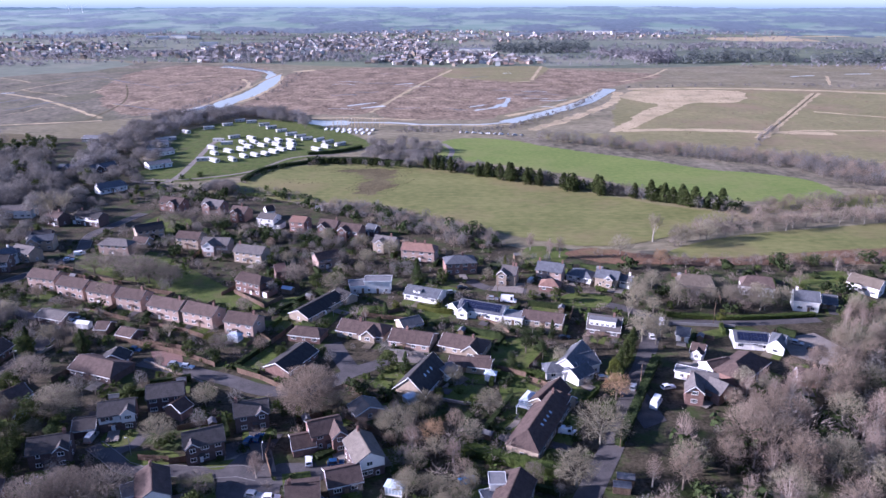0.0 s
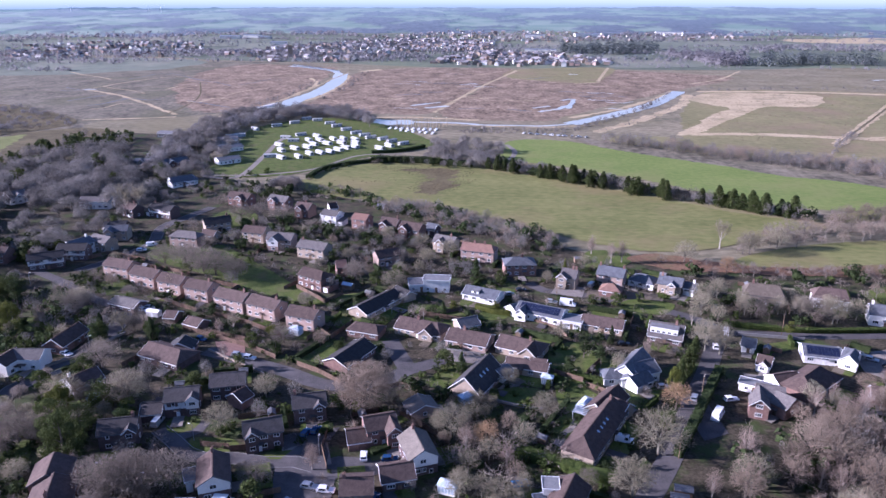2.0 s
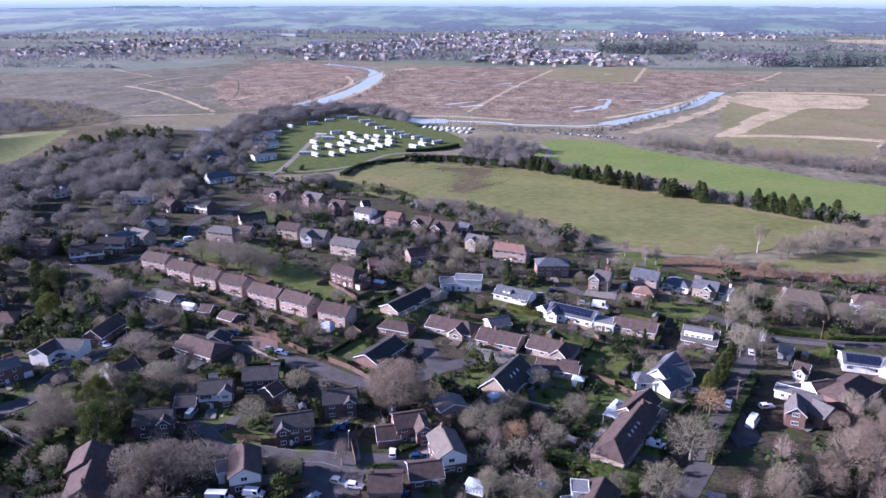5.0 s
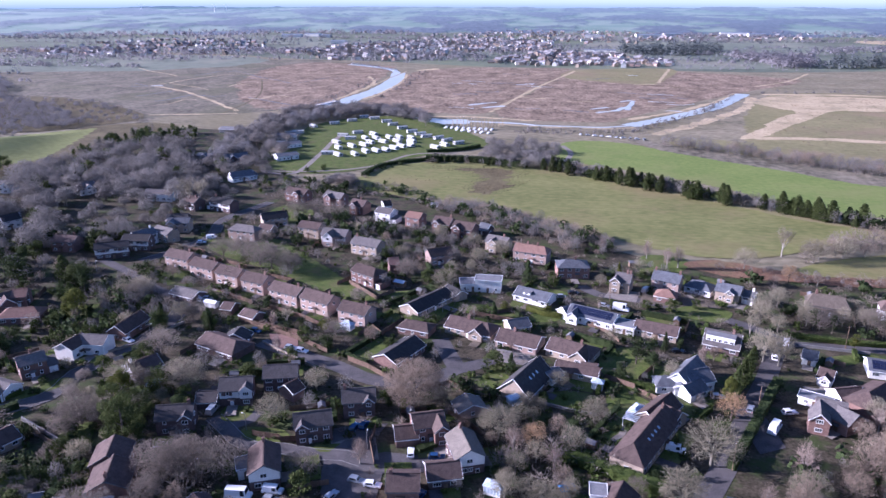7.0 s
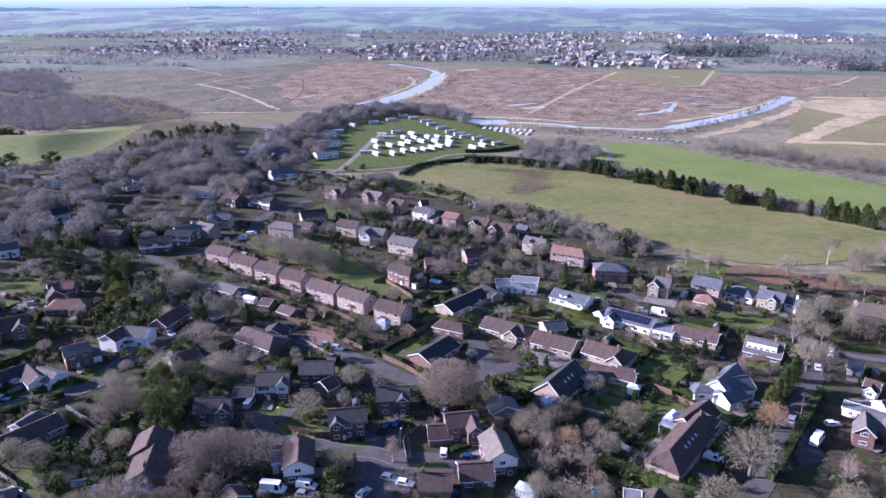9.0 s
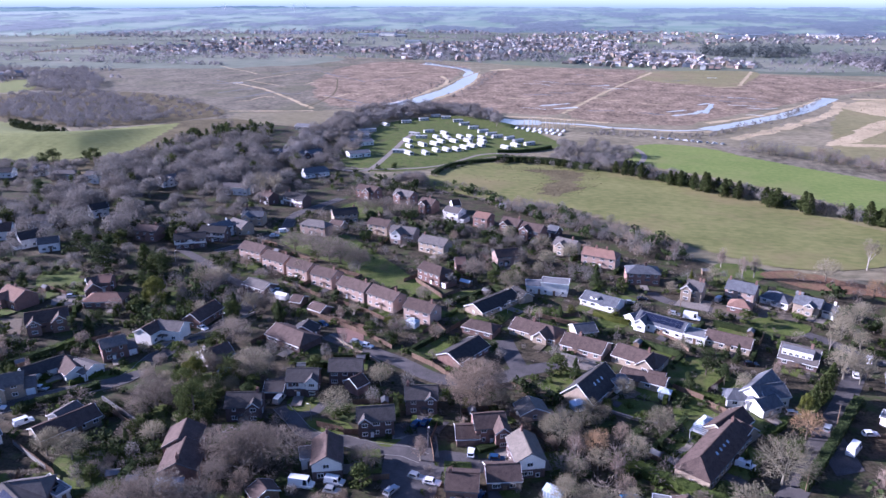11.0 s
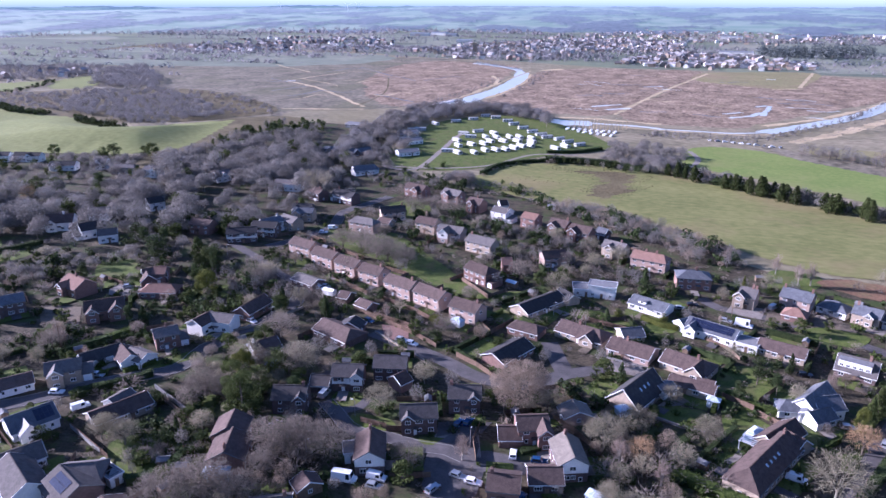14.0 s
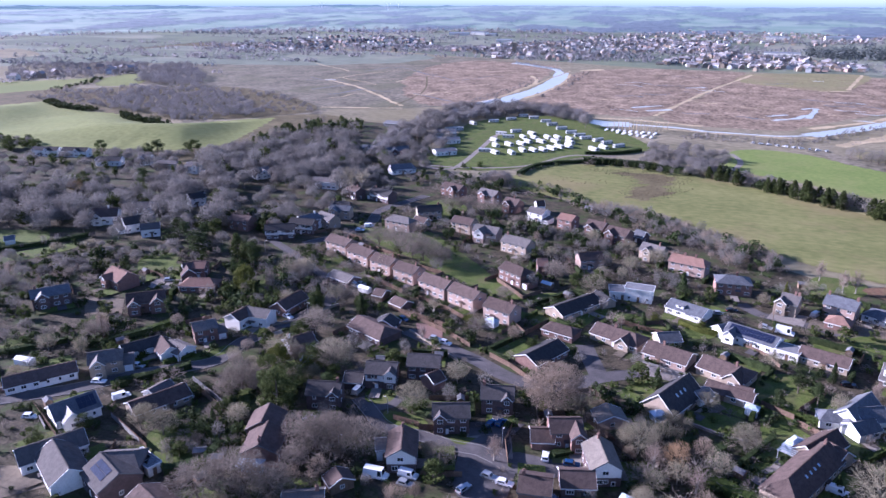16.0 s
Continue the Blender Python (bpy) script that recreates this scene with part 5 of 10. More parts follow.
patch('marsh_grass', [(-1895, 1453), (-866, 1425), (-695, 1412), (-575, 1347), (-576, 1203), (-643, 1137), (-739, 1070), (-1197, 1031)], M['grass_hazed'], 0.04, 8.0, 'greenish wet grazing marsh', 'marsh')
patch('marsh', [(-246, 1138), (-190, 1234), (-86, 1255), (1, 1234), (-44, 964), (-76, 746), (-131, 727), (-192, 719), (-232, 758), (-228, 834), (-232, 997)], M['marsh_brown'], 0.02, 4.0, 'brown tussocky marsh between channels', 'marsh')
patch('marsh', [(15, 1214), (163, 1234), (282, 1175), (328, 1112), (218, 964), (140, 850), (65, 739), (33, 695), (-68, 720), (-40, 945)], M['marsh_brown'], 0.03, 4.0, 'brown tussocky marsh between channels', 'marsh')
patch('marsh', [(-449, 944), (-499, 1174), (-460, 1299), (-338, 1255), (-294, 1223), (-271, 997), (-261, 824), (-282, 746), (-312, 719), (-367, 779)], M['marsh_brown'], 0.03, 5.0, 'reddish brown reed marsh inside the river bend', 'marsh')
patch('marsh_grass', [(15, 1234), (168, 1277), (129, 1071), (89, 1033), (9, 1087), (-12, 1138)], M['marsh_green'], 0.05, 4.0, 'green wet grassland strip in the marsh', 'marsh')
patch('marsh_grass', [(151, 623), (240, 933), (383, 964), (565, 933), (711, 904), (392, 481), (312, 499), (271, 556), (219, 597)], M['marsh_green'], 0.03, 4.0, 'olive and brown rough marsh grass', 'marsh')
patch('reed_bed', [(218, 898), (262, 933), (369, 927), (357, 866), (326, 816), (277, 811), (238, 755), (197, 692), (170, 647), (151, 629), (151, 644), (174, 685), (206, 751), (235, 797), (221, 830), (211, 860)], M['reed'], 0.06, 4.0, 'pale tan cut reed bed', 'reed bed')
patch('wet_grass', [(233, 739), (353, 850), (436, 887), (422, 850), (320, 685), (271, 632), (228, 638), (184, 644)], M['marsh_green'], 0.05, 4.0, 'olive rough grass within the reed beds', 'marsh')
patch('wet_grass', [(426, 850), (508, 835), (581, 816), (545, 721), (453, 740), (388, 747), (355, 739)], M['marsh_green'], 0.05, 4.0, 'olive rough grass within the reed beds', 'marsh')
patch('heath_strip', [(89, 615), (152, 615), (267, 610), (374, 605), (470, 585), (413, 508), (324, 518), (258, 528), (197, 534), (138, 555), (97, 579)], M['marsh_green'], 0.04, 4.0, 'olive and tan rough strip by the river meadows', 'heath')
ribbon('reed_path', [(156, 632), (208, 638), (279, 627), (338, 616)], 12.0, M['reed'], 0.08, 'pale mown track along the marsh bank', 'track', wobble=0.5)
ribbon('reed_path', [(236, 945), (341, 952), (458, 933), (545, 898), (649, 866)], 15.0, M['reed'], 0.08, 'pale mown track along the marsh bank', 'track', wobble=0.5)
ribbon('reed_path', [(390, 633), (316, 632), (304, 621)], 6.0, M['reed'], 0.08, 'pale mown track along the marsh bank', 'track', wobble=0.5)
ribbon('reed_path', [(382, 747), (435, 710), (495, 689)], 6.0, M['reed'], 0.08, 'pale mown track along the marsh bank', 'track', wobble=0.5)
ribbon('river', [(213, 945), (198, 909), (158, 820), (102, 735), (57, 678)], 17.0, M['water'], 0.10, 'calm pale blue tidal river between reed banks', 'river', wobble=0.2)
ribbon('river', [(57, 678), (32, 665), (6, 665), (-26, 665)], 4.5, M['water'], 0.10, 'calm pale blue tidal river between reed banks', 'river', wobble=0.2)
ribbon('river', [(-26, 665), (-47, 674), (-91, 678), (-133, 688), (-147, 691)], 6.5, M['water'], 0.10, 'calm pale blue tidal river between reed banks', 'river', wobble=0.2)
ribbon('river', [(-266, 742), (-246, 775), (-249, 815), (-242, 886), (-244, 976), (-251, 1055), (-267, 1129)], 22.0, M['water'], 0.10, 'calm pale blue tidal river between reed banks', 'river', wobble=0.2)
ribbon('river', [(-265, 1120), (-292, 1184), (-342, 1234), (-388, 1266)], 12.0, M['water'], 0.10, 'calm pale blue tidal river between reed banks', 'river', wobble=0.2)
ribbon('reed_bank', [(60, 716), (118, 784), (176, 881), (205, 951)], 7.0, M['reed'], 0.09, 'pale tan reed along the river bank', 'reed bed', wobble=0.8)
ribbon('reed_bank', [(76, 635), (146, 739), (191, 825), (216, 915)], 11.0, M['reed'], 0.09, 'pale tan reed along the river bank', 'reed bed', wobble=0.8)
ribbon('reed_bank', [(-249, 1112), (-232, 997), (-229, 875), (-236, 815)], 6.0, M['reed'], 0.09, 'pale tan reed along the river bank', 'reed bed', wobble=0.8)
ribbon('reed_bank', [(-298, 1070), (-267, 983), (-263, 864), (-269, 779), (-285, 708), (-293, 661)], 6.0, M['reed'], 0.09, 'pale tan reed along the river bank', 'reed bed', wobble=0.8)
patch('marina_basin', [(-135.9, 678.4), (-122.0, 684.5), (-108.0, 687.2), (-94.5, 686.2), (-90.3, 663.4), (-105.9, 660.4), (-123.9, 650.6)], M['water'], 0.11, 0.5, 'still pale water of a small tidal boat basin', 'water')
ribbon('reed_bank', [(-146.1, 698.0), (-119.6, 703.0), (-91.5, 704.6), (-63.0, 699.2), (-29.7, 691.5)], 6.0, M['reed'], 0.12, 'pale tan bank behind the boat basin', 'reed bed', wobble=0.8)
ribbon('reed_bank', [(-62, 667), (-26, 659), (8, 658), (34, 658), (62, 668)], 5.0, M['reed'], 0.12, 'pale tan reed along the river bank', 'reed bed', wobble=0.8)
ribbon('marsh_pool', [(30, 755), (53, 780), (68, 815)], 6.0, M['water'], 0.09, 'shallow flooded pool in the marsh', 'pool', wobble=0.9)
ribbon('marsh_pool', [(25, 780), (44, 797)], 6.0, M['water'], 0.09, 'shallow flooded pool in the marsh', 'pool', wobble=0.9)
ribbon('marsh_pool', [(60, 845), (74, 855), (62, 780)], 6.0, M['water'], 0.09, 'shallow flooded pool in the marsh', 'pool', wobble=0.9)
ribbon('marsh_pool', [(-108, 788), (-88, 806), (-79, 815)], 6.0, M['water'], 0.09, 'shallow flooded pool in the marsh', 'pool', wobble=0.9)
ribbon('marsh_pool', [(-90, 771), (-67, 788)], 6.0, M['water'], 0.09, 'shallow flooded pool in the marsh', 'pool', wobble=0.9)
ribbon('marsh_pool', [(-69, 997), (-46, 1011)], 6.0, M['water'], 0.09, 'shallow flooded pool in the marsh', 'pool', wobble=0.9)
ribbon('marsh_pool', [(90, 1156), (104, 1156)], 6.0, M['water'], 0.09, 'shallow flooded pool in the marsh', 'pool', wobble=0.9)
ribbon('marsh_pool', [(151, 1398), (168, 1399)], 6.0, M['water'], 0.09, 'shallow flooded pool in the marsh', 'pool', wobble=0.9)
ribbon('marsh_pool', [(-553, 897), (-539, 902)], 6.0, M['water'], 0.09, 'shallow flooded pool in the marsh', 'pool', wobble=0.9)
ribbon('marsh_pool', [(521, 1104), (564, 1121)], 6.0, M['water'], 0.09, 'shallow flooded pool in the marsh', 'pool', wobble=0.9)
ribbon('marsh_pool', [(621, 1139), (665, 1148)], 6.0, M['water'], 0.09, 'shallow flooded pool in the marsh', 'pool', wobble=0.9)
ribbon('marsh_track', [(10, 1214), (-41, 964), (-78, 739)], 5.0, M['reed'], 0.07, 'pale straight track or bank across the marsh', 'track', wobble=0.8)
ribbon('marsh_track', [(166, 1277), (124, 1055)], 5.0, M['reed'], 0.07, 'pale straight track or bank across the marsh', 'track', wobble=0.8)
ribbon('marsh_track', [(88, 1026), (126, 1040)], 7.0, M['reed'], 0.07, 'pale straight track or bank across the marsh', 'track', wobble=0.8)
ribbon('marsh_track', [(372, 1234), (311, 1112), (249, 1033)], 4.0, M['reed'], 0.07, 'pale straight track or bank across the marsh', 'track', wobble=0.8)
ribbon('marsh_track', [(458, 904), (341, 720), (262, 597)], 5.0, M['reed'], 0.07, 'pale straight track or bank across the marsh', 'track', wobble=0.8)
ribbon('marsh_track', [(464, 904), (348, 724), (267, 597)], 6.0, M['reed'], 0.07, 'pale straight track or bank across the marsh', 'track', wobble=0.8)
ribbon('marsh_track', [(-557, 902), (-464, 834), (-338, 701)], 6.0, M['reed'], 0.07, 'pale straight track or bank across the marsh', 'track', wobble=0.8)
ribbon('marsh_track', [(-553, 897), (-506, 1070), (-301, 1111)], 3.0, M['reed'], 0.07, 'pale straight track or bank across the marsh', 'track', wobble=0.8)
ribbon('marsh_track', [(579, 1113), (520, 984)], 4.0, M['reed'], 0.07, 'pale straight track or bank across the marsh', 'track', wobble=0.8)
ribbon('marsh_track', [(-244, 1174), (-215, 1213)], 14.0, M['reed'], 0.07, 'pale straight track or bank across the marsh', 'track', wobble=0.8)
ribbon('marsh_track', [(-414, 661), (-368, 674), (-331, 687)], 5.0, M['reed'], 0.07, 'pale straight track or bank across the marsh', 'track', wobble=0.8)
ribbon('marsh_track', [(-259, 1156), (-261, 1055), (-260, 903)], 3.0, M['reed'], 0.07, 'pale straight track or bank across the marsh', 'track', wobble=0.8)
for k, (w, pts) in enumerate(((2.5, [(461, 904), (344, 720), (264, 597)]), (2.0, [(-527, 875), (-451, 983), (-312, 1120)]), (2.0, [(-346, 684), (-368, 824), (-438, 996)]), (2.5, [(92, 1026), (163, 997), (241, 997)]))):
    ribbon("ditch", pts, w, M["heath"], 0.085, "dark narrow drainage ditch", "ditch", wobble=0.4)
ribbon('ditch', [(-444, 730), (-437, 742), (-437, 776), (-422, 775)], 2.0, M['reed'], 0.09, 'narrow marsh ditch', 'ditch', wobble=0.6)
ribbon('ditch', [(-515, 1048), (-489, 1037), (-450, 1002), (-420, 978)], 1.5, M['lead'], 0.09, 'narrow marsh ditch', 'ditch', wobble=0.6)
ribbon('ditch', [(-548, 935), (-517, 911), (-486, 893), (-455, 867)], 2.0, M['reed'], 0.09, 'narrow marsh ditch', 'ditch', wobble=0.6)
ribbon('ditch', [(-458, 818), (-440, 814), (-417, 807), (-407, 819)], 2.7, M['lead'], 0.09, 'narrow marsh ditch', 'ditch', wobble=0.6)
ribbon('ditch', [(-714, 1129), (-665, 1084), (-624, 1056), (-585, 1022)], 3.4, M['reed'], 0.09, 'narrow marsh ditch', 'ditch', wobble=0.6)
ribbon('ditch', [(-372, 805), (-350, 790), (-322, 769), (-302, 756)], 3.3, M['lead'], 0.09, 'narrow marsh ditch', 'ditch', wobble=0.6)
ribbon('ditch', [(-510, 792), (-505, 809), (-499, 832), (-492, 850)], 3.4, M['lead'], 0.09, 'narrow marsh ditch', 'ditch', wobble=0.6)
ribbon('ditch', [(-544, 1124), (-504, 1083), (-459, 1037), (-435, 1028)], 1.9, M['lead'], 0.09, 'narrow marsh ditch', 'ditch', wobble=0.6)
ribbon('ditch', [(-688, 1165), (-683, 1197), (-660, 1206), (-639, 1211)], 2.3, M['lead'], 0.09, 'narrow marsh ditch', 'ditch', wobble=0.6)
ribbon('ditch', [(-312, 726), (-301, 734), (-292, 759), (-278, 762)], 1.5, M['lead'], 0.09, 'narrow marsh ditch', 'ditch', wobble=0.6)
ribbon('ditch', [(-371, 968), (-362, 997), (-351, 1034), (-332, 1037)], 2.3, M['lead'], 0.09, 'narrow marsh ditch', 'ditch', wobble=0.6)
ribbon('ditch', [(-478, 931), (-460, 932), (-438, 933), (-412, 915)], 1.7, M['reed'], 0.09, 'narrow marsh ditch', 'ditch', wobble=0.6)
ribbon('ditch', [(-577, 885), (-560, 884), (-550, 903), (-535, 908)], 2.9, M['lead'], 0.09, 'narrow marsh ditch', 'ditch', wobble=0.6)
ribbon('ditch', [(-371, 800), (-354, 795), (-349, 830), (-329, 820)], 3.2, M['reed'], 0.09, 'narrow marsh ditch', 'ditch', wobble=0.6)
ribbon('ditch', [(-465, 756), (-456, 768), (-454, 797), (-449, 817)], 3.5, M['lead'], 0.09, 'narrow marsh ditch', 'ditch', wobble=0.6)
ribbon('ditch', [(-482, 1057), (-445, 1018), (-412, 993), (-379, 958)], 2.7, M['lead'], 0.09, 'narrow marsh ditch', 'ditch', wobble=0.6)
ribbon('ditch', [(-446, 906), (-446, 944), (-428, 953), (-416, 969)], 2.4, M['reed'], 0.09, 'narrow marsh ditch', 'ditch', wobble=0.6)
ribbon('ditch', [(-592, 921), (-560, 897), (-535, 891), (-513, 882)], 2.3, M['lead'], 0.09, 'narrow marsh ditch', 'ditch', wobble=0.6)
ribbon('ditch', [(-562, 1029), (-557, 1059), (-554, 1105), (-531, 1100)], 3.0, M['lead'], 0.09, 'narrow marsh ditch', 'ditch', wobble=0.6)
ribbon('ditch', [(-346, 848), (-342, 883), (-332, 913), (-319, 927)], 1.7, M['reed'], 0.09, 'narrow marsh ditch', 'ditch', wobble=0.6)
ribbon('wet_hollow', [(-113, 913), (-104, 910), (-93, 911), (-82, 925)], 3.0, M['lead'], 0.09, 'wet hollow among marsh tussocks', 'marsh', wobble=0.9)
ribbon('wet_hollow', [(109, 836), (117, 832), (127, 829), (140, 841)], 2.2, M['water'], 0.09, 'wet hollow among marsh tussocks', 'marsh', wobble=0.9)
ribbon('wet_hollow', [(-4, 765), (3, 766), (13, 760), (23, 759)], 2.8, M['lead'], 0.09, 'wet hollow among marsh tussocks', 'marsh', wobble=0.9)
ribbon('wet_hollow', [(19, 771), (26, 768), (36, 773), (46, 765)], 2.0, M['reed'], 0.09, 'wet hollow among marsh tussocks', 'marsh', wobble=0.9)
ribbon('wet_hollow', [(-55, 770), (-48, 767), (-38, 772), (-28, 774)], 3.0, M['lead'], 0.09, 'wet hollow among marsh tussocks', 'marsh', wobble=0.9)
ribbon('wet_hollow', [(91, 855), (98, 851), (109, 852), (120, 849)], 3.0, M['water'], 0.09, 'wet hollow among marsh tussocks', 'marsh', wobble=0.9)
ribbon('wet_hollow', [(-71, 953), (-62, 953), (-50, 953), (-37, 945)], 2.2, M['lead'], 0.09, 'wet hollow among marsh tussocks', 'marsh', wobble=0.9)
ribbon('wet_hollow', [(-155, 839), (-148, 841), (-137, 840), (-127, 846)], 3.6, M['reed'], 0.09, 'wet hollow among marsh tussocks', 'marsh', wobble=0.9)
ribbon('wet_hollow', [(-108, 1014), (-99, 1010), (-86, 1014), (-73, 1021)], 3.7, M['lead'], 0.09, 'wet hollow among marsh tussocks', 'marsh', wobble=0.9)
ribbon('wet_hollow', [(-55, 982), (-45, 976), (-33, 976), (-20, 975)], 2.1, M['water'], 0.09, 'wet hollow among marsh tussocks', 'marsh', wobble=0.9)
ribbon('wet_hollow', [(84, 887), (92, 883), (104, 889), (114, 881)], 3.5, M['lead'], 0.09, 'wet hollow among marsh tussocks', 'marsh', wobble=0.9)
ribbon('wet_hollow', [(-56, 866), (-48, 863), (-37, 858), (-25, 857)], 3.5, M['reed'], 0.09, 'wet hollow among marsh tussocks', 'marsh', wobble=0.9)
ribbon('wet_hollow', [(-140, 881), (-132, 879), (-122, 888), (-109, 882)], 3.7, M['lead'], 0.09, 'wet hollow among marsh tussocks', 'marsh', wobble=0.9)
ribbon('wet_hollow', [(101, 780), (109, 783), (118, 778), (128, 774)], 3.1, M['water'], 0.09, 'wet hollow among marsh tussocks', 'marsh', wobble=0.9)
ribbon('wet_hollow', [(-103, 1150), (-92, 1143), (-77, 1141), (-62, 1145)], 2.4, M['lead'], 0.09, 'wet hollow among marsh tussocks', 'marsh', wobble=0.9)
ribbon('wet_hollow', [(82, 813), (89, 811), (100, 811), (111, 816)], 2.2, M['reed'], 0.09, 'wet hollow among marsh tussocks', 'marsh', wobble=0.9)
ribbon('wet_hollow', [(-76, 998), (-66, 997), (-54, 1006), (-40, 992)], 2.4, M['lead'], 0.09, 'wet hollow among marsh tussocks', 'marsh', wobble=0.9)
ribbon('wet_hollow', [(-154, 1032), (-145, 1034), (-132, 1033), (-117, 1024)], 1.7, M['water'], 0.09, 'wet hollow among marsh tussocks', 'marsh', wobble=0.9)
ribbon('wet_hollow', [(-128, 1013), (-119, 1018), (-105, 1008), (-93, 1025)], 1.6, M['lead'], 0.09, 'wet hollow among marsh tussocks', 'marsh', wobble=0.9)
ribbon('wet_hollow', [(-1, 838), (6, 835), (17, 837), (28, 841)], 3.7, M['reed'], 0.09, 'wet hollow among marsh tussocks', 'marsh', wobble=0.9)
ribbon('wet_hollow', [(61, 932), (70, 931), (81, 924), (93, 920)], 3.8, M['lead'], 0.09, 'wet hollow among marsh tussocks', 'marsh', wobble=0.9)
ribbon('wet_hollow', [(-159, 998), (-150, 999), (-139, 1004), (-124, 990)], 1.7, M['water'], 0.09, 'wet hollow among marsh tussocks', 'marsh', wobble=0.9)
ribbon('wet_hollow', [(109, 891), (117, 890), (129, 892), (139, 881)], 2.9, M['lead'], 0.09, 'wet hollow among marsh tussocks', 'marsh', wobble=0.9)
ribbon('wet_hollow', [(99, 780), (106, 779), (115, 774), (126, 781)], 2.4, M['reed'], 0.09, 'wet hollow among marsh tussocks', 'marsh', wobble=0.9)
ribbon('wet_hollow', [(97, 913), (106, 915), (116, 910), (129, 913)], 1.8, M['lead'], 0.09, 'wet hollow among marsh tussocks', 'marsh', wobble=0.9)
ribbon('wet_hollow', [(96, 924), (104, 918), (116, 923), (127, 913)], 2.2, M['water'], 0.09, 'wet hollow among marsh tussocks', 'marsh', wobble=0.9)
ribbon('wet_hollow', [(-117, 913), (-108, 910), (-97, 907), (-85, 910)], 1.8, M['lead'], 0.09, 'wet hollow among marsh tussocks', 'marsh', wobble=0.9)
ribbon('wet_hollow', [(-71, 1153), (-61, 1155), (-46, 1141), (-31, 1158)], 3.2, M['reed'], 0.09, 'wet hollow among marsh tussocks', 'marsh', wobble=0.9)
ribbon('wet_hollow', [(25, 1090), (35, 1087), (49, 1101), (63, 1101)], 2.9, M['lead'], 0.09, 'wet hollow among marsh tussocks', 'marsh', wobble=0.9)
ribbon('wet_hollow', [(-126, 768), (-118, 769), (-108, 767), (-97, 760)], 1.8, M['water'], 0.09, 'wet hollow among marsh tussocks', 'marsh', wobble=0.9)
patch('pasture', [(-133, 425), (-128, 450), (-119, 476), (-97, 492), (-60, 496), (-27, 492), (-11, 480), (41, 451), (89, 415), (124, 387), (156, 369), (127, 346), (102, 328), (78, 319), (57, 322), (26, 339), (-9, 366), (-41, 391), (-81, 396), (-113, 406)], M['pasture'], 0.06, 2.0, 'broad olive-green pasture with worn brown patches', 'field')
patch('rough_grass', [(-21, 494), (0, 513), (43, 480), (93, 436), (129, 404), (161, 382), (169, 371), (152, 359), (122, 378), (87, 406), (40, 439), (-11, 473)], M['marsh_green'], 0.04, 1.0, 'rough grass strip under the hedgerow trees', 'field')
patch('rough_grass', [(54, 609), (138, 555), (212, 517), (302, 481), (373, 456), (341, 413), (267, 420), (224, 451), (179, 480), (129, 517), (77, 564)], M['marsh_dull'], 0.03, 2.0, 'dark rough scrubby ground beyond the green field', 'field')
patch('green_field', [(-10, 542), (3, 588), (38, 594), (77, 564), (130, 519), (179, 482), (226, 456), (238, 427), (232, 404), (182, 397), (150, 406), (125, 426), (80, 465), (36, 496), (0, 515)], M['meadow'], 0.06, 2.0, 'bright green sown field beside a row of pines', 'field')
patch('meadow', [(104, 311), (142, 334), (190, 346), (230, 356), (306, 366), (278, 312), (201, 306), (154, 299), (115, 296)], M['pasture'], 0.05, 2.0, 'rough grass meadow below a line of bare trees', 'field')
patch('heather', [(54, 306), (69, 315), (96, 306), (131, 303), (164, 309), (206, 316), (271, 320), (266, 297), (194, 295), (127, 293), (77, 294)], M['bracken'], 0.07, 2.0, 'reddish brown bracken and heather strip', 'heath')
patch('meadow', [(157, 380), (207, 400), (240, 413), (263, 413), (336, 407), (320, 385), (246, 385), (209, 385), (182, 374)], M['pasture'], 0.05, 2.0, 'narrow grass meadow between hedgerows', 'field')
patch('caravan_park_grass', [(-201, 450), (-208, 488), (-217, 554), (-230, 631), (-186, 694), (-120, 662), (-70, 593), (-63, 555), (-96, 521), (-116, 497), (-138, 460), (-166, 444)], M['lawn'], 0.07, 1.0, 'mown grass of a caravan park', 'grass')
SCRAPE = [(-62, 424), (-55, 449), (-68, 466), (-88, 474), (-90, 482), (-66, 486), (-40, 484), (-22, 476), (-24, 462), (-31, 452), (-20, 450), (-28, 432), (-36, 412), (-47, 408)]
patch('brown_scrape', [(-57, 427), (-51, 449), (-60, 463), (-74, 474), (-57, 479), (-38, 476), (-31, 462), (-34, 446), (-33, 428), (-43, 412)], M['heath'], 0.08, 7.0, 'worn brown rough patch in the pasture', 'bare ground')
ribbon('park_road', [(-200, 444), (-177, 444), (-181, 507), (-188, 564), (-188, 583)], 4.0, M['paving'], 0.10, 'narrow pale caravan park road', 'road', wobble=0.0)
ribbon('park_road', [(-203, 447), (-168, 450), (-133, 471), (-112, 517), (-80, 527)], 3.0, M['paving'], 0.10, 'narrow pale caravan park track', 'road', wobble=0.0)
ribbon('track', [(0, 507), (5, 542), (-2, 571)], 4.0, M['paving'], 0.10, 'pale field track', 'track', wobble=0.0)
patch('far_field', [(-1024, 471), (-1013, 659), (-935, 699), (-865, 779), (-833, 731), (-799, 624), (-824, 614), (-858, 492)], M['hill_grass'], 0.05, 5.0, 'pale green farmland field in the distance', 'field')
patch('far_field', [(-799, 716), (-870, 825), (-832, 848), (-754, 747)], M['hill_grass'], 0.05, 5.0, 'pale green farmland field in the distance', 'field')
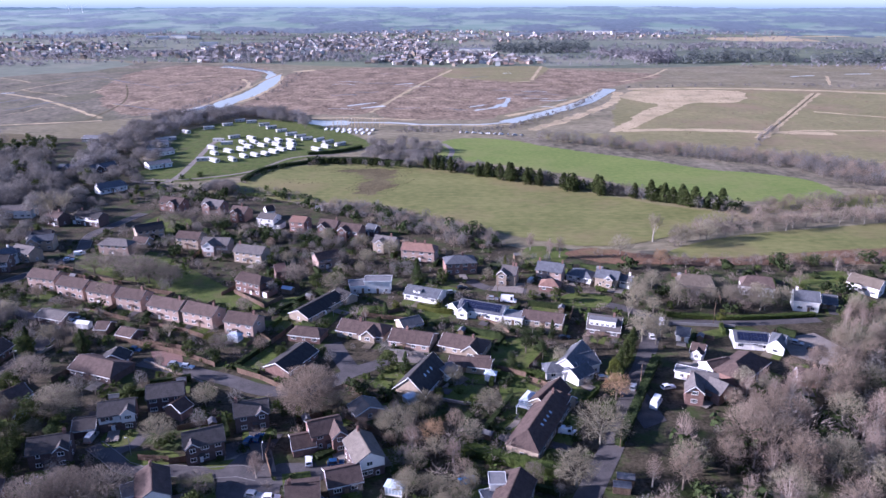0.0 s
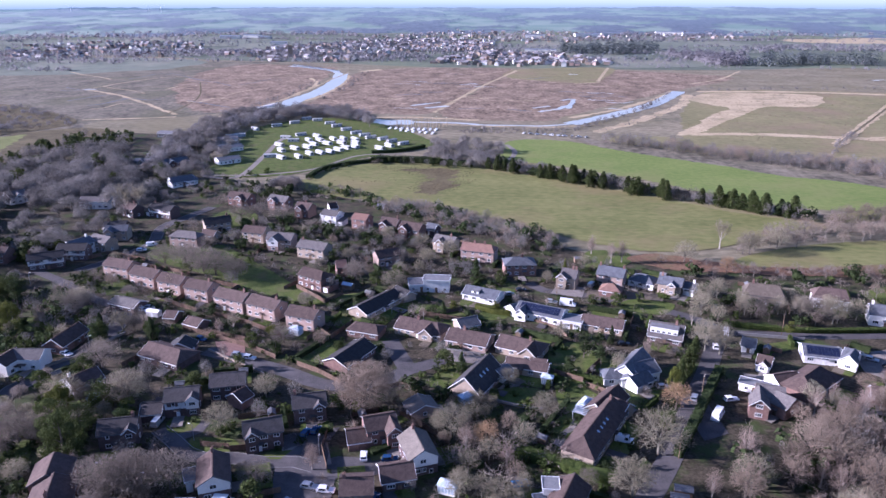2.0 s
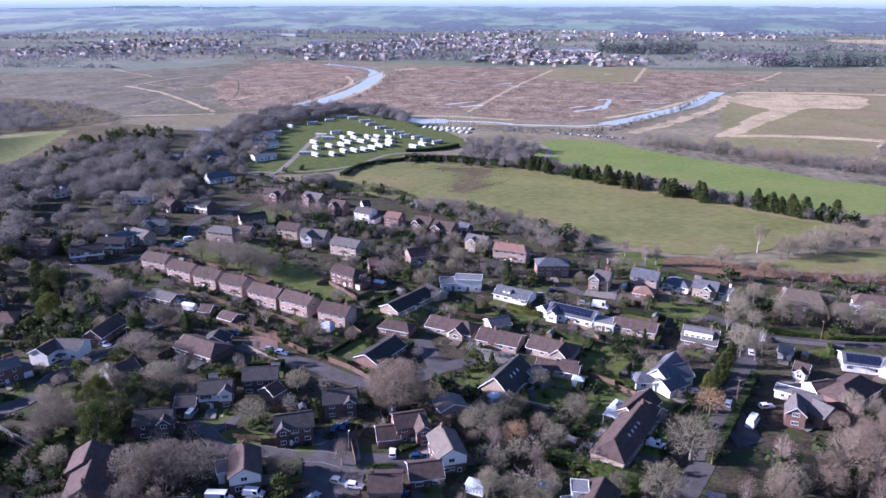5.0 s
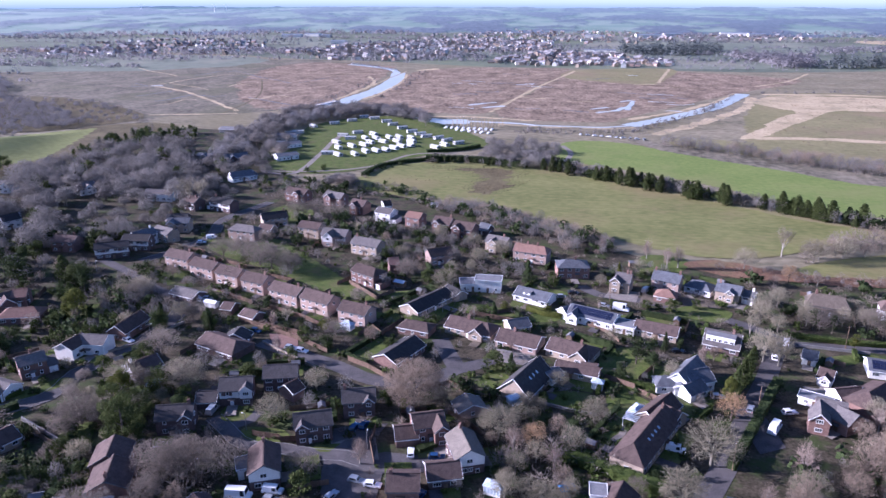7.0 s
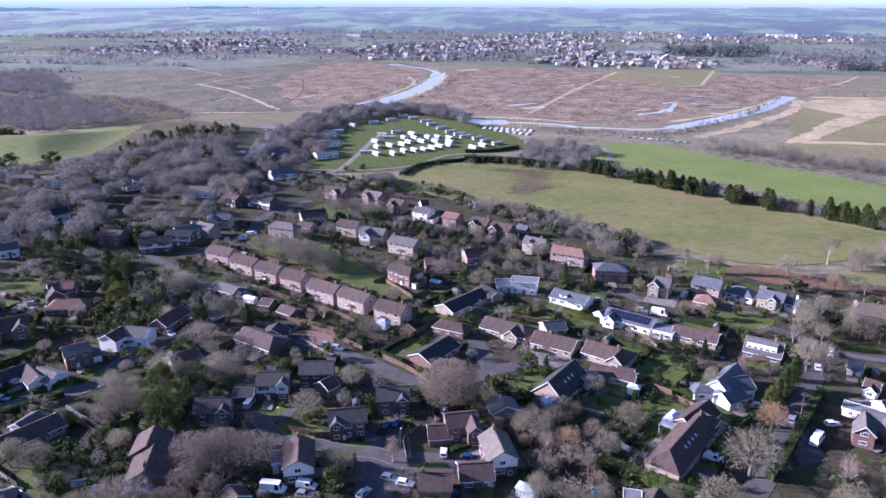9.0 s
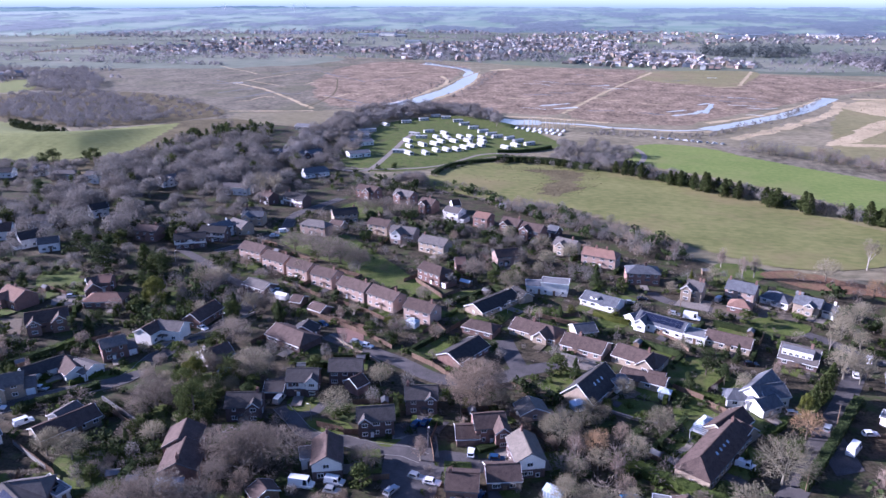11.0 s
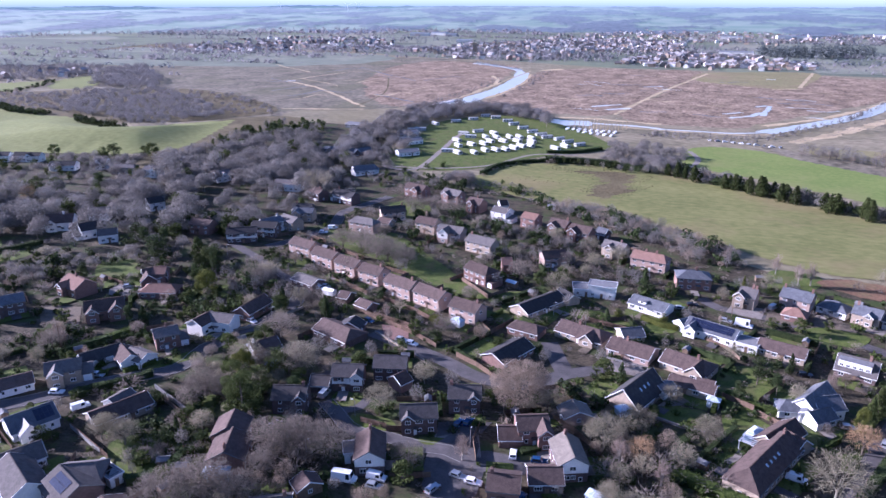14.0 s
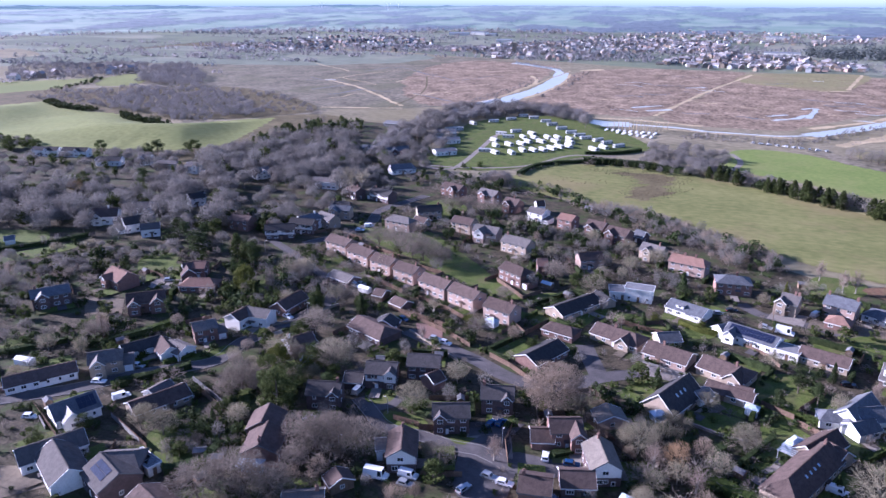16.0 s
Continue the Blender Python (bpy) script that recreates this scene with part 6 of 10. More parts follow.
patch('far_field', [(-2012, 1064), (-1930, 1279), (-1855, 1596), (-1748, 1797), (-1626, 1738), (-1557, 1537), (-1544, 1231), (-1665, 876)], M['grass_hazed'], 0.05, 5.0, 'pale green farmland field in the distance', 'field')
patch('far_field', [(-1456, 682), (-1314, 971), (-1257, 1159), (-1259, 1360), (-1141, 1459), (-1054, 1366), (-1084, 1168), (-1133, 942), (-1245, 648)], M['grass_hazed'], 0.05, 5.0, 'pale green farmland field in the distance', 'field')
patch('far_field', [(-1305, 1036), (-1080, 1018), (-951, 1022), (-856, 1090), (-766, 1215), (-750, 1317), (-937, 1250), (-1052, 1133), (-1226, 1088)], M['grass_hazed'], 0.05, 5.0, 'pale green farmland field in the distance', 'field')
patch('far_field', [(-2294, 1713), (-2340, 1994), (-2117, 1992), (-2030, 1749), (-2061, 1367)], M['grass_hazed'], 0.05, 5.0, 'pale green farmland field in the distance', 'field')
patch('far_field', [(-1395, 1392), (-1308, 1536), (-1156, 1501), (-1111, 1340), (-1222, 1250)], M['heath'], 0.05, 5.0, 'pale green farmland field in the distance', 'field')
patch('far_field', [(-2324, 1379), (-2371, 1771), (-2347, 1882), (-2559, 2006), (-2622, 1559)], M['grass_hazed'], 0.05, 5.0, 'pale green farmland field in the distance', 'field')
patch('far_field', [(355, 1852), (506, 1948), (595, 1899), (542, 1685), (376, 1577), (310, 1685)], M['grass_hazed'], 0.05, 5.0, 'pale farmland field in the distance', 'field')
patch('far_field', [(227, 1513), (342, 1647), (493, 1647), (431, 1399), (291, 1300), (171, 1300)], M['grass_hazed'], 0.05, 5.0, 'pale farmland field in the distance', 'field')
patch('far_field', [(-1183, 3399), (-981, 3824), (-655, 3474), (-723, 2726), (-979, 2632)], M['grass_hazed'], 0.05, 5.0, 'pale farmland field in the distance', 'field')
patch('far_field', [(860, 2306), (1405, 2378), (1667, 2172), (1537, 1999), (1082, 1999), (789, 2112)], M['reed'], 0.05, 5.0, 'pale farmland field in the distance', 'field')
patch('far_field', [(-644, 2937), (-451, 3322), (-320, 2827), (-443, 2542)], M['grass_hazed'], 0.05, 5.0, 'pale farmland field in the distance', 'field')
patch('rough_grass', [(-369, 380), (-388, 433), (-429, 564), (-391, 614), (-348, 595), (-360, 502), (-352, 425), (-337, 365)], M['heath'], 0.04, 2.0, 'rough olive grass beside the hillside meadow', 'field')
patch('rough_grass', [(-867, 443), (-831, 605), (-794, 670), (-705, 742), (-590, 766), (-423, 665), (-426, 588), (-488, 538), (-574, 532), (-679, 555), (-726, 526), (-787, 400)], M['heath'], 0.03, 2.0, 'rough grass between hedges and woods', 'field')

# ---------------------------------------------------------------- hill meadow
HILL = [(-633, 249), (-564, 335), (-522, 371), (-450, 401), (-396, 415), (-376, 440), (-372, 470), (-392, 530), (-412, 592), (-440, 560), (-470, 524), (-494, 512), (-558, 536), (-591, 545), (-640, 552), (-722, 584), (-742, 537), (-814, 466), (-844, 341)]
hill = Build()
xs, ys = [p[0] for p in HILL], [p[1] for p in HILL]
NX, NY = 150, 110


def rise(x, y):
    edge = min((Vector((x, y)) - Vector(p)).length for p in smooth_line(HILL, 12.0, True))
    k = min(1.0, edge / 60)
    return k * k * (3 - 2 * k) * (5.5 + 4.5 * math.sin(x * 0.022 + y * 0.012) + 1.2 * noise.noise((x * 0.02, y * 0.02, 0)))


grid = {}
for j in range(NY):
    for i in range(NX):
        x, y = min(xs) + (max(xs) - min(xs)) * i / (NX - 1), min(ys) + (max(ys) - min(ys)) * j / (NY - 1)
        if inside(x, y, HILL):
            grid[i, j] = len(hill.v)
            hill.v.append((x, y, 0.12 + max(0, rise(x, y))))
for (i, j) in grid:
    if (i + 1, j) in grid and (i, j + 1) in grid and (i + 1, j + 1) in grid:
        hill.f.append((grid[i, j], grid[i + 1, j], grid[i + 1, j + 1], grid[i, j + 1]))
hill_me = hill.mesh("hill_meadow", M["hill_grass"])
for p in hill_me.polygons:
    p.use_smooth = True
tagged(part("hill_meadow", hill_me, None), "rolling pale green hillside meadow", "field", "", "structure")

# ---------------------------------------------------------------- roads
LAYER[0] = 0
def road(pts, width=5.5, verge=True):
    ribbon("road", pts, width, M["asphalt"], 0.09, "narrow grey asphalt village road", "road")
    line = smooth_line(pts, 4.0)
    for q in line:
        BUSY.append((q.x, q.y, width / 2 + 0.4))
    if verge:
        n = len(line)
        for s in (-1, 1):
            b = Build()
            for i, q in enumerate(line):
                d = (line[min(i + 1, n - 1)] - line[max(i - 1, 0)]).normalized()
                m = Vector((-d.y, d.x)) * s
                a, c = q + m * (width / 2 - 0.05), q + m * (width / 2 + 0.12)
                b.v += [(a.x, a.y, 0.06), (a.x, a.y, 0.20), (c.x, c.y, 0.20), (c.x, c.y, 0.04)]
            for i in range(n - 1):
                k = 4 * i
                for j in range(3):
                    b.f.append((k + j, k + j + 1, k + j + 5, k + j + 4) if s < 0 else (k + j, k + j + 4, k + j + 5, k + j + 1))
            tagged(part("kerb", b, M["kerb"]), "pale concrete kerb along the road", "kerb", "", "structure")


road([(31.3, 134.6), (36.5, 144.8), (44.7, 161.2), (55.2, 185.6), (64.0, 204.9), (71.3, 223.3), (76.9, 234.8)], 6.0, False)
road([(77.2, 235.7), (66.5, 247.3), (48.8, 256.4), (31.9, 263.2), (16.3, 266.7), (9.7, 274.6)], 5.0, False)
road([(76.6, 233.8), (89.9, 233.9), (110.2, 233.9), (136.0, 236.9)], 4.5, False)
road([(-98.0, 204.3), (-83.3, 198.8), (-67.3, 192.9), (-53.6, 186.2), (-38.6, 186.9), (-29.7, 197.2), (-17.9, 204.6)], 6.0, False)
road([(-29.5, 197.9), (-34.5, 208.4), (-38.4, 217.3)], 6.0, False)
road([(-92.0, 158.6), (-86.2, 154.2), (-80.6, 149.4), (-76.0, 147.5), (-67.6, 148.0), (-58.6, 147.0), (-51.0, 147.8), (-45.4, 146.2)], 4.4)
road([(-86.2, 154.2), (-84.0, 156.6), (-81.4, 159.0), (-81.2, 164.0)], 3.6, False)
road([(-45.4, 146.2), (-46.6, 140.2), (-47.4, 133.3)], 6.0, False)
road([(-45.4, 146.2), (-40.5, 148.9), (-34.9, 148.9), (-27.9, 149.4)], 4.5, False)
road([(-164.5, 372.6), (-170.9, 351.9), (-175.2, 333.2), (-168.7, 308.3), (-173.8, 288.5), (-182.7, 270.3)], 5.5)
road([(-197.3, 104.6), (-187.3, 117.5), (-174.0, 129.2), (-161.0, 144.9), (-145.3, 160.2), (-145.7, 175.1), (-141.2, 185.0), (-137.7, 202.9), (-137.5, 220.7), (-145.1, 240.3)], 6.0)
road([(-141.9, 234.8), (-158.4, 241.8), (-179.3, 256.2), (-200.7, 269.0)], 4.5, False)
R = random.Random(4)
patch("drive", [(-40.7, 150.0), (-28.2, 151.7), (-26.1, 146.7), (-39.8, 145.6)], M['asphalt'], 0.10, 0, 'asphalt shared drive between houses', "drive", False)
patch("drive", [(-57.3, 155.9), (-45.2, 157.1), (-41.4, 146.7), (-53.7, 146.2)], M['paving'], 0.10, 0, 'pale paved forecourt by the road', "drive", False)
patch("drive", [(-158.8, 95.9), (-149.7, 99.7), (-140.5, 95.2), (-149.7, 84.8)], M['gravel'], 0.10, 0, 'golden gravel forecourt', "drive", False)
patch("drive", [(-226.9, 183.2), (-210.5, 187.1), (-199.5, 174.8), (-213.9, 171.5)], M['gravel'], 0.10, 0, 'tan gravel drive', "drive", False)
patch("drive", [(-220.3, 212.2), (-201.8, 215.0), (-193.3, 203.5), (-209.9, 199.7)], M['paving'], 0.10, 0, 'grey paved yard between red brick houses', "drive", False)
patch("drive", [(21.3, 272.8), (32.8, 271.6), (30.5, 260.8), (18.4, 263.7)], M['paving'], 0.10, 0, 'paved yard in front of a house', "drive", False)
patch("drive", [(33.7, 269.7), (50.5, 266.8), (48.0, 258.1), (31.7, 260.9)], M['gravel'], 0.10, 0, 'gravel yard in front of a house', "drive", False)
patch("drive", [(48.7, 269.8), (64.2, 266.8), (60.2, 258.1), (44.9, 259.8)], M['gravel'], 0.10, 0, 'gravel drive between lawns', "drive", False)
patch("drive", [(-16.7, 213.3), (-3.5, 210.5), (-5.2, 202.8), (-17.9, 204.6)], M['paving'], 0.10, 0, 'paved front garden with low walls', "drive", False)
patch("drive", [(-1.4, 187.8), (2.5, 194.4), (8.4, 193.8), (4.8, 190.2)], M['paving'], 0.10, 0, 'pale paved patio', "drive", False)
patch("drive", [(74.9, 204.9), (91.6, 201.2), (88.0, 187.4), (74.5, 187.3)], M['paving'], 0.10, 0, 'paved yard amid a cluster of buildings', "drive", False)
patch("drive", [(50.9, 187.2), (59.3, 187.3), (61.2, 170.6), (53.9, 166.5)], M['asphalt'], 0.10, 0, 'paved drive beside a tall hedge', "drive", False)
patch("drive", [(114.8, 221.3), (128.6, 225.7), (133.6, 213.0), (122.1, 201.3), (113.0, 208.9)], M['paving'], 0.10, 0, 'paved drive beside a white house', "drive", False)

patch("yard", [(-97.7, 211.0), (-88.0, 213.1), (-83.5, 201.4), (-92.0, 201.1)], M["brick"], 0.12, 0, "worn orange brick paved yard", "drive", False)
patch("court", [(-55.7, 147.5), (-52.5, 154.5), (-46.2, 157.3), (-43.6, 152.2), (-43.1, 147.3), (-37.3, 148.7), (-25.5, 153.1), (-24.6, 150.0), (-29.9, 144.5), (-39.5, 142.3), (-38.7, 133.2), (-44.0, 128.0), (-49.8, 129.0), (-53.1, 134.4), (-55.6, 145.7)], M["asphalt"], 0.11, 0, "worn mauve-grey tarmac court between estate houses", "drive", False)
patch("drive", [(-57.4, 159.1), (-43.4, 164.0), (-44.8, 157.8), (-52.1, 155.1), (-55.6, 152.3)], M["asphalt"], 0.12, 0, "grey tarmac drive in front of a brick house", "drive", False)

# ---------------------------------------------------------------- lawns
patch("lawn", [(-167.2, 305.2), (-138.4, 310.7), (-113.2, 290.8), (-82.6, 260.5), (-67.3, 245.3), (-88.1, 249.4), (-121.9, 269.2), (-155.7, 286.5)], M["lawn"], 0.07, 0.4, "mown green garden lawn", "lawn")
patch("lawn", [(-3.6, 182.6), (-1.6, 187.4), (4.8, 190.0), (12.2, 188.9), (10.5, 183.0), (5.7, 179.5)], M["lawn"], 0.07, 0.4, "mown green garden lawn", "lawn")
patch("lawn", [(18.0, 199.2), (25.4, 201.8), (24.4, 183.9), (18.0, 177.1), (16.3, 187.1)], M["lawn"], 0.07, 0.4, "mown green garden lawn", "lawn")
patch("lawn", [(15.5, 215.8), (26.5, 221.0), (32.1, 204.8), (17.2, 200.3)], M["lawn"], 0.07, 0.4, "mown green garden lawn", "lawn")
patch("lawn", [(-91.3, 161.7), (-90.6, 165.3), (-85.2, 167.4), (-82.6, 163.6), (-83.2, 158.9), (-88.2, 157.5)], M["lawn"], 0.07, 0.4, "mown green garden lawn", "lawn")
patch("lawn", [(-81.6, 153.4), (-80.1, 156.1), (-70.0, 155.9), (-67.3, 151.3), (-77.3, 149.8)], M["lawn"], 0.07, 0.4, "mown green garden lawn", "lawn")
patch("lawn", [(-167.8, 255.7), (-160.0, 262.6), (-153.7, 259.1), (-155.8, 246.5)], M["lawn"], 0.07, 0.4, "mown green garden lawn", "lawn")
patch("lawn", [(144.6, 278.2), (170.1, 286.2), (164.0, 266.0), (144.1, 262.4)], M["lawn"], 0.07, 0.4, "mown green garden lawn", "lawn")
patch("lawn", [(85.8, 224.7), (102.7, 230.2), (103.3, 226.5), (86.9, 219.0)], M["lawn"], 0.07, 0.4, "mown green garden lawn", "lawn")
patch("lawn", [(-135.3, 121.6), (-127.1, 130.9), (-113.7, 123.7), (-117.0, 110.9), (-127.0, 112.9)], M["lawn"], 0.07, 0.4, "mown green garden lawn", "lawn")
patch("lawn", [(-346.5, 219.9), (-312.1, 236.4), (-296.3, 217.1), (-319.3, 200.6)], M["lawn"], 0.07, 0.4, "mown green garden lawn", "lawn")
patch("lawn", [(-297.5, 206.5), (-287.2, 228.0), (-278.0, 223.1), (-287.1, 201.2)], M["lawn"], 0.07, 0.4, "mown green garden lawn", "lawn")
patch("lawn", [(-221.7, 145.6), (-212.5, 149.5), (-209.2, 145.4), (-216.6, 139.7)], M["lawn"], 0.07, 0.4, "mown green garden lawn", "lawn")
patch("lawn", [(-223.5, 225.6), (-207.2, 221.2), (-204.8, 211.7), (-220.3, 212.2)], M["lawn"], 0.07, 0.4, "mown green garden lawn", "lawn")
patch("lawn", [(-181.4, 218.2), (-165.0, 226.4), (-159.1, 217.8), (-175.9, 207.6)], M["lawn"], 0.07, 0.4, "mown green garden lawn", "lawn")
patch("lawn", [(-67.2, 252.1), (-55.2, 257.7), (-57.1, 245.3), (-67.2, 243.2)], M["lawn"], 0.07, 0.4, "mown green garden lawn", "lawn")
patch("lawn", [(-40.7, 249.5), (-21.1, 247.0), (-14.3, 239.3), (-30.9, 239.3)], M["lawn"], 0.07, 0.4, "mown green garden lawn", "lawn")
patch("lawn", [(-10.4, 247.0), (0.3, 249.7), (1.3, 239.4), (-8.0, 236.9)], M["lawn"], 0.07, 0.4, "mown green garden lawn", "lawn")
patch("lawn", [(-60.0, 239.2), (-40.7, 249.5), (-39.2, 239.3), (-45.1, 225.1), (-58.9, 225.1)], M["lawn"], 0.07, 0.4, "mown green garden lawn", "lawn")
patch("lawn", [(49.6, 260.9), (64.6, 258.1), (58.0, 247.2), (43.8, 252.5)], M["lawn"], 0.07, 0.4, "mown green garden lawn", "lawn")
patch("lawn", [(-17.5, 199.0), (-5.1, 200.9), (-6.7, 193.8), (-17.1, 193.0)], M["lawn"], 0.07, 0.4, "mown green garden lawn", "lawn")
patch("lawn", [(-59.4, 151.1), (-50.0, 153.0), (-49.4, 150.7), (-57.2, 148.4)], M["lawn"], 0.07, 0.4, "mown green garden lawn", "lawn")
patch("lawn", [(37.4, 315.2), (55.9, 315.3), (53.5, 299.9), (35.5, 285.8)], M["lawn"], 0.07, 0.4, "mown green garden lawn", "lawn")
patch("lawn", [(-128.6, 144.8), (-122.9, 150.6), (-116.5, 136.9), (-121.4, 133.3)], M["lawn"], 0.07, 0.4, "mown green garden lawn", "lawn")
patch("lawn", [(-34.9, 153.1), (-27.8, 158.4), (-25.7, 156.0), (-32.5, 151.7)], M["lawn"], 0.07, 0.4, "mown green garden lawn", "lawn")
patch("lawn", [(-155.8, 159.1), (-149.1, 170.5), (-143.6, 169.3), (-152.0, 157.4)], M["lawn"], 0.07, 0.4, "mown green garden lawn", "lawn")
patch("lawn", [(-156.9, 350.0), (-149.8, 370.4), (-132.3, 355.0), (-135.1, 322.9)], M["lawn"], 0.07, 0.4, "mown green garden lawn", "lawn")

patch("lawn", [(-238.8, 225.0), (-227.9, 235.8), (-215.9, 215.7), (-223.4, 209.1)], M["lawn"], 0.07, 0.4, "mown green garden lawn", "lawn")

# ---------------------------------------------------------------- houses
house(-161.1, 267.9, -16.0, 13.0, 7.5, storeys=2, e=5.0, r=7.2, chim=(0.8,), wall='brick_pink', roof='tile_brown', label='two-storey pink brick terraced house under a brown tiled roof', name='terraced_house', category='terraced house')
house(-145.0, 259.2, -19.9, 13.3, 7.5, storeys=2, e=5.0, r=7.2, chim=(0.8,), wall='brick_pink', roof='tile_brown', label='two-storey pink brick terraced house under a brown tiled roof', name='terraced_house', category='terraced house')
house(-130.8, 253.1, -18.7, 11.8, 7.5, storeys=2, e=5.0, r=7.2, chim=(0.8,), wall='brick_pink', roof='tile_brown', label='two-storey pink brick terraced house under a brown tiled roof', name='terraced_house', category='terraced house')
house(-117.5, 247.8, -16.5, 10.9, 7.5, storeys=2, e=5.0, r=7.2, chim=(0.8,), wall='brick_pink', roof='tile_brown', label='two-storey pink brick terraced house under a brown tiled roof', name='terraced_house', category='terraced house')
house(-101.1, 239.2, -20.7, 13.9, 7.5, storeys=2, e=5.0, r=7.2, chim=(0.8,), wall='brick_pink', roof='tile_brown', label='two-storey pink brick terraced house under a brown tiled roof', name='terraced_house', category='terraced house')
house(-86.8, 233.9, -23.0, 13.3, 7.5, storeys=2, e=5.0, r=7.2, chim=(0.8,), wall='brick_pink', roof='tile_brown', label='two-storey pink brick terraced house under a brown tiled roof', name='terraced_house', category='terraced house')
house(-70.3, 226.3, -17.9, 11.5, 7.5, storeys=2, e=5.0, r=7.2, chim=(0.8,), wall='brick_pink', roof='tile_brown', label='two-storey pink brick terraced house under a brown tiled roof', name='terraced_house', category='terraced house')
house(-150.3, 308.1, -9.6, 14.6, 7.0, storeys=2, e=5.0, r=7.0, hip=(2.5, 2.5), wall='brick_pink', roof='tile_grey', label='pale pink brick house under a grey hipped roof')
house(-145.1, 331.1, 34.6, 12.4, 8.0, storeys=2, e=5.0, r=7.2, wall='brick_buff', roof='tile_dark', chim=(0.9,), label='cream gabled house with a dark slate roof')
house(-143.3, 318.5, -12.4, 7.1, 6.0, storeys=1, e=2.5, r=4.4, wall='brick_buff', roof='tile_brown', name='garage_block', category='garage', plain=True, label='low garage with a brown pitched roof')
house(-120.0, 318.1, -12.3, 11.3, 7.5, storeys=2, e=5.0, r=7.2, wall='brick_buff', roof='tile_brown', label='cream brick house with a brown tiled roof')
house(-104.7, 309.3, -7.1, 12.3, 7.5, storeys=2, e=5.0, r=7.2, wall='brick_pink', upper='render', roof='tile_grey', label='white boarded house with a grey roof and low extension', wing=(-1.5, 5, 3))
house(-86.1, 298.2, -18.5, 13.8, 7.5, storeys=2, e=5.0, r=7.2, wall='brick_buff', roof='tile_grey', label='cream brick house with a grey tiled roof', chim=(-0.9,))
house(-183.0, 352.7, -19.4, 14.9, 7.0, storeys=2, e=5.0, r=7.0, wall='brick_dark', upper='render', roof='tile_dark', label='white fronted house on the far side of the road', garage='left', chim=(-0.8,))
house(-200.8, 352.7, -28.1, 10.3, 7.0, storeys=2, e=5.0, r=7.0, wall='brick_dark', roof='tile_brown', label='brick house among trees', chim=(0.5,))
house(-192.0, 320.2, 14.4, 10.0, 7.0, storeys=2, e=5.0, r=7.0, wall='brick_dark', upper='render', roof='tile_dark', label='house with a white gable and dark slate roof', chim=(-0.7,), wing=(-3, 4, 1.5))
house(-186.6, 298.5, -22.5, 11.3, 7.0, storeys=2, e=5.0, r=7.0, wall='brick_buff', roof='tile_grey', label='gabled house of pale brick by the road')
house(-193.1, 285.8, 6.4, 12.5, 7.0, storeys=2, e=5.0, r=7.0, wall='brick_dark', upper='render', roof='tile_dark', label='white house with grey roof by the road')
house(-150.0, 379.4, -19.2, 13.7, 7.5, storeys=2, e=5.0, r=7.2, wall='brick', roof='tile_brown', label='red brick house with white windows', wing=(2, 4, 1.5))
house(-126.1, 374.8, -19.0, 11.9, 7.5, storeys=2, e=5.0, r=7.2, wall='brick', roof='tile_grey', label='gabled brick house beside the pasture', wing=(-2, 4, 1.5))
house(-107.9, 361.1, -18.0, 8.6, 8.0, storeys=2, e=5.0, r=7.4, wall='brick', roof='tile_brown', label='red brick house with a timbered gable', wing=(-1, 4, 1.5), chim=(0.2,))
house(-90.3, 349.4, -20.0, 9.2, 7.5, storeys=2, e=5.0, r=7.0, wall='render', roof='tile_grey', label='bright white rendered house under a brown-grey roof', garage='right')
house(-73.4, 343.9, -18.0, 8.1, 8.0, storeys=2, e=5.0, r=7.0, wall='brick', roof='tile_red', label='orange brick house with white bay windows')
house(-94.1, 365.3, 31.0, 4.0, 6.0, storeys=2, e=4.2, r=6.4, wall='render', roof='tile_brown', label='small white gabled house')
house(-57.3, 336.8, -17.0, 9.3, 8.0, storeys=2, e=5.0, r=7.4, wall='brick', roof='tile_brown', label='brick house with front gables', wing=(-2, 4, 1.6), chim=(0.9,))
house(-45.7, 330.2, -20.0, 10.9, 8.0, storeys=2, e=5.0, r=7.4, wall='brick', roof='tile_brown', label='brown brick house with a dark side roof', wing=(-2.5, 4.5, 1.6))
house(-36.2, 336.1, -27.9, 5.3, 6.0, storeys=1, e=3.0, r=5.3, wall='brick_dark', roof='slate', label='low dark roofed house among trees')
house(-27.5, 311.6, -22.0, 10.3, 7.0, storeys=2, e=5.0, r=7.2, wall='brick_buff', roof='tile_grey', label='grey gabled house behind bare trees', wing=(-1, 4, 1.5), chim=(0.6,))
house(-11.6, 301.3, -13.7, 15.1, 8.0, storeys=2, e=5.0, r=7.2, hip=(0, 2), wall='brick_pink', roof='tile_red', chim=(-0.3, 0.35), label='pink house with red-brown tiles and two chimneys')
house(-76.2, 263.6, -28.9, 12.7, 8.0, storeys=2, e=5.0, r=7.0, hip=(0, 2.5), wall='brick', roof='tile_brown', label='brick house with a brown hipped roof by the green', garage='right')
house(-69.0, 276.8, 22.7, 4.0, 6.0, storeys=2, e=4.4, r=6.4, wall='brick', roof='tile_red', label='small red brick gabled house')
house(-52.0, 291.9, 32.3, 10.4, 7.0, storeys=2, e=4.6, r=6.8, wall='brick_pink', roof='tile_brown', label='pink gabled house with a dark roof')
house(-47.8, 243.3, 59.5, 20.8, 9.0, storeys=1, e=2.5, r=4.6, wall='brick_buff', roof='tile_dark', label='long bungalow with a dark roof and white verges', name='bungalow')
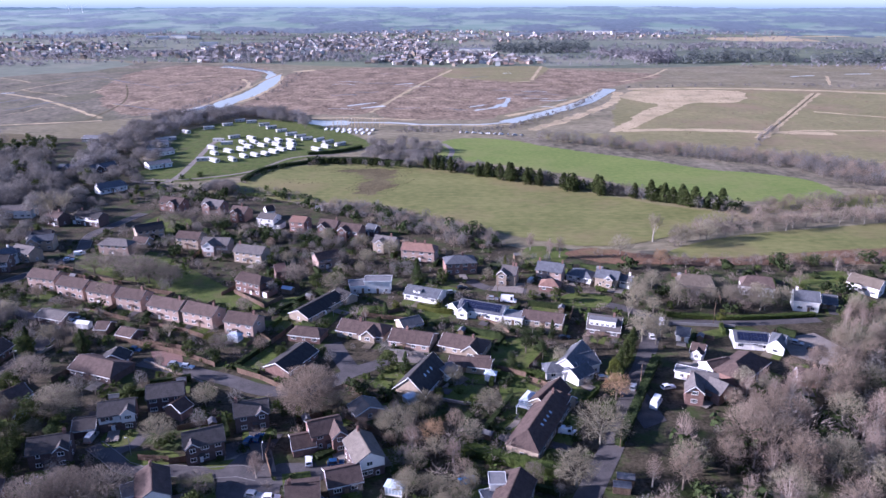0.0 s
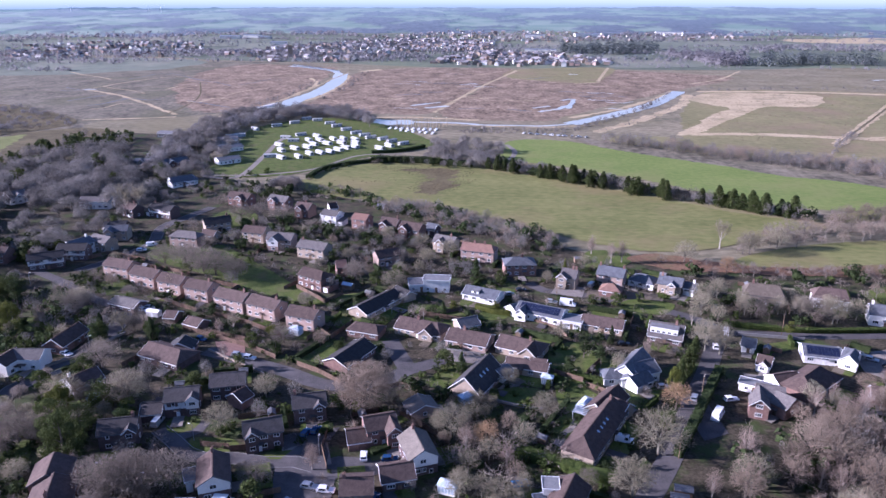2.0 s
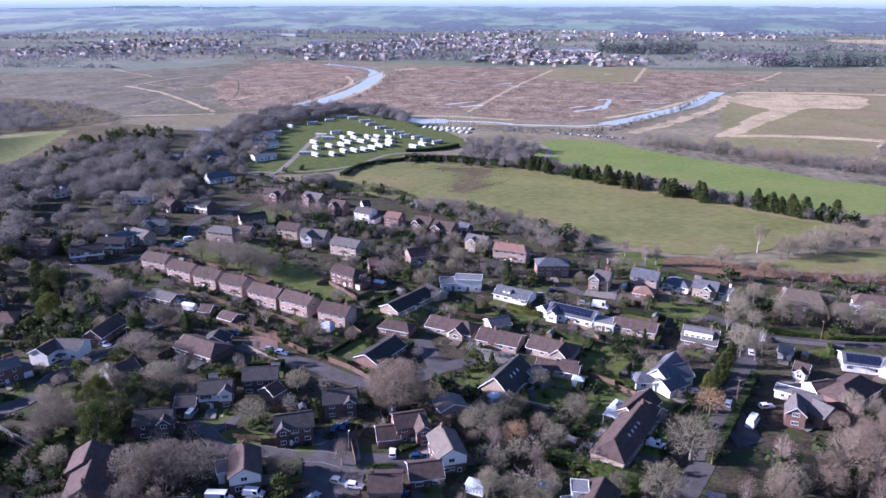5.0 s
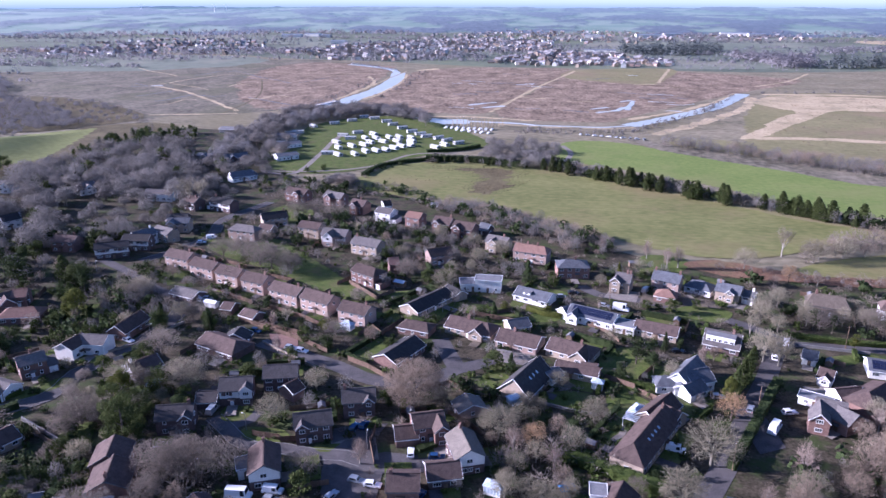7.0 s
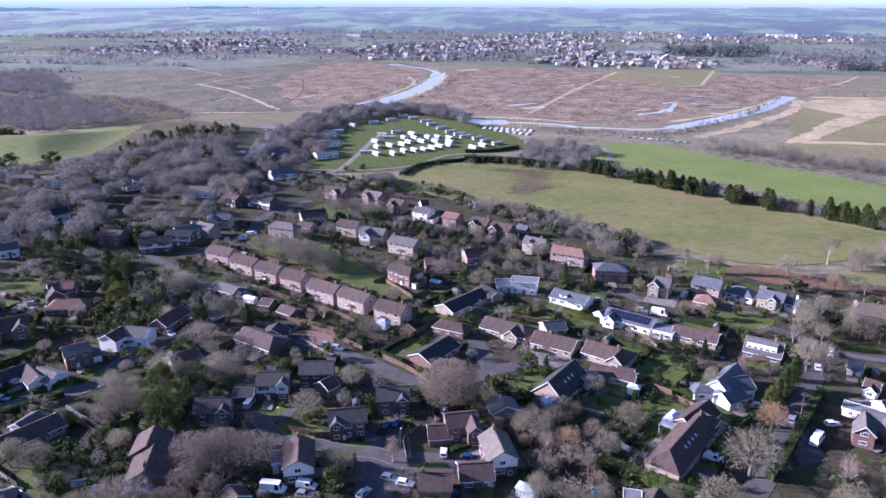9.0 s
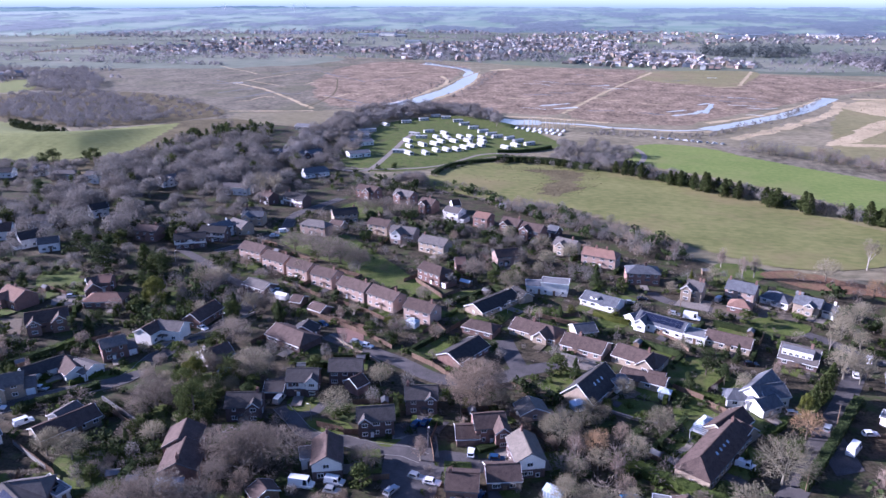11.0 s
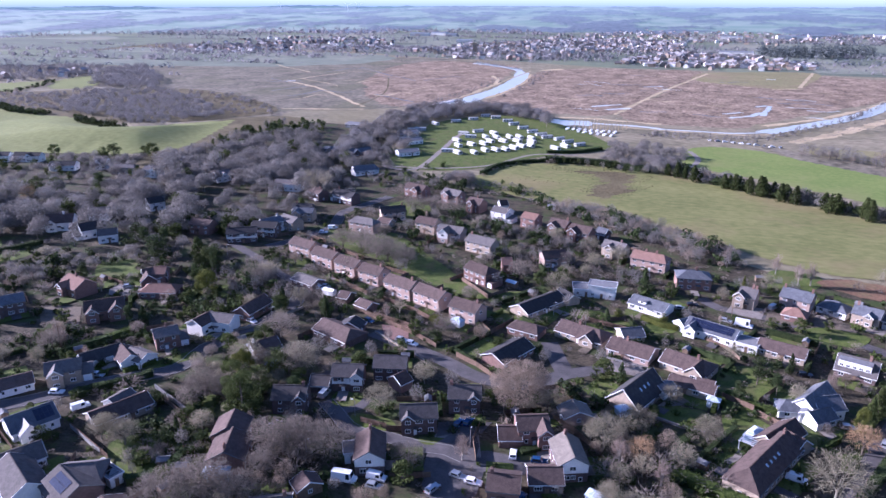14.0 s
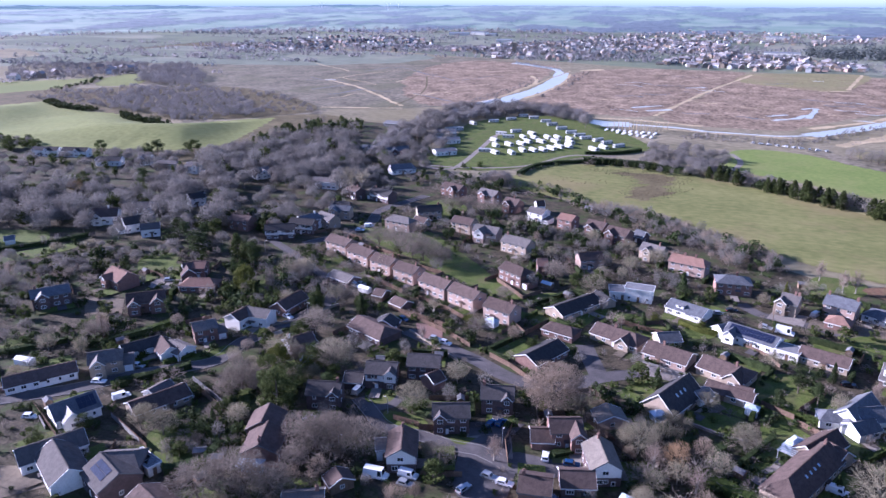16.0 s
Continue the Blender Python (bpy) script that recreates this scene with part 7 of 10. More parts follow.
house(-39.0, 253.9, -44.7, 8.1, 6.0, storeys=1, e=2.5, r=4.2, wall='brick_buff', roof='tile_dark', label='bungalow wing with a white gable', name='bungalow')
flat_house(-33.5, 264.5, 11.3, 9.6, 7.0, 3.0, label='white flat-roofed modern bungalow')
flat_house(-26.9, 263.9, 0.2, 10.2, 6.0, 5.0, label='white flat-roofed modern house with long windows')
house(-8.0, 256.6, -22.9, 14.0, 9.0, storeys=1, e=2.5, r=4.4, wall='render', roof='slate', label='white bungalow with pale slate roof and flat dormers', name='bungalow', dormers=((-2, 3),))
house(-27.9, 224.4, -18.7, 17.2, 9.5, storeys=1, e=2.5, r=4.7, hip=(0, 3), wall='brick_buff', roof='tile_brown', wing=(3.5, 5, 1.2), label='bungalow with dark brown hipped roof and white gable', name='bungalow', chim=(-0.2,))
house(-11.0, 217.4, -16.8, 14.2, 9.5, storeys=1, e=2.5, r=4.7, wall='brick_pink', roof='tile_brown', label='brown roofed bungalow with pink walls', name='bungalow', chim=(-0.3,))
house(6.5, 213.2, -22.4, 15.1, 9.5, storeys=1, e=2.5, r=4.7, hip=(0, 3), wall='brick_buff', roof='tile_brown', wing=(4, 6, 1.5), label='cream bungalow with brown tiled roof and gable', name='bungalow', chim=(0.4,))
house(-12.9, 229.3, 28.6, 7.3, 7.0, storeys=1, e=2.5, r=4.2, wall='brick_buff', roof='slate', label='bungalow with white barge boards', name='bungalow')
house(-47.3, 221.3, -13.6, 11.5, 7.0, storeys=1, e=2.5, r=4.0, hip=(2, 2), wall='brick', roof='tile_brown', label='low hipped outbuilding beside the terrace', name='garage_block', category='garage', plain=True)
house(-48.9, 202.0, 65.7, 15.7, 9.0, storeys=1, e=2.5, r=4.6, wall='brick', roof='tile_dark', label='bungalow with dark brown roof and white verge', name='bungalow')
house(-119.4, 226.3, -5.2, 4.3, 6.0, storeys=1, e=2.3, r=3.8, wall='fence', roof='tile_brown', label='garage with a brown roof', name='garage_block', category='garage', plain=True)
house(-108.4, 221.1, -21.5, 6.5, 6.0, storeys=1, e=2.3, r=3.8, wall='brick', roof='tile_brown', label='brick garage with a brown pitched roof', name='garage_block', category='garage', plain=True)
house(-141.3, 235.6, -18.4, 11.8, 7.0, storeys=1, e=2.3, r=3.8, wall='brick_dark', roof='tile_grey', label='garage row with a dark roof', name='garage_block', category='garage', plain=True)
house(6.0, 286.1, 8.2, 13.1, 9.0, storeys=2, e=5.0, r=7.0, hip=(4, 4), wall='brick', roof='slate', chim=(0.2,), label='square brick house under a grey hipped roof')
house(26.4, 272.8, -17.2, 5.9, 7.5, storeys=2, e=5.0, r=7.4, wall='brick_buff', roof='tile_grey', chim=(0.5, 1.0), wing=(-2.5, 4, 1.2), label='cream stone house with steep gables and chimneys')
house(43.6, 276.5, -21.0, 10.5, 8.0, storeys=2, e=5.0, r=7.4, wall='brick_pink', roof='slate', chim=(-1.0, 1.0), label='pink double-fronted house under a blue slate roof')
house(42.0, 265.4, -17.3, 8.0, 6.5, storeys=1, e=2.5, r=4.4, hip=(3, 3), wall='brick', roof='tile_red', label='small orange tiled pyramid-roofed garage', name='garage_block', category='garage', plain=True)
house(56.8, 276.6, -31.9, 10.5, 8.0, storeys=1, e=2.5, r=4.6, hip=(4, 4), wall='render', roof='slate', label='low slate pyramid-roofed house', name='bungalow')
house(66.1, 270.5, -23.4, 8.9, 7.5, storeys=2, e=4.2, r=6.2, wall='brick_buff', roof='slate', chim=(-0.9,), label='stone cottage with a blue slate roof', wing=(1, 3, 1))
house(73.3, 268.8, -28.6, 4.0, 6.0, storeys=1, e=3.2, r=4.8, wall='render', roof='slate', label='lower slate wing beside a cottage', chim=(0.8,))
house(13.9, 240.8, -22.3, 16.9, 9.0, storeys=1, e=3.0, r=5.0, wall='render', roof='slate', pv=(0.06, 0.94, 0.18, 0.92), label='white bungalow whose slate roof is covered with solar panels', name='bungalow', wing=(-6, 4, 2))
house(4.7, 243.4, 42.1, 5.6, 6.0, storeys=1, e=2.5, r=4.4, wall='render', roof='slate', label='white gabled wing with a slate roof', name='bungalow')
house(35.2, 233.6, -16.9, 14.3, 8.0, storeys=1, e=2.5, r=4.4, wall='brick_buff', roof='tile_brown', label='long low bungalow under brown tiles', name='bungalow')
flat_house(24.9, 234.7, -17.1, 6.7, 6.0, 2.9, label='white flat-roofed extension with large windows')
house(55.7, 227.0, -18.4, 11.1, 9.0, storeys=1, e=2.6, r=6.0, wall='brick_dark', roof='tile_grey', dormers=((-0.5, 9),), label='chalet bungalow with a wide white dormer', name='bungalow', chim=(0.6,))
house(40.3, 200.6, 60.1, 13.9, 6.0, storeys=2, e=4.0, r=6.6, wall='render', roof='slate', label='white gabled house with a pale slate roof')
house(34.8, 196.5, 6.5, 8.6, 6.0, storeys=1, e=2.5, r=4.2, hip=(2, 0), wall='render', roof='slate', label='low white wing with a hipped slate roof', wing=(2.5, 3.5, 1.2), plain=True)
house(42.7, 199.2, 27.2, 7.6, 8.0, storeys=2, e=3.6, r=5.8, wall='render', roof='slate', label='pale slate cross wing of a white house')
house(40.8, 193.8, 41.2, 7.4, 6.0, storeys=1, e=2.5, r=4.3, wall='render', roof='slate', label='low slate-roofed wing of a white house')
house(8.0, 200.0, -14.0, 13.1, 6.0, storeys=1, e=2.5, r=3.8, wall='brick_buff', roof='tile_brown', label='low outbuilding under brown tiles', name='outbuilding', category='outbuilding')
house(11.5, 201.4, -7.9, 4.7, 5.0, storeys=1, e=2.5, r=3.8, wall='brick_buff', roof='tile_brown', label='small brown roofed outbuilding', name='outbuilding', category='outbuilding', plain=True)
house(-7.3, 189.8, 66.7, 16.8, 10.0, storeys=1, e=2.4, r=6.9, wall='brick_buff', roof='tile_dark', rooflights=3, label='bungalow with a steep dark slate roof and white verges', name='bungalow')
house(0.1, 195.4, 48.5, 5.1, 5.0, storeys=1, e=2.5, r=3.6, wall='render', roof='slate', label='low wing with french windows', name='bungalow')
house(25.0, 164.5, 63.5, 25.6, 8.6, storeys=2, e=3.4, r=6.4, hip=(3.8, 0), wall='brick_buff', roof='tile_brown', rooflights=4, label='long hipped house with a tawny brown tiled roof', chim=(0.9,))
house(29.7, 179.2, 55.4, 13.5, 7.0, storeys=1, e=2.8, r=5.4, wall='brick_buff', roof='tile_brown', label='lower rear wing under brown tiles')
house(32.9, 176.8, -37.1, 5.4, 7.0, storeys=1, e=2.8, r=5.2, wall='brick_buff', roof='tile_brown', label='cross wing with a brown tiled roof')
house(15.6, 135.5, 70.0, 11.3, 7.5, storeys=2, e=4.0, r=6.3, wall='brick_buff', roof='tile_brown', label='cream brick house with brown tiles below the hedge')
flat_house(12.0, 138.6, 0.2, 3.4, 4.0, 5.0, label='small flat-roofed cream extension')
flat_house(10.8, 134.8, 17.0, 4.2, 5.0, 3.0, label='low flat-roofed grey outbuilding', name='outbuilding', category='outbuilding')
house(99.3, 263.6, -13.5, 14.4, 8.0, storeys=2, e=3.8, r=7.0, hip=(2, 2), wall='brick_buff', roof='thatch', label='cottage with a pale weathered thatched roof', chim=(-0.6,))
house(123.1, 261.9, -15.3, 12.1, 8.0, storeys=2, e=4.2, r=7.0, hip=(2, 1), wall='render', roof='tile_brown', label='white house under a brown tiled roof')
house(135.4, 247.6, -17.1, 8.6, 8.0, storeys=2, e=4.2, r=6.8, wall='render', roof='slate', label='pale cottage with a dark slate roof', chim=(-0.9,))
house(144.9, 248.5, -18.2, 4.5, 6.0, storeys=1, e=2.5, r=4.8, wall='brick_buff', roof='slate', label='low slate-roofed side wing')
house(167.0, 263.2, -47.7, 11.6, 7.0, storeys=2, e=3.8, r=6.4, wall='render', roof='thatch', label='cream gabled cottage in trees')
house(102.6, 217.3, -10.3, 11.1, 9.0, storeys=1, e=2.7, r=4.4, wall='render', roof='slate', pv=(0.08, 0.95, 0.1, 0.9), label='white modern house with black solar panels', name='bungalow')
house(111.0, 214.6, -36.9, 4.0, 8.0, storeys=1, e=3.2, r=5.0, wall='render', roof='slate', wing=(0.5, 5, 2), label='white gabled wing of a modern house')
house(81.3, 221.1, -21.1, 4.0, 5.0, storeys=1, e=2.5, r=4.4, wall='render', roof='slate', label='small white lodge with a grey roof')
house(76.3, 186.4, -14.7, 7.2, 8.0, storeys=2, e=4.2, r=6.4, wall='brick', roof='tile_grey', label='red brick house with grey tiled cross gables', wing=(-3, 5, 5))
house(91.7, 196.8, 44.1, 17.7, 10.0, storeys=1, e=3.0, r=6.0, hip=(4, 4), wall='brick', roof='tile_brown', label='brown hipped roof house of red brick')
house(84.5, 197.9, 20.2, 7.9, 7.0, storeys=1, e=2.5, r=4.4, wall='render', roof='tile_brown', label='low white walled wing with a brown roof')
flat_house(75.1, 194.4, -25.4, 8.4, 4.2, 2.4, label='white flat-roofed garage block', name='garage_block', category='garage')
house(82.5, 208.9, -28.3, 4.0, 6.0, storeys=1, e=2.5, r=4.4, wall='render', roof='tile_brown', label='small gabled brown roofed coach house', wing=(0, 3, 0.8))
house(109.3, 191.3, -16.1, 5.5, 6.0, storeys=1, e=2.5, r=4.8, wall='brick', roof='tile_brown', label='brick house hidden by bare trees')
house(79.2, 182.7, -50.8, 5.6, 7.0, storeys=2, e=3.8, r=5.8, wall='brick', roof='tile_grey', label='brick cross wing with a grey roof')
house(-107.1, 197.1, -20.8, 16.5, 10.0, storeys=1, e=2.5, r=4.7, hip=(0, 3), wall='brick_dark', roof='tile_brown', label='bungalow with a broad brown roof and white fascia', name='bungalow')
house(-105.4, 203.3, 91.9, 5.5, 8.0, storeys=1, e=2.5, r=4.4, wall='brick', roof='tile_dark', label='cross wing of a brown roofed bungalow', name='bungalow')
house(-125.5, 178.7, 57.2, 8.9, 8.0, storeys=1, e=2.5, r=4.7, wall='render', roof='tile_brown', label='bungalow with a dark roof and white walls', name='bungalow', chim=(-0.9,))
house(-89.5, 169.0, 16.1, 8.8, 7.5, storeys=2, e=5.0, r=7.2, upper='render', label='dark brick house with white boarded upper floor', wing=(3, 3.5, 0.6), garage='left', garage_door='lead', wall='brick_dark', roof='tile_umber')
house(-96.8, 165.2, 15.8, 5.4, 7.0, storeys=1, e=2.5, r=4.0, label='brick double garage with a dark open front', name='garage_block', category='garage', plain=True, wall='brick_dark', roof='tile_umber')
house(-79.7, 178.1, 16.0, 9.7, 7.5, storeys=2, e=5.0, r=7.2, label='dark brick estate house under grey tiles', wall='brick_dark', roof='tile_umber')
house(-74.6, 173.0, 63.8, 4.3, 6.0, storeys=1, e=3.0, r=4.8, label='low brick garage with a pale gable', name='garage_block', category='garage', plain=True, wall='brick', roof='tile_brown')
house(-99.2, 152.3, 17.4, 9.2, 7.5, storeys=2, e=5.0, r=7.2, label='dark brick estate house with a white gable window', wing=(3, 3.2, 0.5), chim=(0.9,), wall='brick_dark', roof='tile_umber')
house(-61.8, 155.4, 23.6, 9.5, 7.5, storeys=2, e=5.0, r=7.2, label='dark brick estate house with a white front gable', wing=(-3, 3, 0.5), wall='brick_dark', roof='tile_umber')
house(-53.1, 169.0, 17.9, 8.8, 7.5, storeys=2, e=5.0, r=7.2, label='dark brick estate house with a dormer gable', wing=(2.6, 2.8, 0.4), chim=(-0.95,), wall='brick_dark', roof='tile_umber')
house(-31.8, 160.7, 23.2, 8.1, 7.5, storeys=2, e=4.8, r=6.8, wall='brick', roof='tile_brown', wing=(2.6, 4, 3), label='red brick house with a forward gable')
house(-37.0, 157.5, 18.8, 5.7, 7.0, storeys=1, e=2.5, r=4.2, wall='brick', roof='tile_brown', label='double garage attached to a brick house', name='garage_block', category='garage', plain=True)
house(-20.3, 150.5, -66.2, 10.4, 7.2, storeys=2, e=5.0, r=7.2, boards='render', wall='brick_dark', roof='tile_tan', label='house with white boarded gable and tawny roof', chim=(-0.9,))
house(-24.6, 142.9, 19.4, 7.9, 7.5, storeys=1, e=2.8, r=4.8, wall='brick_dark', roof='tile_brown', label='low brick house with a brown roof')
house(-32.7, 135.7, 10.4, 7.3, 8.0, storeys=2, e=4.0, r=5.8, wall='brick', roof='tile_brown', label='brick house with a brown roof at the road end', chim=(-0.9,))
house(-22.3, 173.4, -62.0, 6.1, 8.0, storeys=1, e=2.5, r=4.2, wall='brick_pink', roof='tile_tan', label='low gabled bungalow behind a bare tree', name='bungalow')
house(-67.4, 136.6, -67.4, 10.4, 7.2, storeys=2, e=4.8, r=6.9, boards='render', wall='brick_dark', roof='tile_brown', label='house with a pale blue-white boarded gable', chim=(-0.9,))
flat_house(-72.7, 136.9, 30.0, 3.9, 5.0, 3.0, label='low flat-roofed garden room with a roof light', name='outbuilding', category='outbuilding')
house(-105.7, 133.2, 111.2, 8.6, 8.5, storeys=2, e=4.2, r=6.6, wall='brick', roof='tile_brown', label='brick house with tawny tiled roof')
house(-100.6, 125.0, 111.9, 10.2, 9.0, storeys=2, e=4.2, r=6.6, wall='brick', roof='tile_brown', label='brick house with tawny tiles and dark rear slope', chim=(-0.8,))
house(-80.2, 111.5, 29.6, 9.0, 7.0, storeys=1, e=2.8, r=4.8, wall='brick_dark', roof='tile_grey', label='dark roofed low house under trees', chim=(0.8,))
house(-76.9, 121.5, -38.4, 4.4, 6.0, storeys=1, e=2.5, r=4.0, wall='wood', roof='tile_brown', label='timber outbuilding with a brown roof', name='outbuilding', category='outbuilding', plain=True)
house(-142.2, 132.6, 64.9, 15.7, 8.0, storeys=1, e=2.5, r=4.4, wall='brick_buff', roof='tile_brown', label='long bungalow under a dark brown roof', name='bungalow')
house(-145.7, 136.8, 81.9, 6.8, 6.0, storeys=1, e=2.5, r=4.0, wall='render', roof='tile_grey', label='low pale gabled outbuilding', name='outbuilding', category='outbuilding', plain=True)
house(-160.1, 119.6, 65.1, 11.5, 9.0, storeys=1, e=3.0, r=5.8, wall='render', roof='slate', wings=((-2, 5, 2.5),), label='white modern chalet house with dark slate roof', pv=(0.55, 0.95, 0.15, 0.85))
house(-149.7, 103.7, 60.6, 15.2, 8.0, storeys=1, e=3.0, r=5.4, wall='render', roof='tile_grey', label='long white house with a dark roof')
house(-140.8, 99.4, -27.4, 15.2, 9.0, storeys=1, e=3.4, r=6.2, wall='render', roof='tile_umber', label='gabled cross wing with tawny tiles and white walls')
house(-126.4, 100.6, -22.7, 10.8, 10.0, storeys=2, e=4.2, r=6.8, wall='brick_dark', roof='tile_umber', label='brick house whose tawny roof carries solar panels', pv=(0.2, 0.8, 0.3, 0.9))
house(-127.6, 105.6, 28.0, 9.4, 8.0, storeys=2, e=4.2, r=6.4, hip=(0, 2), wall='brick_dark', roof='tile_grey', label='grey roofed wing of a brick house')
flat_house(-124.7, 109.4, 73.0, 3.2, 8.6, 2.8, label='white flat-roofed sun room with roof panels', panels=3)
house(-110.0, 96.2, -20.3, 9.4, 9.0, storeys=2, e=4.0, r=6.2, wall='render', roof='tile_brown', label='white house with a tawny roof near a conifer')
house(-185.3, 129.8, 54.4, 19.2, 8.0, storeys=1, e=2.5, r=4.2, wall='render', roof='tile_brown', label='long low white bungalow under a dark roof', name='bungalow')
house(-172.7, 143.1, 43.7, 9.4, 8.0, storeys=2, e=4.6, r=6.6, hip=(0, 2), wall='brick_buff', roof='tile_grey', wing=(-2, 4, 2), label='pale brick house with hipped grey roof', garage='right')
house(-171.4, 156.1, 60.0, 12.1, 6.0, storeys=1, e=2.5, r=4.4, wall='render', roof='tile_dark', label='white bungalow with grey tiles', name='bungalow')
house(-163.0, 158.5, -31.4, 9.3, 6.5, storeys=1, e=2.5, r=4.4, wall='render', roof='tile_brown', label='tawny gabled wing of a white bungalow', name='bungalow')
house(-159.1, 159.7, -11.3, 8.0, 7.0, storeys=1, e=2.5, r=4.2, wall='render', roof='tile_grey', label='low bungalow wing with white fascia', name='bungalow')
house(-159.1, 172.3, 49.0, 7.4, 7.5, storeys=2, e=5.0, r=6.6, wall='brick', roof='tile_grey', label='square brick house with dark roof', chim=(0.1,), garage='right')
house(-154.3, 185.4, 83.6, 8.2, 7.0, storeys=2, e=4.2, r=6.0, wall='render', roof='tile_brown', label='cream gabled house with a low wing')
house(-148.9, 189.2, 5.6, 9.3, 7.0, storeys=2, e=4.2, r=6.0, wall='render', roof='tile_grey', label='white walled house under a grey roof')
house(-146.2, 203.9, 85.3, 13.1, 7.0, storeys=1, e=3.0, r=5.4, wall='brick', roof='tile_brown', label='dark roofed house in shade')
house(-232.2, 173.0, 54.9, 12.9, 8.0, storeys=2, e=5.0, r=7.0, wall='brick_dark', roof='slate', label='dark brick house with white gables', chim=(-0.8,), wing=(-3, 4, 1.5))
house(-222.2, 197.5, -15.8, 11.5, 9.0, storeys=2, e=4.2, r=7.0, wall='brick', roof='tile_red', label='red brick house with steep tiled gables', chim=(0.0,), wing=(-2, 4, 2))
house(-195.6, 183.8, 41.2, 13.0, 8.0, storeys=2, e=4.2, r=6.8, wall='brick', roof='tile_brown', label='red brick house with steep gables', wings=((-4, 4, 2), (4, 5, 2)))
house(-202.7, 217.8, 49.4, 8.4, 9.0, storeys=1, e=3.0, r=6.0, wall='brick_dark', roof='tile_brown', label='brick barn with a broad dark gable', wing=(-3, 6, 2))
house(-190.0, 206.7, 18.6, 14.3, 8.0, storeys=1, e=2.8, r=4.8, hip=(3, 3), wall='brick', roof='tile_red', label='red tiled hipped outbuilding of red brick')
house(-200.2, 219.0, 22.8, 4.9, 7.0, storeys=2, e=4.4, r=6.2, wall='brick', roof='tile_red', label='red brick house behind a barn')
house(-468.0, 368.5, 15.5, 20.0, 7.0, storeys=2, e=4.4, r=6.4, wall='render', roof='tile_dark', label='white cottage row under a slate roof', wing=(2, 4, 1))
house(-446.0, 375.0, 15.5, 19.5, 7.0, storeys=2, e=4.4, r=6.4, wall='render', roof='tile_dark', label='white cottage row under a slate roof', wing=(2, 4, 1))
house(-400.8, 362.7, 20.9, 17.1, 8.0, storeys=1, e=3.6, r=5.8, wall='render', roof='tile_dark', label='slate roofed house with white gable', wing=(-4, 5, 1.5))
house(-379.0, 374.0, 18.0, 8.1, 7.0, storeys=2, e=5.0, r=6.8, wall='render', roof='tile_grey', label='white double-gabled villa among trees', wing=(-1, 4, 1.2))
house(-352.8, 366.8, 14.6, 16.2, 8.0, storeys=2, e=5.0, r=6.4, hip=(2, 2), wall='brick_buff', roof='tile_grey', label='pale house with a hipped grey roof')
house(-330.7, 367.9, 10.5, 10.6, 8.0, storeys=2, e=5.0, r=6.8, wall='render', roof='tile_grey', label='white gabled house among trees', wing=(2, 4, 1.2))
house(-296.0, 260.0, 31.0, 13.0, 9.0, storeys=2, e=4.4, r=7.6, wall='render', roof='tile_brown', label='broad gabled house under a steep brown roof', wing=(-3, 4.5, 1.5), chim=(0.3,))
house(-272.5, 256.0, 58.0, 11.0, 8.0, storeys=2, e=4.4, r=7.2, wall='render', roof='tile_dark', label='white gabled house under a dark roof', garage='left')
house(-259.5, 252.6, 42.0, 8.5, 7.0, storeys=2, e=4.0, r=6.2, wall='render', roof='tile_grey', label='small white gabled house under a grey roof')
house(-306.5, 256.0, 20.0, 5.5, 4.5, storeys=1, e=2.6, r=4.2, wall='render', roof='slate', name='outbuilding', category='outbuilding', plain=True, label='small pale blue-grey garden building')
house(-290.0, 279.5, 24.0, 9.5, 7.0, storeys=2, e=4.6, r=6.6, wall='render', roof='tile_grey', label='pale house with a grey roof among trees')
house(-275.8, 304.5, 60.0, 8.5, 7.0, storeys=2, e=4.6, r=7.0, wall='render', roof='tile_dark', label='white gabled house deep among trees')
house(-224.8, 279.0, 3.4, 11.2, 8.0, storeys=2, e=5.0, r=7.0, wall='brick', roof='tile_brown', label='brick house with dark tiled roof', chim=(0.8,))
house(-198.8, 274.2, 30.1, 13.8, 7.5, storeys=2, e=5.0, r=6.8, wall='brick_dark', upper='render', roof='tile_dark', label='white fronted house with a dark slate roof', chim=(-0.95,))
house(-194.6, 292.4, 61.4, 10.5, 7.5, storeys=2, e=5.0, r=7.0, wall='render', roof='slate', label='house with a cream gable and dark roof', chim=(0.8,))
house(-188.1, 314.5, 11.7, 10.5, 7.5, storeys=2, e=5.0, r=6.8, wall='brick_buff', roof='slate', label='pale brick gabled house with dark slates', wing=(-3, 4, 1.5))
house(-281.3, 372.1, 62.4, 9.6, 8.0, storeys=2, e=4.6, r=6.8, wall='render', roof='tile_grey', label='cream house in the wood', wing=(0, 4, 1))
house(-228.9, 366.9, 3.0, 16.4, 8.0, storeys=2, e=4.4, r=6.2, wall='render', roof='tile_grey', label='white house hidden in bare trees')
house(-251.8, 466.5, 2.1, 11.4, 8.0, storeys=2, e=5.0, r=6.4, wall='brick_buff', roof='slate', label='farmhouse with slate roof', wing=(0, 4, 1))
house(-234.1, 472.5, 47.5, 20.0, 8.0, storeys=1, e=3.2, r=5.4, wall='brick_dark', roof='slate', label='farm building with a slate roof', wing=(-2, 5, 1))
house(-203.4, 420.2, 51.9, 16.9, 7.0, storeys=1, e=2.5, r=4.6, wall='render', roof='slate', label='low white farm cottage with blue-grey roof')
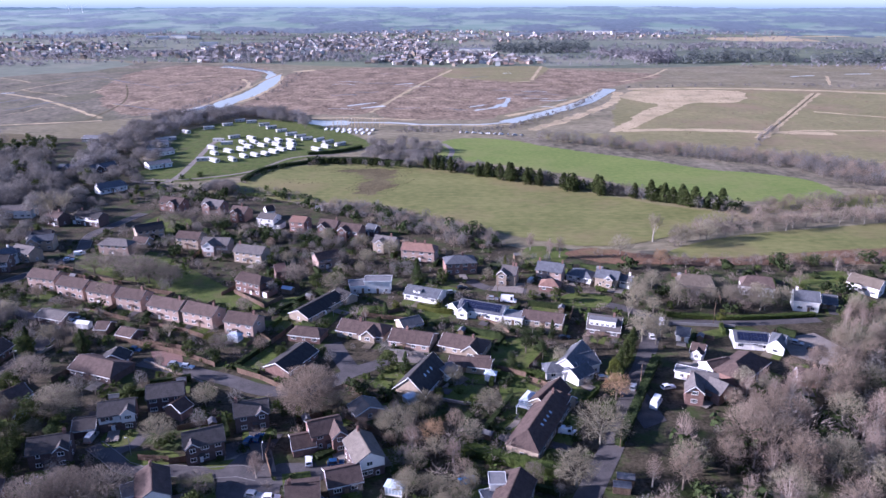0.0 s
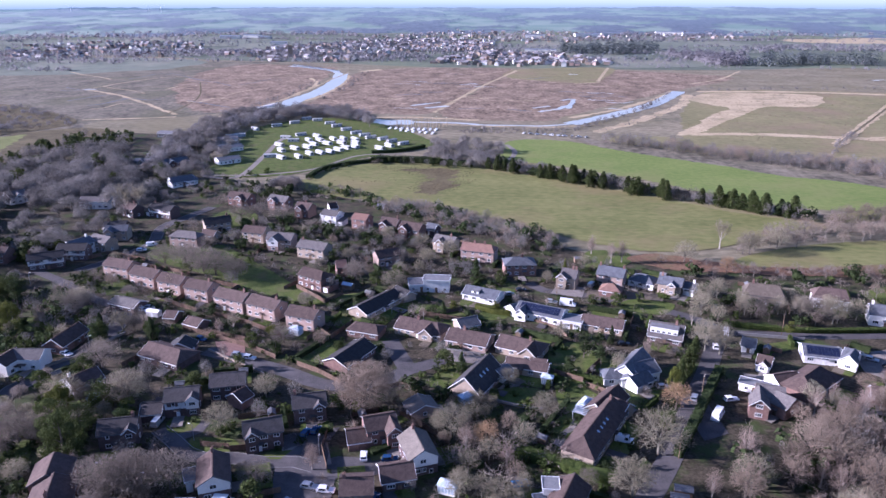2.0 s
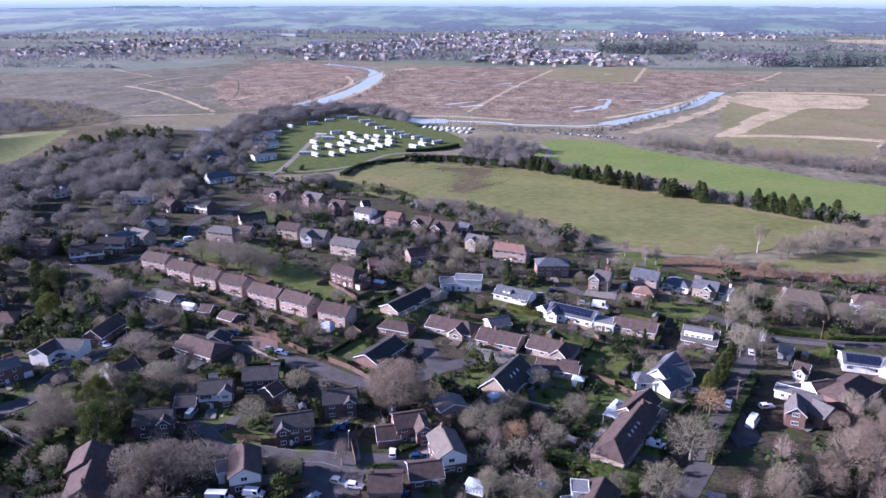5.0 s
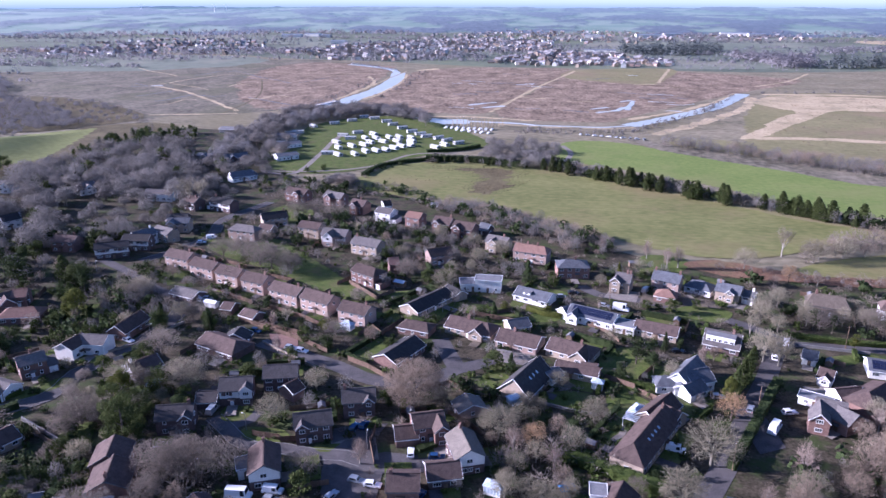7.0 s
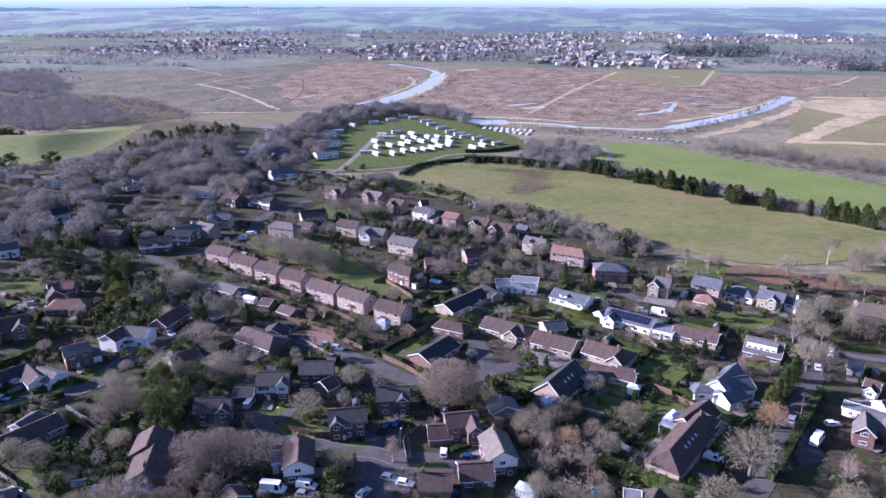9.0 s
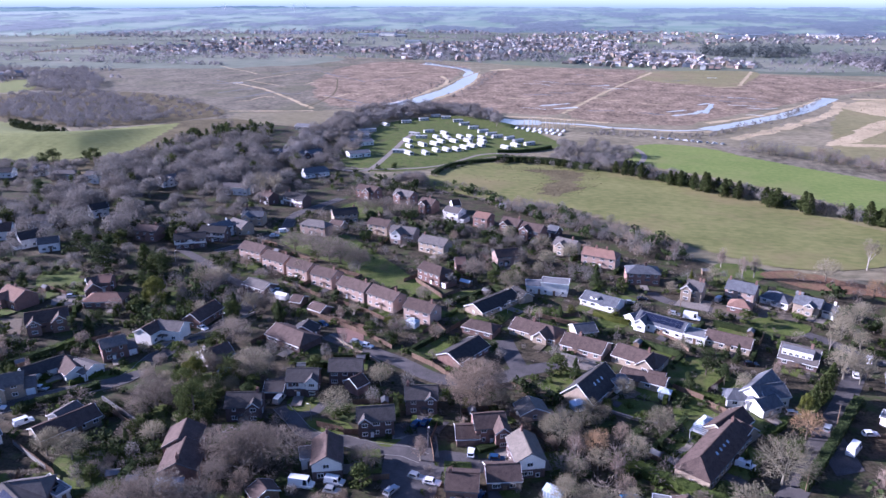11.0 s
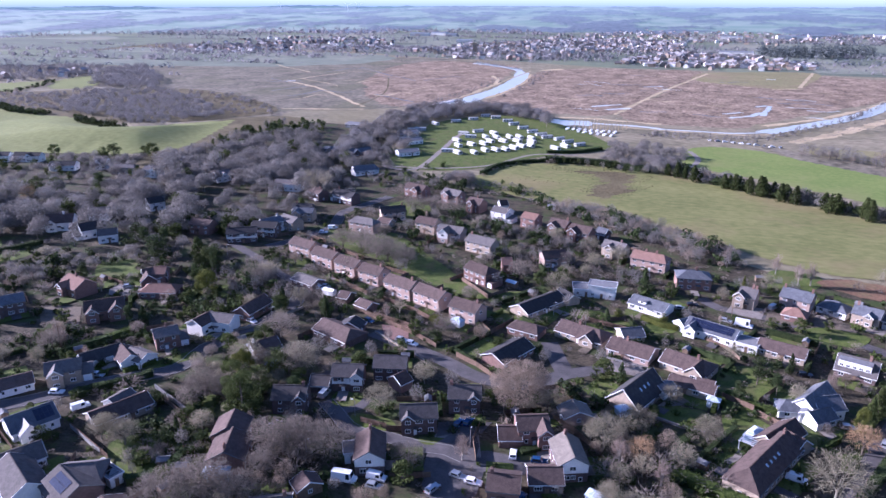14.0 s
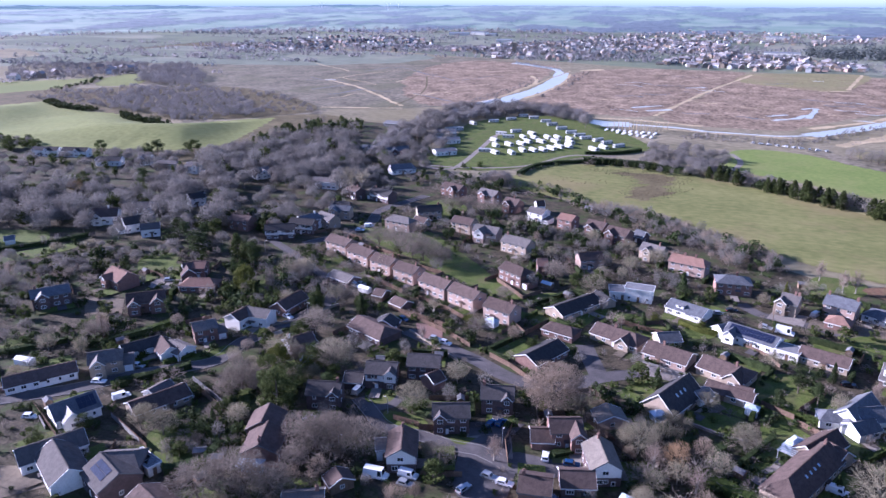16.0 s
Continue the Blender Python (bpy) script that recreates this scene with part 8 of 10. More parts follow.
house(-280.0, 581.8, -4.1, 33.3, 12.0, storeys=1, e=3.4, r=4.8, wall='lead', roof='felt', label='long low farm barn with a grey roof', name='barn', category='barn', plain=True)
house(-247.8, 505.3, 35.8, 10.2, 7.0, storeys=1, e=2.5, r=4.0, wall='render', roof='felt', label='small farm shed with pale roof', name='outbuilding', category='outbuilding', plain=True)
house(-311.2, 216.8, 50.2, 4.0, 5.0, storeys=1, e=2.5, r=3.8, wall='render', roof='slate', label='white lodge at the garden edge', plain=True)
house(-230.0, 561.2, 33.4, 16.9, 9.0, storeys=1, e=3.2, r=4.8, wall='render', roof='felt', label='pale flat gabled park building', name='outbuilding', category='outbuilding', plain=True)
house(-199.5, 485.5, 42.1, 15.8, 9.0, storeys=1, e=3.2, r=4.8, wall='render', roof='felt', label='park reception building with pale walls', name='outbuilding', category='outbuilding')
house(-213.7, 527.2, 45.0, 17.5, 9.0, storeys=1, e=3.2, r=4.8, wall='render', roof='felt', label='pale low building of the caravan park', name='outbuilding', category='outbuilding', plain=True)
house(-204.2, 420.5, 42.3, 14.1, 9.0, storeys=1, e=3.2, r=5.8, wall='render', roof='slate', label='white farm cottage by the lane')
plots()

# ---------------------------------------------------------------- sheds and glasshouses
conservatory(-10.1, 180.1, 40)
conservatory(-116.7, 170.1, 20, 3.6, 3.4)
conservatory(13.8, 193.1, -10, 3.2, 2.6)
conservatory(-71.8, 219.3, -20, 4.0, 3.0)
conservatory(23.9, 179.3, 60, 6.0, 3.2)
conservatory(-11.8, 140.0, -15, 4.2, 3.0)
conservatory(-99.9, 118.6, 20, 6.0, 3.5)
shed(-62.7, 261.7, -20, 4.5, 2.6, 'wood', 'glass_roof')
shed(5.1, 142.1, 20, 3.5, 2.4, 'wood', 'tarp')
shed(-115.4, 118.3, 30, 3.0, 2.2)
shed(43.3, 143.7, -10, 4.0, 2.4, 'wood', 'felt')
shed(41.7, 140.6, -10, 4.0, 2.4, 'wood', 'felt')
shed(-128.3, 229.4, -12, 5.0, 2.4, 'render', 'white')
shed(-199.5, 135.5, 5, 6.0, 2.6, 'white', 'white')
shed(-70.1, 379.5, 0, 4.0, 3.0, 'white', 'felt')
shed(32.1, 301.3, 10, 3.0, 2.2)
shed(-99.8, 129.0, 30, 2.6, 2.0)

# ---------------------------------------------------------------- vehicles
car(-34.3, 151.2, 100, 'car', 'car_white')
car(-27.4, 150.6, 8, 'car', 'car_blue')
car(32.7, 164.3, -15, 'van', 'car_white')
car(56.1, 187.9, 70, 'car', 'car_silver')
car(71.0, 222.0, 80, 'car', 'car_white')
car(77.5, 233.3, 70, 'van', 'car_white')
car(-44.8, 138.2, -10, 'car', 'car_silver')
car(-40.6, 137.2, 0, 'car', 'car_white')
car(24.2, 252.4, -12, 'camper', 'car_white')
car(18.3, 254.6, -15, 'car', 'car_silver')
car(60.3, 178.5, 60, 'camper', 'car_white')
car(66.6, 187.9, 15, 'car', 'car_white')
car(-51.8, 159.9, 80, 'car', 'car_blue')
car(-49.5, 161.4, 80, 'car', 'car_blue')
car(-93.7, 161.2, 90, 'van', 'car_silver')
car(-98.9, 142.6, 80, 'car', 'car_silver')
car(-166.7, 305.2, 30, 'van', 'car_white')
car(-168.1, 297.8, 10, 'car', 'car_white')
car(-135.5, 235.0, 10, 'car', 'car_white')
car(-102.7, 211.4, -20, 'car', 'car_blue')
car(-81.6, 199.9, -10, 'car', 'car_white')
car(-86.0, 201.4, -5, 'car', 'car_silver')
car(-70.4, 127.9, 5, 'camper', 'car_white')
car(-63.2, 131.0, 0, 'van', 'car_white')
car(-62.4, 127.9, 0, 'car', 'car_silver')
car(-168.5, 135.8, 20, 'car', 'car_white')
car(-155.6, 131.8, 60, 'van', 'car_white')
car(-207.8, 208.4, 30, 'car', 'car_silver')
car(-142.4, 197.1, -20, 'car', 'car_white')
car(-134.2, 232.8, -20, 'car', 'car_white')
car(-170.7, 114.2, 20, 'car', 'car_white')
car(118.6, 217.0, -30, 'car', 'car_silver')
car(116.3, 220.4, -30, 'car', 'car_silver')
car(122.0, 212.1, -40, 'car', 'car_dark')
car(35.2, 272.8, 60, 'van', 'car_silver')
car(6.7, 265.4, 20, 'car', 'car_dark')
car(2.5, 260.8, 10, 'car', 'car_silver')
car(48.4, 193.3, 10, 'car', 'car_silver')
car(-132.9, 235.2, 0, 'car', 'car_silver')
car(40.7, 221.0, 10, 'car', 'car_dark')
car(-165.0, 147.9, 10, 'car', 'car_silver')
car(-28.8, 135.3, 70, 'car', 'car_blue')
car(-49.0, 131.6, 70, 'car', 'car_silver')

# ---------------------------------------------------------------- caravan park
caravan(-226.4, 619.8, -41)
caravan(-213.0, 639.9, 36)
caravan(-201.5, 658.2, 38)
caravan(-196.1, 680.8, 37)
caravan(-183.6, 674.2, 24)
caravan(-167.5, 658.3, 27)
caravan(-157.7, 643.0, 42)
caravan(-144.7, 625.6, 35)
caravan(-132.4, 609.0, 34)
caravan(-122.6, 598.4, 33)
caravan(-115.4, 588.2, 37)
caravan(-104.3, 583.2, 52)
caravan(-95.3, 573.4, 49)
caravan(-84.3, 564.0, 46)
caravan(-99.8, 543.7, -41)
caravan(-94.2, 554.8, -44)
caravan(-177.7, 595.7, 43)
caravan(-162.1, 590.6, -41)
caravan(-145.0, 578.2, -53)
caravan(-137.2, 580.6, -51)
caravan(-126.5, 578.2, -48)
caravan(-186.0, 580.5, -7)
caravan(-176.0, 568.5, 11)
caravan(-163.9, 570.9, -53)
caravan(-155.3, 573.3, -45)
caravan(-145.5, 559.2, -38)
caravan(-134.9, 563.9, -41)
caravan(-123.1, 563.9, -40)
caravan(-165.5, 537.0, -41)
caravan(-157.4, 543.5, -39)
caravan(-155.0, 554.6, -44)
caravan(-126.8, 543.6, -37)
caravan(-120.3, 548.0, -50)
caravan(-182.1, 550.1, -37)
caravan(-173.8, 528.6, -49)
caravan(-165.9, 502.9, -43)
caravan(-154.0, 506.8, -52)
caravan(-148.9, 518.5, -50)
caravan(-141.6, 522.5, -45)
caravan(-135.0, 526.6, -49)
caravan(-130.6, 535.0, -40)
caravan(-175.2, 506.7, 18)
caravan(-234.2, 582.9, 19)
caravan(-228.6, 587.9, 18)
caravan(-230.6, 552.2, 15)
caravan(-223.9, 556.7, 9)
caravan(-222.9, 536.9, 12)

# ---------------------------------------------------------------- marina
for i in range(9):
    boat(-106.9 + 5.26 * i, 638.1 + -0.53 * i, (78, 86, 72, 90)[i % 4])
for i in range(6):
    boat(-95.6 + 5.94 * i, 628.1 + -2.34 * i, (88, 74, 81)[i % 3])
for i in range(15):
    # timber piles of the moorings
    pile = thing("mooring_pile", -102.3 + 3.21 * i, 648.3 + 0.16 * i + (i % 3) * 2.5, 0, 0, "tall tan timber mooring pile beside moored boats", "mooring pile", "mooring piles")
    part("post", Build().tube((0, 0, -0.2), (0.1, 0, 6.5 + (i * 5 % 4) * 0.8), 0.34, 0.26, 6), M["reed"], pile)
    part("cap", Build().tube((0.1, 0, 6.5 + (i * 5 % 4) * 0.8), (0.1, 0, 6.8 + (i * 5 % 4) * 0.8), 0.30, 0.06, 6), M["white"], pile)
boat(-383.4, 1276.7, 20)
boat(-373.5, 1266.8, 20)
boat(-363.7, 1257.0, 20)
boat(-354.0, 1247.4, 20)
boat(-344.5, 1237.9, 20)
boat(-335.1, 1228.6, 20)
boat(-325.9, 1219.3, 20)
boat(-316.8, 1210.3, 20)
boat(-307.9, 1201.3, 20)
boat(-299.0, 1192.5, 20)
boat(-290.3, 1183.8, 20)
boat(-281.7, 1175.2, 20)
boat(-271.4, 742.0, 40)
boat(-270.1, 746.7, 40)
boat(-268.8, 751.5, 40)
boat(-267.5, 756.4, 40)
boat(-266.1, 761.3, 40)
boat(-264.7, 766.3, 40)
boat(-263.4, 771.3, 40)
boat(-262.0, 776.4, 40)
boat(-260.5, 781.6, 40)
boat(-259.1, 786.8, 40)
car(12.9, 623.1, 72, 'car', 'car_white', z=0.0)
car(18.8, 621.5, 31, 'car', 'car_silver', z=0.0)
car(24.7, 619.8, 16, 'car', 'car_white', z=0.0)
car(30.5, 618.1, 123, 'car', 'car_silver', z=0.0)
car(36.3, 616.5, 163, 'car', 'car_white', z=0.0)
car(42.1, 614.9, 123, 'car', 'car_silver', z=0.0)
car(47.8, 613.2, 22, 'car', 'car_white', z=0.0)
car(53.5, 611.6, 88, 'car', 'car_silver', z=0.0)
car(59.2, 610.0, 17, 'car', 'car_white', z=0.0)
car(64.9, 608.4, 105, 'car', 'car_silver', z=0.0)

# ---------------------------------------------------------------- trees in the village
R = random.Random(11)
tree('big', -37.8, 173.1, 15.5, R, 1.12)
tree('oak', 12.2, 173.9, 8.5, R, 1.10)
tree('oak', -13.0, 162.3, 10.5, R, 1.15)
tree('oak', 40.4, 159.2, 14.0, R, 1.15)
tree('amber', 49.6, 181.5, 9.0, R, 1.15)
tree('oak', 31.3, 142.2, 11.0, R, 1.20)
tree('oak', -106.4, 170.1, 12.0, R, 1.10)
tree('oak', -75.3, 159.6, 9.0, R, 1.15)
tree('round', -58.2, 138.8, 6.0, R, 1.20)
tree('round', -62.0, 140.4, 4.5, R, 1.10)
tree('round', -84.7, 133.2, 10.0, R, 1.10)
tree('round', -77.9, 135.1, 10.0, R, 1.10)
tree('round', -93.0, 131.8, 10.0, R)
tree('oak', -68.3, 176.8, 8.0, R)
for gx, gy, gh in ((-149.4, 282.5, 9.5), (-139.1, 280.8, 11.0), (-128.3, 274.1, 11.5), (-121.4, 270.6, 11.0), (-111.6, 267.2, 9.5)):
    tree('round', gx, gy, gh, R, 1.25)
for i in range(13):
    BUSY.append((-158 + 6.9 * i, 294 - 3.4 * i, 8.5))
tree('round', -61.7, 270.7, 8.5, R)
tree('oak', -44.2, 261.8, 9.5, R, 1.20)
tree('oak', 66.7, 219.0, 13.0, R, 0.90)
tree('pale', 66.7, 237.2, 10.0, R)
tree('oak', 70.9, 216.9, 12.0, R, 0.90)
tree('pale', 99.6, 325.3, 15.0, R)
tree('oak', 111.4, 319.5, 12.0, R, 1.10)
tree('oak', 126.3, 328.0, 11.0, R, 1.10)
tree('birch', 46.6, 301.4, 11.0, R)
tree('birch', 51.4, 302.9, 11.0, R)
tree('birch', 19.5, 316.8, 9.0, R)
tree('birch', 39.1, 312.1, 10.0, R)
tree('oak', 79.4, 306.0, 11.0, R, 1.10)
tree('amber', 94.0, 292.9, 8.0, R, 1.10)
tree('gold_holm', -172.0, 211.8, 11.5, R)
tree('holm', -188.1, 236.7, 12.0, R, 1.10)
tree('pine', -182.8, 231.5, 13.0, R)
tree('pine', -182.4, 217.8, 11.0, R, 0.80)
tree('holm', -109.6, 143.5, 14.5, R, 1.05)
tree('cypress', -118.0, 207.9, 8.0, R)
tree('cypress', -136.8, 209.3, 10.0, R, 1.10)
tree('gold_cypress', -145.4, 188.2, 5.0, R, 1.10)
tree('pale', -203.4, 351.9, 19.0, R)
tree('pale', -200.9, 359.8, 17.0, R)
tree('gold_cypress', 25.1, 283.1, 8.5, R, 0.80)
tree('cypress', -11.8, 273.9, 9.5, R, 1.30)
tree('pine', -136.3, 204.2, 9.0, R, 0.90)
tree('green_tree', -40.4, 170.3, 4.5, R, 1.30)
tree('green_tree', -2.9, 244.4, 4.5, R, 1.50)
tree('green_tree', -18.7, 243.4, 4.5, R, 1.60)
tree('green_tree', -78.7, 215.5, 5.0, R, 1.30)
tree('round', -126.2, 190.3, 9.0, R, 1.20)
tree('round', -108.3, 171.6, 10.0, R, 1.20)
tree('round', -126.0, 149.3, 9.0, R, 1.40)
tree('birch', -104.9, 140.2, 6.0, R)
tree('round', -89.3, 131.2, 9.0, R, 1.10)
tree('round', -90.1, 122.1, 8.0, R)
tree('round', -89.6, 112.1, 9.0, R)
tree('round', -98.2, 110.7, 11.0, R, 1.10)
tree('round', -104.1, 103.9, 11.0, R, 1.10)
tree('round', -87.8, 137.2, 9.0, R)
tree('oak', -130.9, 122.0, 8.0, R, 1.20)
tree('oak', -138.4, 121.8, 8.0, R)
tree('birch', -196.8, 163.2, 9.0, R, 0.70)
tree('birch', -191.4, 160.6, 7.0, R)
tree('pine', 26.4, 210.6, 9.0, R, 1.30)
tree('pine', 31.2, 204.8, 7.0, R, 1.30)
tree('pine', 20.6, 197.4, 7.0, R, 1.20)
tree('green_tree', 98.5, 232.5, 6.0, R, 1.20)
tree('pine', 90.0, 247.3, 8.0, R, 1.10)
tree('pine', 95.6, 244.8, 7.0, R)
tree('round', 92.2, 247.3, 9.0, R, 1.20)
tree('round', 111.4, 247.4, 10.0, R, 1.20)
tree('oak', 117.8, 244.8, 11.0, R, 1.20)
tree('oak', 108.1, 250.0, 9.0, R, 1.20)
tree('birch', -46.0, 145.2, 8.5, R, 1.30)
tree('oak', 0.2, 136.4, 8.0, R)
tree('oak', -3.7, 138.4, 7.5, R)
tree('oak', -7.4, 147.9, 7.0, R)
tree('birch', 1.9, 151.5, 7.5, R, 1.5)
tree('amber', -3.4, 158.4, 8.5, R, 1.0)
tree('birch', -8.6, 157.2, 8.0, R, 1.5)
tree('oak', -9.2, 141.4, 6.0, R)
tree('oak', -159.2, 234.3, 9.0, R, 1.30)
tree('oak', -163.9, 228.9, 9.0, R, 1.10)
tree('birch', -163.2, 216.1, 10.0, R, 1.20)
tree('oak', -131.7, 253.0, 8.0, R)
tree('birch', -98.0, 216.3, 7.0, R, 1.20)
tree('birch', 167.6, 286.2, 8.0, R)
tree('shrub_dark', 146.5, 293.0, 6.0, R, 1.20)
tree('shrub_dark', 161.3, 293.1, 5.0, R, 1.50)
tree('shrub_dark', 186.8, 296.7, 6.0, R, 1.30)
tree('pale', -93.9, 218.6, 7.5, R, 1.30)
tree('gold_holm', -80.5, 217.4, 3.6, R, 1.10)
tree('round', -73.9, 212.3, 6.0, R, 1.30)
tree('birch', -89.6, 198.8, 7.0, R, 1.10)
tree('oak', -133.4, 216.2, 8.0, R, 1.20)
tree('cypress', -119.4, 210.1, 9.0, R, 1.20)
tree('round', -139.4, 350.0, 9.0, R, 1.30)
tree('round', -130.9, 355.0, 9.0, R, 1.30)
tree('round', -117.6, 350.1, 9.0, R, 1.30)
tree('round', -132.9, 412.0, 9.0, R, 1.30)
tree('oak', -56.5, 323.2, 8.0, R, 1.20)
tree('oak', -39.4, 315.0, 8.0, R, 1.20)
tree('oak', -25.3, 303.4, 9.0, R, 1.20)
tree('oak', -34.4, 292.5, 8.0, R, 1.20)
tree('round', -46.8, 292.4, 7.0, R, 1.20)

# ---------------------------------------------------------------- garden greenery
for hx, hy, *_ in PLOTS:
    # open ground on the sunny side of the hillside houses
    if hx < -190 and hy > 170:
        BUSY.extend([(hx * 0.972, hy * 0.972, 7.0), (hx * 0.935, hy * 0.935, 6.0)])
BUSY.extend([(-226, 222, 8.0), (-318, 227, 8.0), (-305, 222, 7.0), (-330, 226, 7.0)])
tree('pine', -237.5, 247.0, 13.0, R, 1.30)
tree('pine', -230.0, 245.0, 12.5, R, 1.30)
tree('pine', -223.5, 249.0, 12.0, R, 1.20)
thicket('garden_trees', [(-80, 391), (-41, 386), (-6, 358), (25, 332), (29, 315), (13, 307), (-14, 332), (-44, 355), (-76, 376)], 150, R, ('far_bush', 'far_grey', 'far_brown', 'far_grey', 'hedge_tree', 'scrub'), (3.0, 7.5), 2.8, label='dark evergreens and bare trees along the pasture')
thicket('garden_trees', [(-101, 336), (-64, 336), (-40, 323), (-39, 311), (-60, 311), (-96, 327)], 40, R, ('far_bush', 'scrub', 'far_brown'), (3.0, 6.0), 3.0, label='hedges and small trees behind gardens')
thicket('garden_trees', [(77, 293), (128, 297), (194, 295), (226, 293), (180, 226), (156, 230), (139, 242), (96, 240), (81, 240), (74, 261)], 85, R, ('scrub', 'far_bush', 'hedge_tree', 'scrub', 'far_green', 'hedge_tree'), (2.5, 6.5), 4.5, label='bare trees and shrubs of large gardens')
wood([(73, 267), (118, 270), (134, 256), (123, 240), (81, 240), (69, 240)], 11, R, ('oak', 'oak', 'ash'), (7.0, 10.5), 7.0)
GARDENS = [(-183, 78), (-241, 137), (-318, 190), (-261, 230), (-208, 253), (-182, 301), (-186, 333), (-152, 348), (-122, 349), (-63, 332), (-8, 315), (29, 307), (72, 273), (81, 240), (71, 205), (47, 161), (32, 125), (-0, 117), (-57, 117)]
wood(GARDENS, 110, R, ('shrub_dark', 'shrub_dark', 'shrub_green'), (1.2, 3.4), 2.0, (0.8, 1.5))
thicket('garden_shrubs', GARDENS, 1900, R, ('low', 'tiny_bush', 'tiny_bush', 'low', 'tiny_green', 'scrub'), (0.7, 2.8), 1.6, (0.8, 1.6), 'low winter shrubs and borders in the gardens')
thicket('garden_shrubs', [(8.8, 184.2), (20.2, 176.9), (19.4, 167.0), (14.2, 159.1), (7.6, 158.9), (4.9, 170.7)], 40, R, ('far_bush', 'tiny_bush', 'scrub', 'low'), (0.8, 2.6), 1.5, (0.9, 1.5), 'dark shrubs and dead stems of an overgrown garden')
wood(GARDENS, 75, R, ('round', 'oak', 'birch', 'ash', 'cypress', 'wood'), (4.0, 8.0), 5)
thicket('garden_trees', GARDENS, 200, R, ('far_brown', 'far_grey', 'far_brown', 'far_holm', 'scrub'), (2.5, 7.0), 4.0, label='small bare trees standing between the houses')
hedge([(1.7, 157.3), (11.7, 153.2), (21.3, 149.1), (27.9, 146.5)], 3.5, 2.6, 'leaf_green', label='tall green hedge along the end of a garden')
hedge([(45.2, 158.7), (49.3, 166.5), (56.5, 181.5), (63.3, 195.8), (67.6, 204.9)], 2.6, 2.8, 'leaf', label='long dark hedge beside the lane')
tree('gold_holm', 50.6, 190.6, 9.0, R, 0.55)
tree('field_pine', 53.3, 194.7, 10.0, R, 0.80)
tree('field_pine', 56.4, 200.4, 10.5, R, 0.80)
tree('field_pine', 59.0, 205.6, 10.0, R, 0.80)
tree('field_pine', 61.7, 211.9, 9.0, R, 0.80)
hedge([(-159.0, 152.4), (-153.8, 160.8)], 1.6, 1.4, 'leaf_green', label='neatly clipped bright green hedge')
hedge([(-168.3, 145.8), (-163.1, 149.9)], 1.6, 1.3, 'leaf_green', label='neatly clipped bright green hedge')
hedge([(-185.3, 160.9), (-180.5, 167.6), (-177.2, 176.3)], 2.5, 2.2, 'leaf_green')
hedge([(-160.8, 136.2), (-156.8, 142.9), (-152.6, 149.2)], 2.0, 2.2, 'leaf')
hedge([(-129.8, 444.2), (-125.5, 471.1), (-113.6, 486.6), (-97.9, 497.5)], 3.0, 2.5, 'leaf', label='dark field hedge at the pasture edge')
hedge([(-97.6, 495.7), (-76.1, 499.4), (-51.6, 495.8), (-25.1, 486.9)], 5.0, 4.5, 'leaf', label='dark field hedge at the pasture edge')
hedge([(-103.2, 526.7), (-81.4, 537.2), (-66.2, 554.8)], 3.0, 2.5, 'leaf')
hedge([(6.1, 158.5), (4.8, 166.3), (7.3, 170.4)], 2.5, 3.0, 'leaf')
hedge([(17.2, 200.3), (24.9, 196.7), (30.8, 194.6)], 1.8, 1.8, 'leaf_green')
hedge([(-118.8, 109.0), (-112.9, 116.3), (-113.7, 123.7)], 2.5, 2.2, 'leaf')
hedge([(-10.4, 247.0), (-3.9, 242.9), (2.4, 241.4)], 1.6, 2.0, 'leaf_yellow', label='bright yellow-green garden hedge')
hedge([(-32.6, 152.4), (-27.5, 156.5)], 2.0, 1.5, 'leaf')
hedge([(-305.7, 207.1), (-292.1, 225.9), (-285.6, 239.8)], 2.0, 2.0, 'leaf')
hedge([(-218.6, 129.5), (-210.6, 139.1), (-200.4, 152.2)], 2.0, 1.8, 'leaf')
hedge([(81.4, 239.7), (105.2, 236.8), (135.4, 239.8)], 2.0, 1.6, 'leaf_green')
fence([(-83.7, 260.5), (-76.3, 253.8), (-68.4, 246.3), (-63.4, 254.9)])
fence([(-69.4, 239.2), (-66.8, 225.0), (-58.9, 216.4), (-53.9, 229.6)])
fence([(-77.7, 152.2), (-69.6, 151.5)])
fence([(-69.2, 150.6), (-63.4, 152.3)])
fence([(-112.9, 219.6), (-104.8, 216.3), (-84.5, 207.5), (-73.2, 200.7)])
fence([(-30.9, 239.3), (-10.9, 233.5)])
garden_wall([(13.0, 177.6), (5.6, 178.8), (-3.4, 181.8)], 0.8, 'kerb', label='low pale stone garden wall')
fence([(-42.5, 145.6), (-45.8, 153.5), (-46.1, 160.9)])
fence([(-175.1, 118.7), (-156.1, 110.1)])
fence([(-138.4, 144.1), (-121.8, 136.2)])
fence([(-149.8, 123.0), (-130.3, 115.4)])
fence([(7.6, 239.4), (18.5, 232.2), (22.0, 225.3)], height=1.2, label='weathered timber garden fence')
fence([(-159.9, 285.2), (-180.6, 292.0), (-186.6, 285.1)])
fence([(-65.0, 197.1), (-56.9, 192.9), (-48.7, 186.9)])
fence([(-113.5, 221.9), (-104.3, 217.4), (-86.2, 212.0)])
fence([(-38.0, 183.7), (-30.1, 187.0), (-24.7, 183.8)])
fence([(-28.0, 171.2), (-21.2, 166.2), (-13.0, 158.5)])
